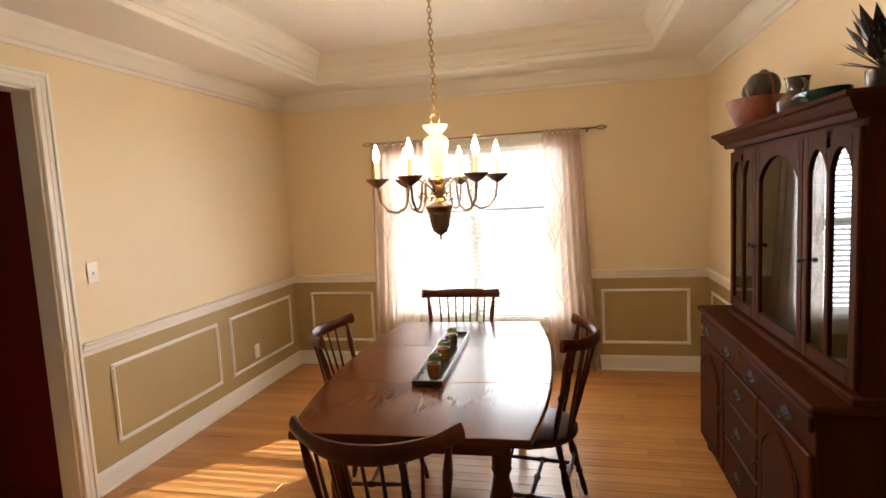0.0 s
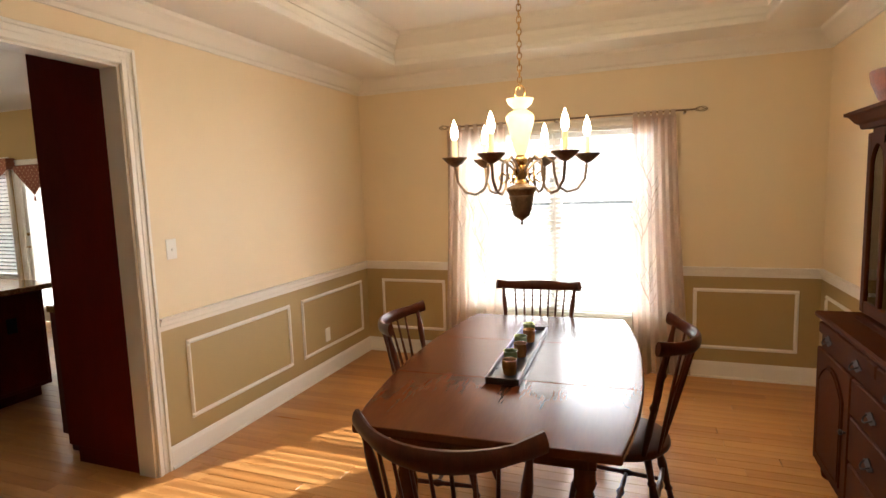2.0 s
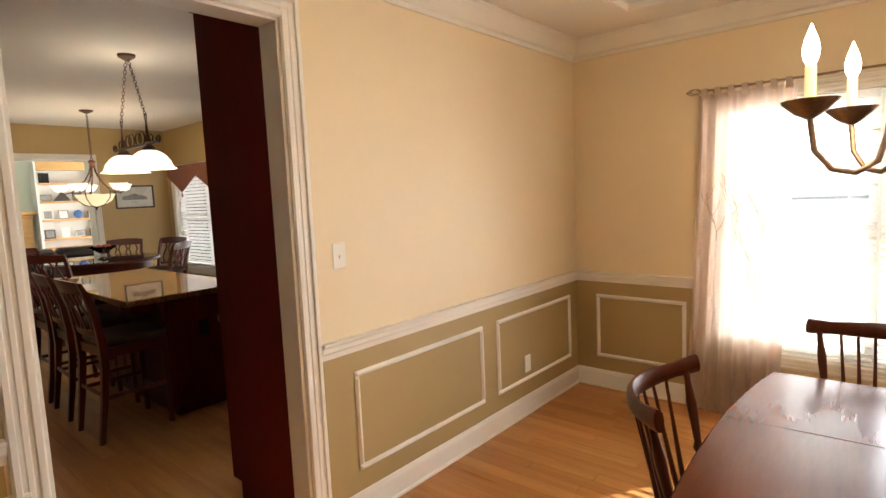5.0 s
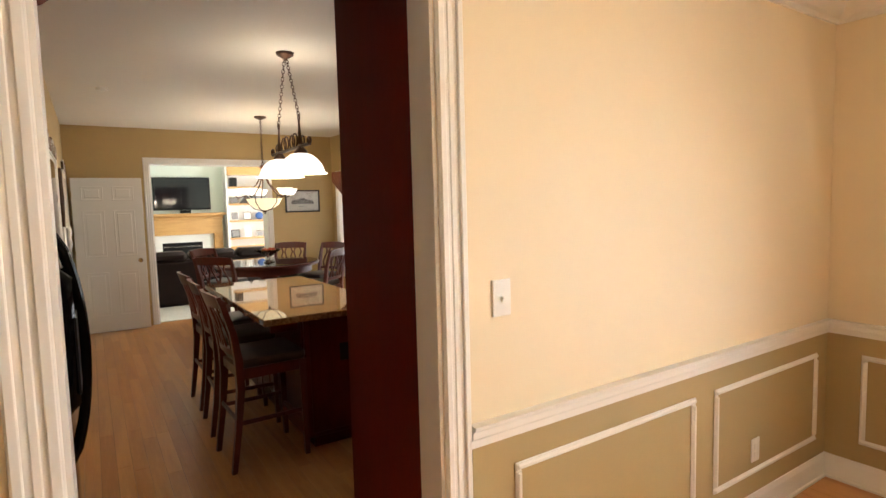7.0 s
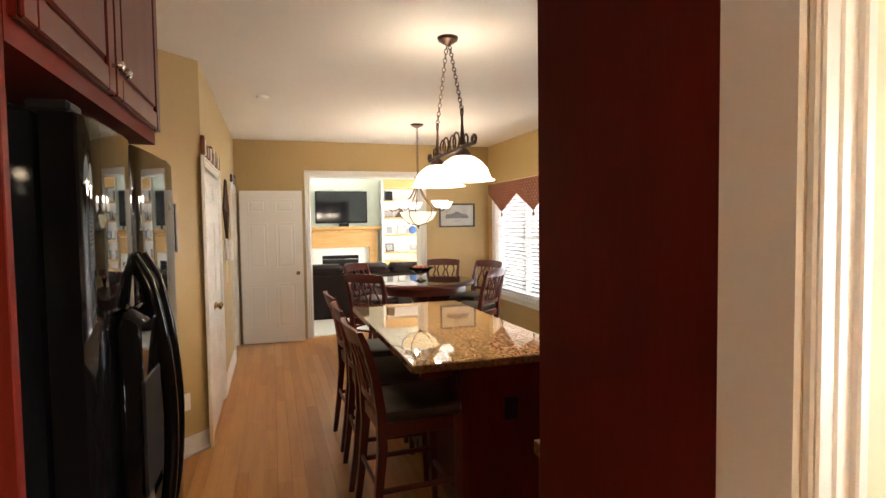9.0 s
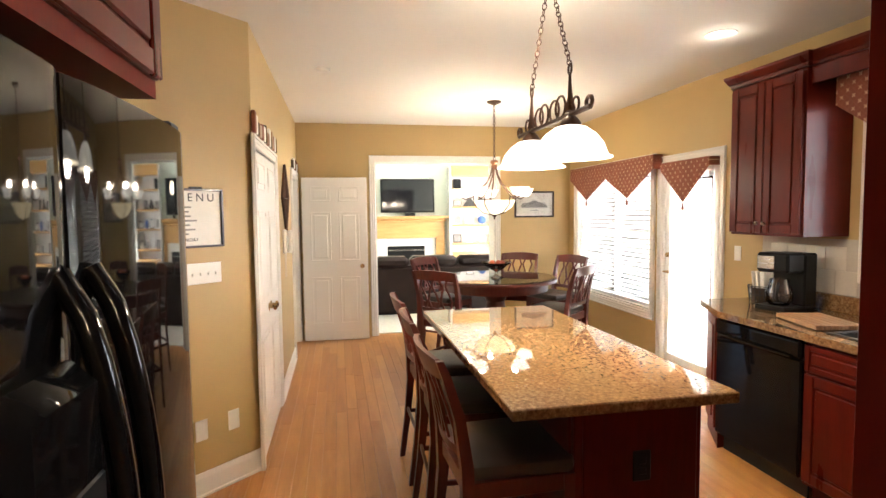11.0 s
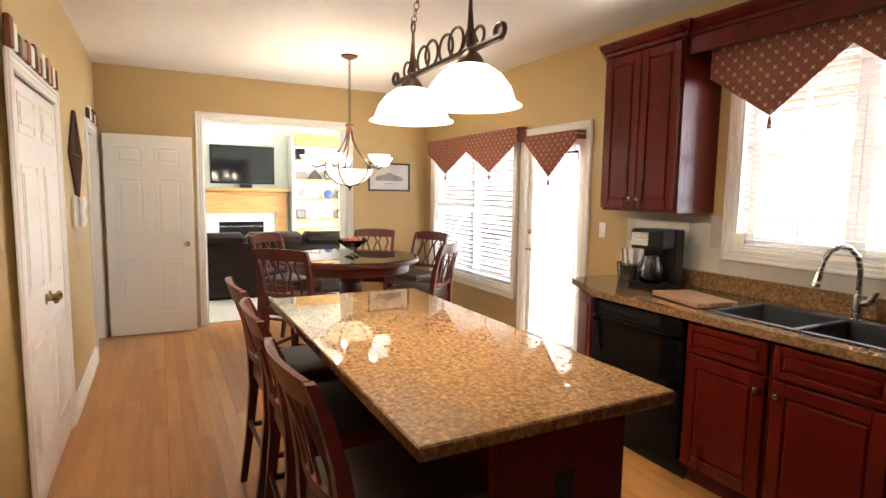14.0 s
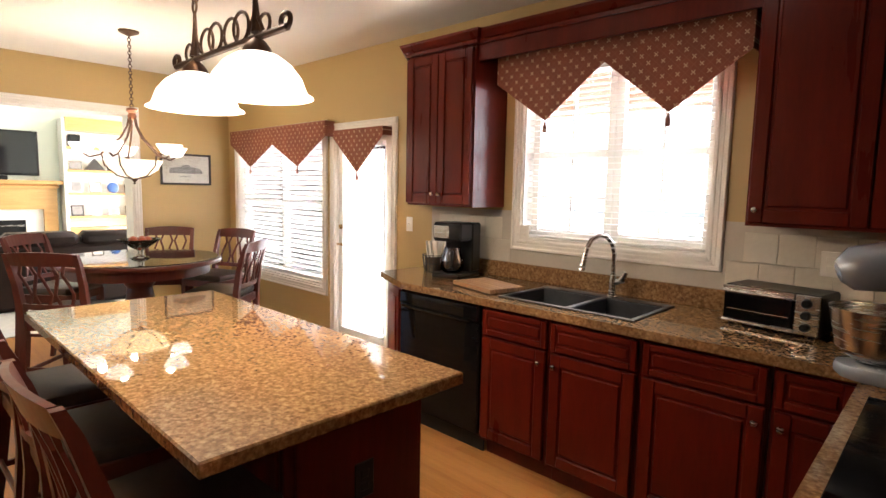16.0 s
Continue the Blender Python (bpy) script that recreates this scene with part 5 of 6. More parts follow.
part("bowl", lathe(B(), ((0.002, 1.54), (0.08, 1.56), (0.14, 1.61), (0.172, 1.68), (0.176, 1.685), (0.165, 1.68), (0.07, 1.57)), n=28), BOWLG, bc2, "amber frosted glass bowl, lit", True)
part("finial", lathe(B(), ((0.001, 1.49), (0.008, 1.50), (0.005, 1.51), (0.018, 1.525), (0.02, 1.54)), n=12), IRON, bc2, smooth=True)
for x, y in ((-5.83, 3.85), (-3.982, 3.6)):
    dl = thing("recessed_light", "white recessed ceiling downlight, lit", "ceiling light", pose(x, y, ZK), "recessed lights")
    part("trim_ring", lathe(B(), ((0.075, -0.001), (0.095, -0.006), (0.098, 0.0)), n=24), WHITE, dl, smooth=True)
    part("lens", lathe(B(), ((0.001, -0.003), (0.074, -0.003), (0.074, 0.0)), n=20), SHADE, dl)
    bulb("downlight", x, y, ZK - 0.12, 0.35, (1, 0.85, 0.65), 0.06)

# ---------------- kitchen cabinets ----------------
def raised(parent, name, x0, x1, z0, z1, y, material=CHERRY, s=-1, axis="y"):
    """A raised-panel door or drawer front whose face looks along s times axis."""
    def bx(bm, a0, a1, c0, c1, d0, d1, bev):
        if axis == "y": box(bm, a0, y + s * d0, c0, a1, y + s * d1, c1, bev)
        else: box(bm, y + s * d0, a0, c0, y + s * d1, a1, c1, bev)
    bm = B()
    w = 0.058 if z1 - z0 > 0.25 else 0.03
    bx(bm, x0, x1, z0, z1, 0, 0.012, 0.002)
    d = part(name, bm, material, parent)
    for nm, a0, a1, c0, c1 in (("stile", x0, x0 + w, z0, z1), ("stile", x1 - w, x1, z0, z1), ("rail", x0 + w, x1 - w, z0, z0 + w), ("rail", x0 + w, x1 - w, z1 - w, z1)):
        bm = B()
        bx(bm, a0, a1, c0, c1, 0.012, 0.022, 0.004)
        part(nm, bm, material, d)
    bm = B()
    g = 0.012
    bx(bm, x0 + w + g, x1 - w - g, z0 + w + g, z1 - w - g, 0.010, 0.021, 0.010)
    part("raised_panel", bm, material, d)
    return d


FY = 3.82                                           # face of the base units


def base_unit(x0, x1, drawer=True, doors=1, knob_side=1):
    u = thing("base_cabinet", "dark red cherry base cabinet under the granite counter", "cabinet", None, "kitchen base cabinets")
    bm = B()
    box(bm, x0, FY + 0.002, 0.10, x1, YB - 0.02, 0.70)
    box(bm, x0, FY + 0.002, 0.70, x1, FY + 0.03, 0.873)
    box(bm, x0, FY + 0.07, 0.0, x1, YB - 0.02, 0.10)
    part("body", bm, CHERRY, u)
    top = 0.855
    if drawer:
        d = raised(u, "drawer_front", x0 + 0.012, x1 - 0.012, 0.715, top, FY)
        if doors == 2:
            knob(d, (x0 + x1) / 2, FY - 0.022, 0.785, (0, -1, 0))
        top = 0.70
    w = (x1 - x0 - 0.024) / doors
    for k in range(doors):
        a = x0 + 0.012 + k * w
        d = raised(u, "door", a + 0.001, a + w - 0.001, 0.125, top, FY)
        kx = a + w - 0.03 if (knob_side > 0) != (doors == 2 and k == 1) else a + 0.03
        knob(d, kx, FY - 0.022, top - 0.06, (0, -1, 0))
    return u


base_unit(-5.082, -4.649, knob_side=1)
base_unit(-4.645, -4.181, knob_side=-1)
base_unit(-4.177, -3.674, knob_side=1)
base_unit(-3.67, -3.412, knob_side=-1)
# angled end unit beside the dishwasher
eu = thing("end_cabinet", "narrow angled cherry cabinet at the end of the counter", "cabinet", None, "kitchen base cabinets")
part("body", prism(B(), [(-6.101, YB - 0.02), (-6.101, 4.02), (-5.753, 3.83), (-5.753, YB - 0.02)], 0.0, 0.873), CHERRY, eu)
d_ = Vector((-5.753 + 6.101, 3.83 - 4.02, 0)).normalized()
ed = part("door", shift(box(B(), 0.03, -0.02, 0.12, 0.36, 0, 0.855, 0.004), Matrix.Translation((-6.101, 4.02, 0)) @ Matrix.Rotation(math.atan2(d_.y, d_.x), 4, "Z")), CHERRY, eu)
part("raised_panel", shift(box(B(), 0.09, -0.028, 0.18, 0.30, -0.018, 0.80, 0.008), Matrix.Translation((-6.101, 4.02, 0)) @ Matrix.Rotation(math.atan2(d_.y, d_.x), 4, "Z")), CHERRY, ed)
# run along the east wall
eb = thing("base_cabinet", "dark red cherry base cabinet beside the cooktop", "cabinet", None, "kitchen base cabinets")
bm = B()
box(bm, -3.385, 2.095, 0.10, -2.64, FY - 0.01, 0.873)
box(bm, -3.315, 2.095, 0.0, -2.64, FY - 0.01, 0.10)
part("body", bm, CHERRY, eb)
for k in range(3):
    y0 = 2.11 + k * 0.555
    raised(eb, "door", y0, y0 + 0.54, 0.125, 0.70, -3.385, axis="x")
    raised(eb, "drawer_front", y0, y0 + 0.54, 0.715, 0.855, -3.385, axis="x")

# dishwasher
dw = thing("dishwasher", "glossy black built-in dishwasher", "dishwasher")
part("tub", box(B(), -5.748, FY + 0.01, 0.10, -5.088, YB - 0.1, 0.87), BLACKP, dw)
part("door_panel", box(B(), -5.745, FY - 0.02, 0.12, -5.091, FY + 0.01, 0.76, 0.008), BLACKG, dw)
part("control_panel", box(B(), -5.745, FY - 0.03, 0.765, -5.091, FY + 0.01, 0.868, 0.012), BLACKG, dw)
part("handle", tube(B(), [(-5.702 + 0.557 * k / 12, FY - 0.035 - 0.012 * math.sin(math.pi * k / 12), 0.772) for k in range(13)], 0.010, 8), BLACKG, dw, smooth=True)
part("kick_plate", box(B(), -5.743, FY + 0.05, 0.0, -5.093, FY + 0.06, 0.10), BLACKP, dw)

# granite counter with the sink opening
SX0, SX1, SY0, SY1 = -5.036, -4.253, 3.885, 4.385
bm = B()
prism(bm, [(-6.163, YB - 0.004), (-6.163, 3.985), (-5.722, 3.785), (SX0 + 0.015, 3.785), (SX0 + 0.015, YB - 0.004)], 0.875, 0.915)
prism(bm, [(SX1 - 0.015, YB - 0.004), (SX1 - 0.015, 3.785), (-3.405, 3.785), (-3.405, 2.09), (-2.63, 2.09), (-2.63, YB - 0.004)], 0.875, 0.915)
box(bm, SX0 + 0.015, 3.785, 0.875, SX1 - 0.015, SY0 + 0.015, 0.915)
box(bm, SX0 + 0.015, SY1 - 0.015, 0.875, SX1 - 0.015, YB - 0.004, 0.915)
solid("countertop", bm, GRANITE, "polished brown speckled granite counter", "countertop")
bm = B()
box(bm, -6.163, YB - 0.026, 0.9155, -2.66, YB - 0.004, 1.02, 0.002)
box(bm, -2.652, 2.095, 0.9155, -2.63, YB - 0.03, 1.02, 0.002)
solid("granite_splash", bm, GRANITE, "low granite upstand behind the counter", "backsplash")

sk = thing("kitchen_sink", "black composite double-bowl drop-in sink", "sink")
bm = B()
zt, zb = 0.922, 0.72
xm = (SX0 + SX1) / 2 + 0.03
for x0, y0, x1, y1 in ((SX0, SY0, SX1, SY0 + 0.03), (SX0, SY1 - 0.08, SX1, SY1), (SX0, SY0 + 0.03, SX0 + 0.03, SY1 - 0.08), (SX1 - 0.03, SY0 + 0.03, SX1, SY1 - 0.08), (xm - 0.015, SY0 + 0.03, xm + 0.015, SY1 - 0.08)):
    box(bm, x0, y0, 0.9155, x1, y1, zt, 0.003)
part("rim", bm, SINKB, sk)
for x0, x1 in ((SX0 + 0.03, xm - 0.015), (xm + 0.015, SX1 - 0.03)):
    bm = B()
    y0, y1 = SY0 + 0.03, SY1 - 0.08
    box(bm, x0 - 0.008, y0 - 0.008, zb, x1 + 0.008, y1 + 0.008, zb + 0.01)
    for a in ((x0 - 0.008, y0, x0, y1), (x1, y0, x1 + 0.008, y1), (x0, y0 - 0.008, x1, y0), (x0, y1, x1, y1 + 0.008)):
        box(bm, a[0], a[1], zb + 0.01, a[2], a[3], 0.915)
    part("bowl", bm, SINKB, sk)
    part("drain", lathe(B(), ((0.001, zb + 0.0125), (0.03, zb + 0.013), (0.042, zb + 0.011), (0.042, zb + 0.01)), (x0 + x1) / 2, (y0 + y1) / 2, 16), STEEL, sk, smooth=True)
fc = thing("faucet", "brushed steel gooseneck kitchen faucet", "faucet", pose(-4.586, 4.345, 0.922))
part("base", lathe(B(), ((0.03, 0), (0.03, 0.006), (0.022, 0.012), (0.021, 0.10), (0.016, 0.13)), n=16), STEEL, fc, smooth=True)
part("spout", tube(B(), [(0, 0, 0.12), (0, 0, 0.24), (-0.005, -0.02, 0.30), (-0.02, -0.07, 0.345), (-0.035, -0.125, 0.35), (-0.05, -0.175, 0.325), (-0.058, -0.20, 0.285), (-0.062, -0.212, 0.25)], 0.0125, 10), STEEL, fc, smooth=True)
part("spray_head", turned(B(), (-0.062, -0.212, 0.255), (-0.068, -0.235, 0.165), ((0, 0.014), (0.5, 0.017), (1, 0.019)), 12), STEEL, fc, smooth=True)
part("lever", tube(B(), [(0.018, 0, 0.085), (0.05, 0.0, 0.10), (0.075, -0.005, 0.15)], [0.018, 0.019, 0.012], 10), STEEL, fc, smooth=True)


# upper cabinets
def crown_run(path, z, material=CHERRY):
    return sweep(B(), [(0, 0), (0.012, 0), (0.018, 0.02), (0.03, 0.028), (0.055, 0.06), (0.06, 0.075), (0, 0.075)], [(x, y, z) for x, y in path])


UY = 4.165
ul = thing("wall_cabinet", "cherry wall cabinet with raised-panel doors beside the window", "cabinet", None, "kitchen wall cabinets")
part("body", prism(B(), [(-6.234, YB - 0.004), (-6.234, 4.33), (-6.086, UY + 0.002), (-5.477, UY + 0.002), (-5.477, YB - 0.004)], 1.39, 2.40), CHERRY, ul)
for a, b in ((-6.076, -5.784), (-5.779, -5.487)):
    d = raised(ul, "door", a, b, 1.405, 2.385, UY)
    knob(d, b - 0.028 if a < -5.825 else a + 0.028, UY - 0.022, 1.47, (0, -1, 0))
ang = math.atan2(UY - 4.33, -6.086 + 6.234)
part("angled_door", shift(box(B(), 0.015, -0.016, 1.405, 0.205, 0, 2.385, 0.004), Matrix.Translation((-6.234, 4.33, 0)) @ Matrix.Rotation(ang, 4, "Z")), CHERRY, ul)
part("crown", crown_run([(-6.234, YB - 0.004), (-6.234, 4.33), (-6.086, UY - 0.01), (-5.466, UY - 0.01), (-5.466, YB - 0.004)], 2.40), CHERRY, ul)
part("top_board", prism(B(), [(-6.224, YB - 0.006), (-6.224, 4.33), (-6.086, UY), (-5.477, UY), (-5.477, YB - 0.006)], 2.401, 2.46), CHERRY, ul)
ur = thing("wall_cabinet", "tall cherry wall cabinet with a raised-panel door", "cabinet", None, "kitchen wall cabinets")
part("body", box(B(), -3.9, UY + 0.002, 1.37, -2.63, YB - 0.004, 2.56), CHERRY, ur)
d = raised(ur, "door", -3.889, -3.47, 1.385, 2.54, UY)
knob(d, -3.859, UY - 0.022, 1.44, (0, -1, 0))
raised(ur, "door", -3.464, -3.0, 1.385, 2.54, UY)
br = thing("window_bridge", "cherry board with crown over the sink window", "cabinet trim")
part("board", box(B(), -5.472, 4.185, 2.30, -3.905, 4.205, 2.46, 0.002), CHERRY, br)
part("crown", crown_run([(-5.472, 4.185), (-3.905, 4.185)], 2.40), CHERRY, br)
ue = thing("wall_cabinet", "cherry wall cabinet on the east wall", "cabinet", None, "kitchen wall cabinets")
part("body", box(B(), -2.95, 2.095, 1.62, -2.63, UY - 0.03, 2.56), CHERRY, ue)
for k in range(3):
    raised(ue, "door", 2.10 + k * 0.675, 2.10 + k * 0.675 + 0.67, 1.635, 2.54, -2.95, axis="x")

# tall end panel cabinet by the passage
tp = thing("tall_cabinet", "tall dark cherry pantry cabinet with a plain end panel", "cabinet")
part("body", box(B(), -3.19, 1.996, 0.10, -2.622, 2.085, 2.42, 0.003), PANELW, tp)
part("toe_kick", box(B(), -3.12, 2.002, 0.0, -2.622, 2.08, 0.10), PANELW, tp)
part("crown", crown_run([(-2.622, 1.996), (-3.19, 1.996), (-3.19, 2.085)][::-1], 2.42), PANELW, tp)

# tiles behind the counter
bm = B()
for x0, x1, z1 in ((-6.163, WIN_S[0] - 0.076, 1.37), (WIN_S[0] - 0.076, WIN_S[1] + 0.076, WIN_S[2] - 0.078), (WIN_S[1] + 0.076, -2.64, 1.37)):
    box(bm, x0, YB - 0.006, 1.021, x1, YB - 0.0005, z1)
grout = solid("tile_backing", bm, GROUT, "grout behind the tiles", "backsplash", "structure")
bm = B()
box(bm, -0.0735, -0.004, -0.0735, 0.0735, 0.0, 0.0735, 0.002)
tm = mesh_of("tile", bm, TILE)
for r in range(2):
    for k in range(22):
        x = -6.081 + 0.15 * k + (0.075 if r else 0)
        z = 1.021 + 0.077 + 0.15 * r
        if x > -2.75 or WIN_S[0] - 0.152 < x < WIN_S[1] + 0.152:
            continue
        o = new("tile", tm)
        o.parent = grout
        o.location = (x, YB - 0.006, z)

# ---------------- on the counter ----------------
cm = thing("coffee_maker", "black drip coffee maker with a glass carafe", "coffee maker", pose(-5.651, 4.22, 0.9155, 0, 0, 12) @ Matrix.Scale(1.08, 4))
part("base", box(B(), -0.10, -0.14, 0, 0.10, 0.13, 0.035, 0.010), BLACKP, cm)
part("column", box(B(), -0.10, 0.02, 0.035, 0.10, 0.13, 0.34, 0.010), BLACKP, cm)
part("head", box(B(), -0.10, -0.13, 0.23, 0.10, 0.02, 0.345, 0.014), BLACKP, cm)
part("control_panel", box(B(), -0.085, -0.134, 0.25, 0.02, -0.129, 0.325, 0.002), STEEL, cm, "silver control panel")
part("carafe", lathe(B(), ((0.05, 0.037), (0.072, 0.06), (0.075, 0.11), (0.055, 0.16), (0.05, 0.19), (0.045, 0.19), (0.06, 0.11)), 0, -0.055, 18), GLASS, cm, smooth=True)
part("carafe_handle", tube(B(), [(0.04, -0.12, 0.17), (0.06, -0.16, 0.15), (0.06, -0.165, 0.09), (0.045, -0.125, 0.07)], 0.009, 6), BLACKP, cm, smooth=True)
cd = thing("utensil_caddy", "black wire caddy with pale packets", "caddy", pose(-5.927, 4.28, 0.9155))
bm = B()
for k in range(16):
    a = 2 * math.pi * k / 16
    rod(bm, (0.065 * math.cos(a), 0.065 * math.sin(a), 0), (0.08 * math.cos(a), 0.08 * math.sin(a), 0.12), 0.0025, n=5)
for z, r in ((0.003, 0.065), (0.06, 0.0725), (0.12, 0.08)):
    tube(bm, [(r * math.cos(2 * math.pi * q / 20), r * math.sin(2 * math.pi * q / 20), z) for q in range(20)], 0.003, 5, closed=True)
part("wire_basket", bm, BLACKM, cd, smooth=True)
part("inner_cup", lathe(B(), ((0.055, 0.004), (0.066, 0.11), (0.06, 0.11), (0.05, 0.01)), n=14), CERAM, cd, smooth=True)
for k in range(5):
    part("packet", shift(box(B(), -0.018, -0.004, 0, 0.018, 0.004, 0.20, 0.003), pose(0.03 * math.cos(k * 1.3), 0.03 * math.sin(k * 1.3), 0.02, 6 * math.cos(k), 8 * math.sin(k * 2), 40 * k)), PAPER, cd)
cb = thing("cutting_board", "striped wooden cutting board on the counter", "cutting board", pose(-5.241, 4.05, 0.9155, 0, 0, -14))
for k in range(6):
    part("strip", box(B(), -0.19, -0.125 + k * 0.0417, 0.004, 0.19, -0.125 + (k + 1) * 0.0417 - 0.0006, 0.03, 0.003), BOARD, cb)
for s in (-1, 1):
    part("foot", box(B(), s * 0.15 - 0.02, -0.1, 0, s * 0.15 + 0.02, 0.1, 0.004), BOARD, cb)
to = thing("toaster_oven", "black toaster oven with a steel front and three knobs", "toaster oven", pose(-3.765, 4.28, 0.9155, 0, 0, -9) @ Matrix.Scale(0.9, 4))
part("body", box(B(), -0.215, -0.122, 0.015, 0.215, 0.13, 0.205, 0.010), BLACKP, to)
part("top_trim", box(B(), -0.215, -0.134, 0.168, 0.112, -0.121, 0.203, 0.004), STEEL, to)
part("bottom_trim", box(B(), -0.215, -0.134, 0.017, 0.112, -0.121, 0.034, 0.003), STEEL, to)
part("control_panel", box(B(), 0.113, -0.134, 0.017, 0.215, -0.121, 0.203, 0.004), STEEL, to, "brushed steel control panel")
part("glass_door", box(B(), -0.205, -0.137, 0.035, 0.105, -0.122, 0.165, 0.003), BLACKG, to, "dark glass door")
part("door_handle", tube(B(), [(-0.18, -0.135, 0.178), (-0.18, -0.16, 0.178), (0.08, -0.16, 0.178), (0.08, -0.135, 0.178)], 0.006, 6), STEEL, to, smooth=True)
part("rack", box(B(), -0.19, -0.1385, 0.085, 0.09, -0.1375, 0.088), STEEL, to)
for z in (0.055, 0.11, 0.165):
    part("knob", turned(B(), (0.162, -0.13, z), (0.162, -0.156, z), ((0, 0.022), (0.6, 0.02), (1, 0.016)), 14), BLACKP, to, smooth=True)
for sx in (-0.18, 0.18):
    for sy in (-0.1, 0.1):
        part("foot", lathe(B(), ((0.014, 0), (0.012, 0.016)), sx, sy, 8), BLACKP, to)
ct = solid("cooktop", box(B(), -3.365, 2.3, 0.9155, -2.72, 3.50, 0.923, 0.003), BLACKG, "black glass cooktop set in the counter", "cooktop")
mx_ = thing("stand_mixer", "silver-grey stand mixer on the counter", "mixer", pose(-3.29, 3.78, 0.9155, 0, 0, -70) @ Matrix.Scale(1.2, 4))
part("foot", prism(B(), [(0.11 * math.cos(a), 0.17 * math.sin(a)) for a in (2 * math.pi * k / 24 for k in range(24))], 0, 0.04, 0.012), MIXERG, mx_, smooth=True)
part("column", tube(B(), [(0, 0.12, 0.03), (0, 0.13, 0.14), (0, 0.11, 0.26)], [0.06, 0.05, 0.055], 14), MIXERG, mx_, smooth=True)
part("head", tube(B(), [(0, 0.17, 0.29), (0, 0.10, 0.31), (0, -0.05, 0.31), (0, -0.15, 0.295), (0, -0.18, 0.285)], [0.03, 0.068, 0.072, 0.06, 0.03], 16), MIXERG, mx_, smooth=True)
part("mixing_bowl", lathe(B(), ((0.05, 0.042), (0.09, 0.07), (0.112, 0.14), (0.118, 0.19), (0.122, 0.19), (0.10, 0.08)), 0, -0.07, 24), STEEL, mx_, smooth=True)
part("speed_knob", rod(B(), (-0.07, 0.05, 0.30), (-0.085, 0.05, 0.30), 0.01), BLACKP, mx_, smooth=True)
plate(pose(-5.313, YB - 0.011, 1.22), gang=2, label="white double plate on the tiles")
plate(pose(-6.419, YB, 1.22), label="white switch plate by the patio door")
plate(pose(-3.623, YB - 0.011, 1.20), outlet=True, label="white outlet plate on the tiles")
plate(pose(-9.409, YB, 0.36), outlet=True, label="white outlet plate below the window")


# ---------------- valances ----------------
def valance(x0, x1, y, ztop, zcorn, tips, zmid, label, ret=0.09):
    """A board-mounted cloth valance: a top band and hanging points with tassels."""
    v = thing("valance", label, "valance")
    bm = B()
    n = len(tips)
    w = (x1 - x0) / n
    pts = [(x0, zcorn)]
    for k in range(n):
        pts += [(x0 + w * (k + 0.5), tips[k]), (x0 + w * (k + 1), zmid if k < n - 1 else zcorn)]
    ring_skin(bm, [[(x, y, ztop), (x, y + 0.006, ztop), (x, y + 0.006, z), (x, y, z)] for x, z in pts])
    part("front", bm, VALANCE, v)
    for a, b in ((x0, x0 + 0.006), (x1 - 0.006, x1)):
        part("side", box(B(), a, y + 0.007, zcorn, b, y + ret, ztop), VALANCE, v)
    part("top", box(B(), x0, y + 0.007, ztop - 0.006, x1, y + ret, ztop), VALANCE, v)
    for k in range(n):
        xx = x0 + w * (k + 0.5)
        part("tassel", lathe(B(), ((0.003, tips[k] - 0.002), (0.008, tips[k] - 0.012), (0.006, tips[k] - 0.02), (0.012, tips[k] - 0.032), (0.013, tips[k] - 0.068), (0.002, tips[k] - 0.07)), xx, y + 0.002, 10), VALANCE, v, "dark tassel", True)
    return v


valance(-5.395, -3.951, 4.28, 2.42, 2.16, (1.915, 1.905), 2.20, "rust and gold patterned valance with two points over the sink window", 0.21)
valance(-9.306, -7.432, 4.38, 2.10, 1.96, (1.70, 1.695), 1.925, "rust and gold patterned valance with two points over the blinds", 0.11)
valance(-7.30, -6.625, 4.38, 2.00, 1.93, (1.63,), 1.9, "rust and gold patterned valance with one point on the patio door", 0.14)

# patio door
pd = thing("door_patio", "white glazed patio door with a blind, closed", "door")
pd["kind"] = "structure"
a, b = DOOR_P[0] + 0.014, DOOR_P[1] - 0.014
bm = B()
for x0, x1, z0, z1 in ((a, a + 0.10, 0.01, 1.97), (b - 0.10, b, 0.01, 1.97), (a + 0.10, b - 0.10, 0.01, 0.22), (a + 0.10, b - 0.10, 1.86, 1.97)):
    box(bm, x0, YB + 0.02, z0, x1, YB + 0.065, z1, 0.003)
part("door_frame", bm, WHITE, pd)
g = part("pane", box(B(), a + 0.10, YB + 0.04, 0.22, b - 0.10, YB + 0.045, 1.86), GLASS, pd)
g.visible_shadow = False
part("door_handle", tube(B(), [(a + 0.05, YB + 0.02, 0.98), (a + 0.05, YB - 0.03, 0.98), (a + 0.13, YB - 0.035, 0.98)], 0.009, 8), BRASS, pd, smooth=True)
part("deadbolt", rod(B(), (a + 0.05, YB + 0.02, 1.14), (a + 0.05, YB, 1.14), 0.022, n=14), BRASS, pd, smooth=True)
blind(a + 0.09, b - 0.09, 0.20, 1.90, YB - 0.0, -74, "white mini blind on the patio door, closed", 0.025, 0.03, BLIND_SUNNY)

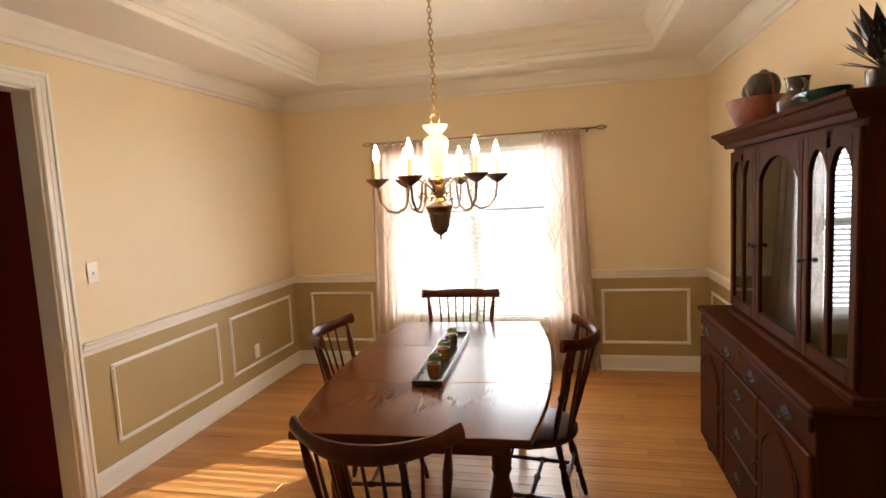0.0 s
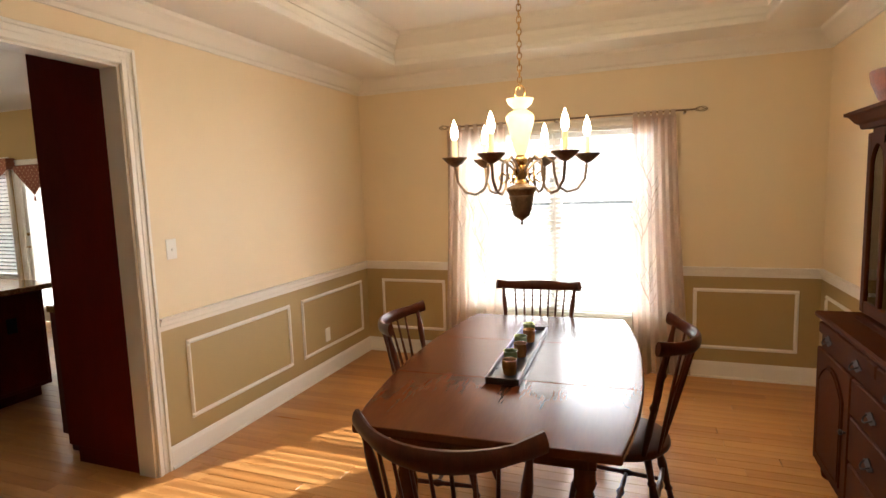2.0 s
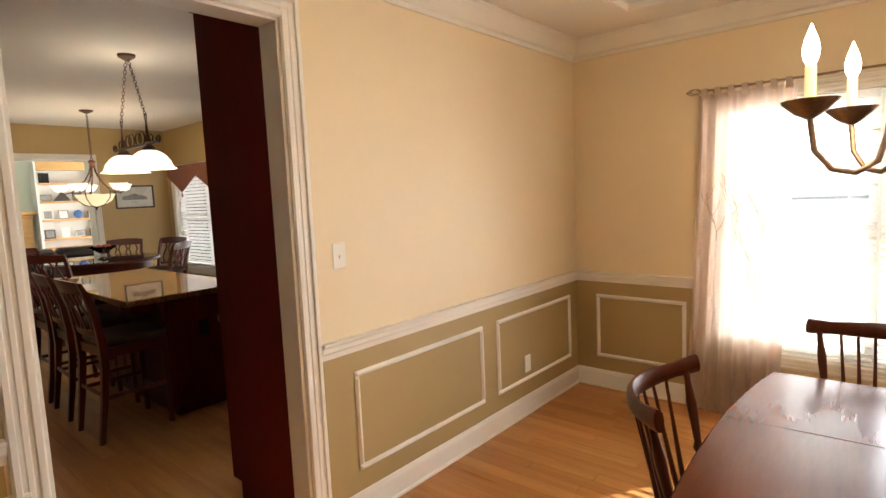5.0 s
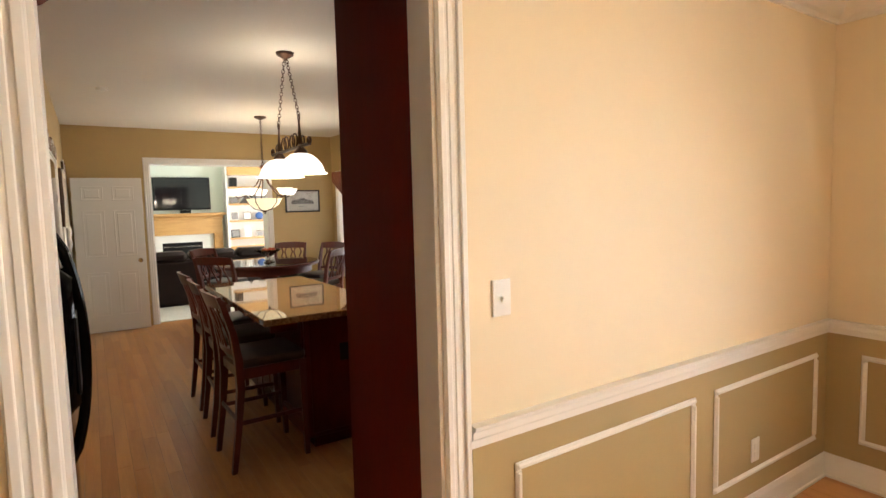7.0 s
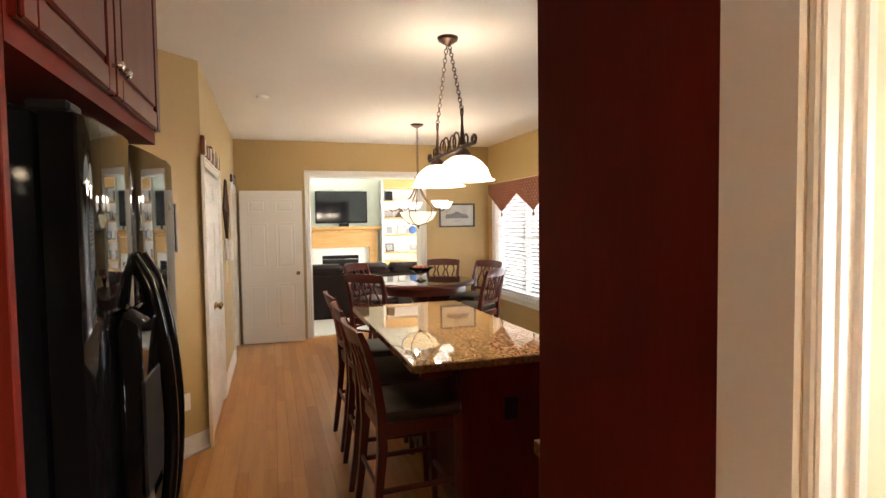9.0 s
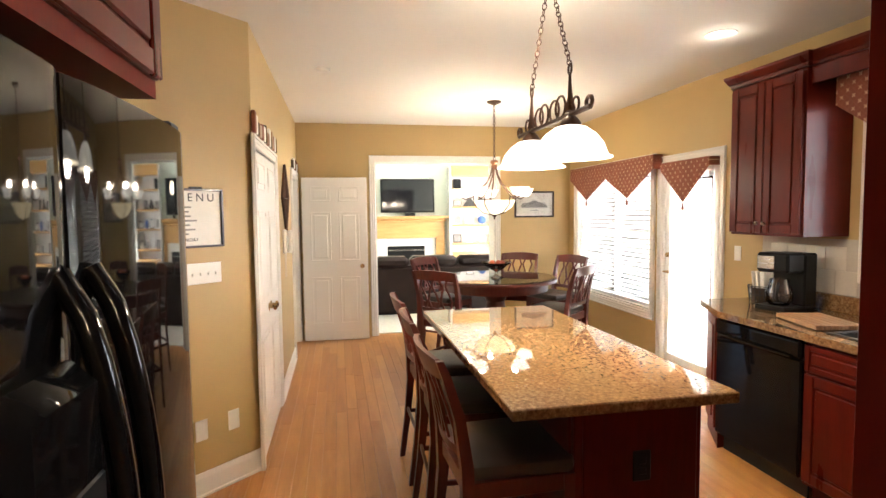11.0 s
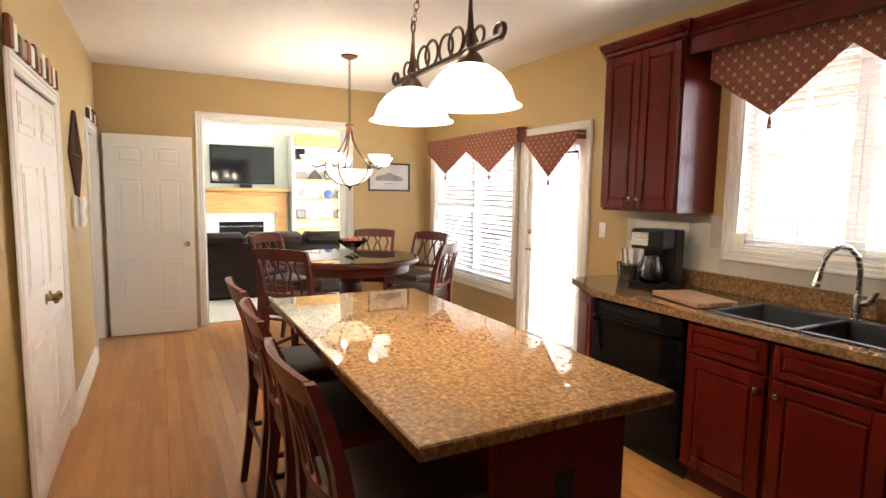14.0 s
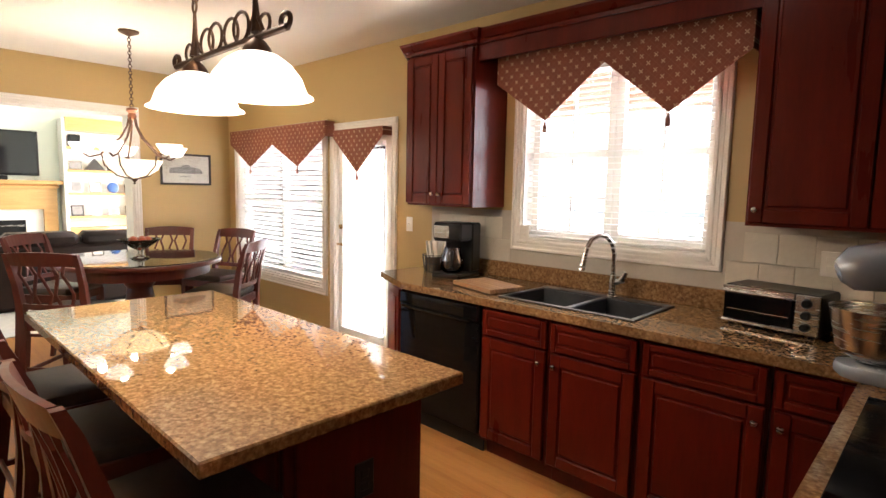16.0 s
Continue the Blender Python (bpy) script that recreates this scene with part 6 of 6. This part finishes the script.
# ---------------- refrigerator and what is round it ----------------
FRY = 0.985
fr = thing("refrigerator", "glossy black side-by-side refrigerator with bowed handles", "refrigerator")
FX0, FX1 = -4.15, -3.14
# body widened past the doors; its black stands in for the shaded gap
part("cabinet", box(B(), FX0, 0.20, 0.02, -2.99, FRY - 0.005, 1.76, 0.006), BLACKG, fr)
xm = FX1 - 0.40
for x0, x1 in ((FX0, xm - 0.004), (xm + 0.004, FX1)):
    bm = B()
    n = 14
    prof = [(x0 + (x1 - x0) * k / n, FRY + 0.055 + 0.018 * math.sin(math.pi * k / n) ** 0.5) for k in range(n + 1)]
    prism(bm, [(x0, FRY)] + prof + [(x1, FRY)], 0.07, 1.76)
    d = part("door", bm, BLACKG, fr, smooth=True)
    hx = xm - 0.05 if x0 < xm - 0.1 else xm + 0.05
    part("handle", tube(B(), [(hx, FRY + 0.062 + 0.075 * math.sin(math.pi * k / 14) ** 0.6, 0.66 + 0.82 * k / 14) for k in range(15)], 0.017, 10), BLACKG, d, smooth=True)
    part("hinge_cap", box(B(), (x0 if x0 < xm - 0.1 else x1 - 0.07), FRY - 0.02, 1.761, (x0 + 0.07 if x0 < xm - 0.1 else x1), FRY + 0.05, 1.783, 0.006), BLACKP, fr)
    if x0 > xm:
        part("dispenser", box(B(), xm + 0.05, FRY + 0.05, 0.90, xm + 0.27, FRY + 0.118, 1.37, 0.035), BLACKG, d, "bulging glossy black ice and water dispenser", True)
        part("dispenser_tray", box(B(), xm + 0.075, FRY + 0.112, 0.96, xm + 0.245, FRY + 0.121, 1.22, 0.006), BLACKP, d)
    else:
        part("badge", shift(rod(B(), (0, 0, 0), (0, 0.004, 0), 0.017, n=16), Matrix.Translation((x0 + 0.16, FRY + 0.068, 1.62))), STEEL, d, "round silver badge")
part("grille", box(B(), FX0, FRY - 0.004, 0.02, FX1, FRY + 0.02, 0.068, 0.003), BLACKP, fr)
fp = thing("fridge_panel", "tall dark cherry panel beside the refrigerator", "cabinet panel")
part("panel", box(B(), -2.985, 0.20, 0, -2.962, 1.0, 2.45, 0.002), PANELW, fp)
uf = thing("wall_cabinet", "cherry cabinet with two doors above the refrigerator", "cabinet", None, "kitchen wall cabinets")
part("body", box(B(), -4.10, 0.20, 1.835, -2.987, 1.0, 2.42), PANELW, uf)
for k, (x0, x1) in enumerate(((-4.085, -3.535), (-3.525, -3.0))):
    d = raised(uf, "door", x0, x1, 1.875, 2.405, 1.0, s=1)
    knob(d, x1 - 0.03 if k == 0 else x0 + 0.03, 1.022, 1.94, (0, 1, 0))
part("crown", crown_run([(-4.10, 0.2), (-4.10, 1.02), (-2.987, 1.02)][::-1], 2.42), PANELW, uf)

# ---------------- menu wall ----------------
MW = Matrix.Translation((-6.09, 0.925, 0)) @ Matrix.Rotation(math.atan2(-0.735, 0.72), 4, "Z")   # x runs along the wall, its face looks to +y


def on_menu(s, z):
    return MW @ pose(s, 0, z) @ pose(0, 0, 0, 0, 0, 180)


mb = thing("menu_board", "black framed menu board with a white sheet", "picture frame", on_menu(0.375, 1.545))
bm = B()
for x0, x1, z0, z1 in ((-0.16, 0.16, 0.148, 0.16), (-0.16, 0.16, -0.16, -0.148), (-0.16, -0.148, -0.148, 0.148), (0.148, 0.16, -0.148, 0.148)):
    box(bm, x0, -0.02, z0, x1, 0, z1, 0.002)
part("frame", bm, DARKW, mb)
part("clip", box(B(), -0.035, -0.024, 0.155, 0.035, -0.004, 0.17, 0.003), BLACKM, mb)
part("sheet", box(B(), -0.148, -0.006, -0.148, 0.148, -0.002, 0.148), PAPER, mb, "white menu sheet")


def lettering(text, size, m, material, parent):
    cu = bpy.data.curves.new("text", "FONT")
    cu.body, cu.size, cu.align_x, cu.extrude = text, size, "CENTER", 0.0006
    tmp = bpy.data.objects.new("text", cu)
    me = bpy.data.meshes.new_from_object(tmp)
    bpy.data.objects.remove(tmp)
    me.materials.append(material)
    o = new("lettering", me)
    o.parent = parent
    o.matrix_basis = m
    return o


lettering("M E N U", 0.062, pose(0, -0.0075, 0.092, 90), INK, mb)
lettering("SATURDAY", 0.026, pose(-0.055, -0.0075, -0.125, 90), INK, mb)
for k, w in enumerate((0.10, 0.085, 0.095, 0.13, 0.09, 0.12, 0.08)):
    part("text_line", box(B(), -0.125, -0.0078, 0.055 - k * 0.024, -0.125 + w, -0.0065, 0.064 - k * 0.024), GREYINK, mb)
plate(on_menu(0.338, 1.242), gang=4, label="white four-gang switch plate below the menu board")
plate(on_menu(0.388, 0.37), outlet=True, label="white outlet plate low on the angled wall")
plate(on_menu(0.187, 0.37), label="white plate low on the angled wall")


# ---------------- doors ----------------
def six_panel(name, label, w, h, m, knob_x, both=True, rows=((0.21, 0.79), (0.99, 1.59), (1.72, 1.90)), cols=2):
    d = thing(name, label, "door", m)
    part("leaf", box(B(), 0, -0.018, 0.006, w, 0.018, h, 0.002), WHITE, d)
    st = 0.10 if cols == 2 else 0.08
    cw = (w - st * (cols + 1)) / cols
    for z0, z1 in rows:
        for k in range(cols):
            a = st + k * (cw + st)
            bm = B()
            for s in ((-1, 1) if both else (-1,)):
                for x0, x1, c0, c1 in ((a, a + cw, z0, z0 + 0.014), (a, a + cw, z1 - 0.014, z1), (a, a + 0.014, z0 + 0.014, z1 - 0.014), (a + cw - 0.014, a + cw, z0 + 0.014, z1 - 0.014)):
                    box(bm, x0, s * 0.0175, c0, x1, s * 0.023, c1, 0.002)
                box(bm, a + 0.04, s * 0.0175, z0 + 0.04, a + cw - 0.04, s * 0.025, z1 - 0.04, 0.006)
            part("molded_panel", bm, WHITE, d)
    for s in (-1, 1):
        part("door_knob", turned(B(), (knob_x, s * 0.018, 0.92), (knob_x, s * 0.075, 0.92), ((0, 0.028), (0.1, 0.028), (0.15, 0.011), (0.5, 0.011), (0.65, 0.026), (0.9, 0.024), (1, 0.01)), 14), BRASS, d, "brass knob", True)
    for z in (0.25, 1.05, 1.8):
        part("hinge", box(B(), (0.0 if knob_x > w / 2 else w) - 0.004, -0.024, z - 0.045, (0.0 if knob_x > w / 2 else w) + 0.004, -0.012, z + 0.045), BRASS, d)
    return d


six_panel("interior_door", "white six-panel interior door standing open against the wall", 0.785, 2.01, pose(-9.50, 0.985, 0, 0, 0, 87.5), 0.715)
pw = (PANTRY[1] - PANTRY[0] - 0.03) / 2
for k in (0, 1):
    six_panel("pantry_door", "white panelled pantry double door, closed", pw - 0.002, 1.98, pose(PANTRY[0] + 0.014 + k * pw, YP - 0.014, 0), (pw - 0.05) if k == 0 else 0.05, cols=1)

# signs over the two doorways, wall decoration, telephone
sg = thing("word_blocks", "row of small brown and cream wooden word blocks", "decoration", pose(0, 0, 0))
rnd = random.Random(8)
x = PANTRY[1] + 0.05
k = 0
while x > PANTRY[0] - 0.03:
    w, h = rnd.uniform(0.05, 0.10), rnd.uniform(0.07, 0.13)
    part("block", box(B(), x - w, YP + 0.002, 2.051, x, YP + 0.026, 2.051 + h, 0.004), (WICKER, PAPER, CERAM, BOARD)[k % 4], sg)
    x -= w + 0.012
    k += 1
s2 = thing("word_blocks", "row of small wooden word blocks over the hall doorway", "decoration")
for k in range(6):
    part("block", box(B(), -9.511 + 0.12 * k, YP + 0.002, 2.071, -9.511 + 0.12 * k + 0.10, YP + 0.026, 2.071 + (0.09 if k % 2 else 0.12), 0.004), (WICKER, PAPER, CERAM)[k % 3], s2)
dm = thing("wall_ornament", "dark iron diamond-shaped wall ornament", "wall decoration", pose(-7.93, YP, 1.715))
for r, w in ((1.0, 0.014), (0.62, 0.010), (0.3, 0.008)):
    part("diamond", tube(B(), [(0.28 * r, 0.014, 0), (0, 0.014, 0.30 * r), (-0.28 * r, 0.014, 0), (0, 0.014, -0.30 * r)], w, 5, closed=True), IRON, dm)
part("bar", tube(B(), [(0, 0.014, -0.3), (0, 0.014, 0.3)], 0.006, 5), IRON, dm)
part("bar", tube(B(), [(-0.28, 0.014, 0), (0.28, 0.014, 0)], 0.006, 5), IRON, dm)
ph = thing("wall_phone", "white corded wall telephone", "telephone", pose(-7.75, YP, 1.32))
part("base", box(B(), -0.05, 0, -0.11, 0.05, 0.035, 0.11, 0.012), PLATE, ph)
part("handset", tube(B(), [(0, 0.05, -0.10), (0, 0.062, -0.06), (0, 0.055, 0), (0, 0.062, 0.06), (0, 0.05, 0.10)], [0.024, 0.024, 0.017, 0.024, 0.024], 10), PLATE, ph, smooth=True)
part("cord", tube(B(), [(0.008 * math.cos(q * 1.2), 0.02 + 0.008 * math.sin(q * 1.2), -0.11 - 0.006 * q) for q in range(36)], 0.0025, 5), PLATE, ph, smooth=True)
sn = thing("ceiling_sensor", "small white round ceiling sensor", "smoke detector", pose(-7.054, 1.33, ZK))
part("cap", lathe(B(), ((0.02, -0.03), (0.05, -0.022), (0.055, 0)), n=18), PLATE, sn, smooth=True)

# picture on the far wall
pc = thing("framed_picture", "black framed pen drawing of a long building", "picture", pose(XF, 3.995, 1.668, 0, 0, 90))
bm = B()
for x0, x1, z0, z1 in ((-0.277, 0.277, 0.152, 0.174), (-0.277, 0.277, -0.174, -0.152), (-0.277, -0.255, -0.152, 0.152), (0.255, 0.277, -0.152, 0.152)):
    box(bm, x0, -0.022, z0, x1, 0, z1, 0.003)
part("frame", bm, DARKW, pc)
part("mat_board", box(B(), -0.255, -0.006, -0.152, 0.255, -0.002, 0.152), PAPER, pc, "pale mat and drawing")
bm = B()
slabs = [(-0.18, -0.02), (-0.17, 0.012), (-0.05, 0.03), (-0.03, 0.05), (0.03, 0.05), (0.05, 0.03), (0.15, 0.012), (0.18, -0.02), (0.18, -0.045), (-0.18, -0.045)]
ring_skin(bm, [[(x, -0.0065, z) for x, z in slabs], [(x, -0.0085, z) for x, z in slabs]])
part("drawing", bm, GREYINK, pc, "grey drawn building")
part("caption_line", box(B(), -0.06, -0.008, -0.085, 0.06, -0.0065, -0.078), GREYINK, pc)
part("cover_glass", box(B(), -0.255, -0.014, -0.152, 0.255, -0.011, 0.152), GLASS, pc)

# ---------------- family room ----------------
SFX = -10.95
sf = thing("sofa", "dark brown leather sofa seen from behind", "sofa")
part("back", box(B(), SFX - 0.28, 1.69, 0.004, SFX, 4.05, 0.76, 0.05), SOFA, sf)
for k in range(3):
    part("back_cushion", box(B(), SFX - 0.34, 1.73 + k * 0.77, 0.72, SFX + 0.01, 1.73 + k * 0.77 + 0.75, 0.90, 0.06), SOFA, sf, smooth=True)
part("seat", box(B(), SFX - 0.98, 1.79, 0.10, SFX - 0.28, 3.95, 0.45, 0.05), SOFA, sf)
for y in (1.56, 3.95):
    part("arm", box(B(), SFX - 0.98, y, 0.004, SFX, y + 0.23, 0.62, 0.06), SOFA, sf)
tv = thing("television", "black flat wall television with a glossy screen", "television", pose(FX + 0.04, 2.79, 1.92, 0, 0, 90))
part("bezel", box(B(), -0.54, -0.03, -0.335, 0.54, 0.02, 0.335, 0.006), BLACKP, tv)
part("screen", box(B(), -0.515, -0.034, -0.30, 0.515, -0.0305, 0.315), SCREEN, tv)
sb = solid("cable_box", box(B(), FX + 0.03, 2.73, 1.517, FX + 0.14, 2.93, 1.58, 0.006), BLACKP, "small black box on the mantel", "media box")
mt = thing("fireplace_mantel", "honey pine fireplace mantel with a white surround", "fireplace", pose(FX, 2.75, 0) @ Matrix.Diagonal((1, 1, 1.0134, 1)))
part("shelf", box(B(), 0, -0.85, 1.44, 0.24, 0.85, 1.495, 0.008), PINE, mt)
part("frieze", box(B(), 0, -0.78, 1.06, 0.14, 0.78, 1.44, 0.004), PINE, mt)
part("bed_molding", box(B(), 0, -0.81, 1.37, 0.19, 0.81, 1.44, 0.03), PINE, mt)
for s in (-1, 1):
    part("pilaster", box(B(), 0, s * 0.78 - (0.18 if s > 0 else 0), 0.004, 0.13, s * 0.78 + (0.18 if s < 0 else 0), 1.06, 0.004), PINE, mt)
bm = B()
box(bm, 0.002, -0.60, 0.90, 0.06, 0.60, 1.06)
box(bm, 0.002, -0.60, 0.004, 0.06, -0.38, 0.90)
box(bm, 0.002, 0.38, 0.004, 0.06, 0.60, 0.90)
part("surround", bm, WHITE, mt, "white fireplace surround")
part("firebox", box(B(), 0.004, -0.38, 0.02, 0.03, 0.38, 0.90), BLACKP, mt)
part("fire_screen_frame", box(B(), 0.03, -0.37, 0.80, 0.045, 0.37, 0.83), STEEL, mt)
bs = thing("bookcase", "built-in honey pine bookcase with photographs", "bookcase", pose(FX, 4.18, 0))
for s in (-1, 1):
    part("side", box(B(), 0, s * 0.56 - 0.02, 0.004, 0.30, s * 0.56 + 0.02, 2.48, 0.002), WHITE, bs)
part("back_panel", box(B(), 0.002, -0.54, 0.004, 0.012, 0.54, 2.48), WHITE, bs)
part("header", box(B(), 0, -0.54, 2.30, 0.31, 0.54, 2.50, 0.004), PINE, bs)
for z in (0.93, 1.30, 1.66, 2.02):
    part("shelf", box(B(), 0.013, -0.54, z, 0.30, 0.54, z + 0.035, 0.003), PINE, bs)
part("cupboard", box(B(), 0.013, -0.54, 0.004, 0.30, 0.54, 0.78, 0.004), PINE, bs)
rnd = random.Random(12)
for r, z in enumerate((0.966, 1.336, 1.696, 2.056)):
    for k in range(4):
        y = 4.18 - 0.40 + 0.26 * k
        h, w = rnd.uniform(0.13, 0.22), rnd.uniform(0.13, 0.2)
        if r == 3:
            if k == 0:
                solid("speaker", box(B(), FX + 0.08, y - 0.07, z, FX + 0.24, y + 0.07, z + 0.19, 0.008), BLACKP, "small black speaker on a shelf", "speaker")
            continue
        if r == 2 and k == 1:
            bm = B()
            for q, (hw, hh) in enumerate(((0.15, 0.19),)):
                ring_skin(bm, [[(FX + xx, y - hw, z), (FX + xx, y + hw, z), (FX + xx, y, z + hh)] for xx in (0.14, 0.22)])
            solid("flag_case", bm, DARKW, "triangular dark wooden flag case", "display case")
        elif r == 1 and k == 2:
            solid("plate", turned(B(), (FX + 0.15, y, z + 0.085), (FX + 0.17, y, z + 0.088), ((0, 0.085), (0.4, 0.085), (1, 0.05)), 20), BLUE, "blue plate on a stand", "plate", smooth=True)
        else:
            pf = thing("photo_frame", "small standing photograph frame", "photo frame", pose(FX + 0.18, y, z, 0, 0, 90) @ pose(0, 0, 0, -10), "photographs on the bookcase")
            part("frame", box(B(), -w / 2, -0.008, 0, w / 2, 0.008, h, 0.003), (DARKW, WHITE, STEEL, BLACKP)[(r + k) % 4], pf)
            part("photo", box(B(), -w / 2 + 0.02, -0.0095, 0.02, w / 2 - 0.02, -0.0075, h - 0.02), (GREYINK, PAPER)[(r * 2 + k) % 2], pf)

# ---------------- floor boards ----------------
def boards():
    rnd = random.Random(5)
    wdt = 0.083
    near, rest = [], []
    rows = int((YB - YS) / wdt) + 1
    for r in range(rows):
        y = YS + r * wdt
        x = XF - 0.1 - rnd.random() * 1.2
        while x < XR:
            L = rnd.choice((0.7, 0.95, 1.25, 1.6))
            a, b = max(x, XF - 0.1), min(x + L, XR)
            if b - a > 0.05:
                (near if (-2.6 < a and 1.1 < y and len(near) < 290) else rest).append((a, b, y))
            x += L
    shapes = {}
    for a, b, y in near:
        key = round(b - a, 2)
        if key not in shapes:
            bm = B()
            box(bm, -key / 2 + 0.0007, -wdt / 2 + 0.0007, -0.012, key / 2 - 0.0007, wdt / 2 - 0.0007, 0.0, 0.0015)
            shapes[key] = mesh_of("plank", bm, OAK)
        o = new("plank", shapes[key])
        o.parent = floor
        o.location = ((a + b) / 2, y + wdt / 2, 0)
    V, F = [], []
    for a, b, y in rest:
        i = len(V)
        g = 0.0008
        x0, x1, y0, y1 = a + g, b - g, y + g, y + wdt - g
        V += [(x0, y0, -0.012), (x1, y0, -0.012), (x1, y1, -0.012), (x0, y1, -0.012), (x0, y0, 0), (x1, y0, 0), (x1, y1, 0), (x0, y1, 0)]
        F += [(i + 4, i + 5, i + 6, i + 7), (i, i + 1, i + 5, i + 4), (i + 1, i + 2, i + 6, i + 5), (i + 2, i + 3, i + 7, i + 6), (i + 3, i, i + 4, i + 7)]
    me = bpy.data.meshes.new("planks")
    me.from_pydata(V, [], F)
    me.materials.append(OAK)
    o = new("planks", me)
    o.parent = floor
    tagged(o, kind="stuff")


boards()
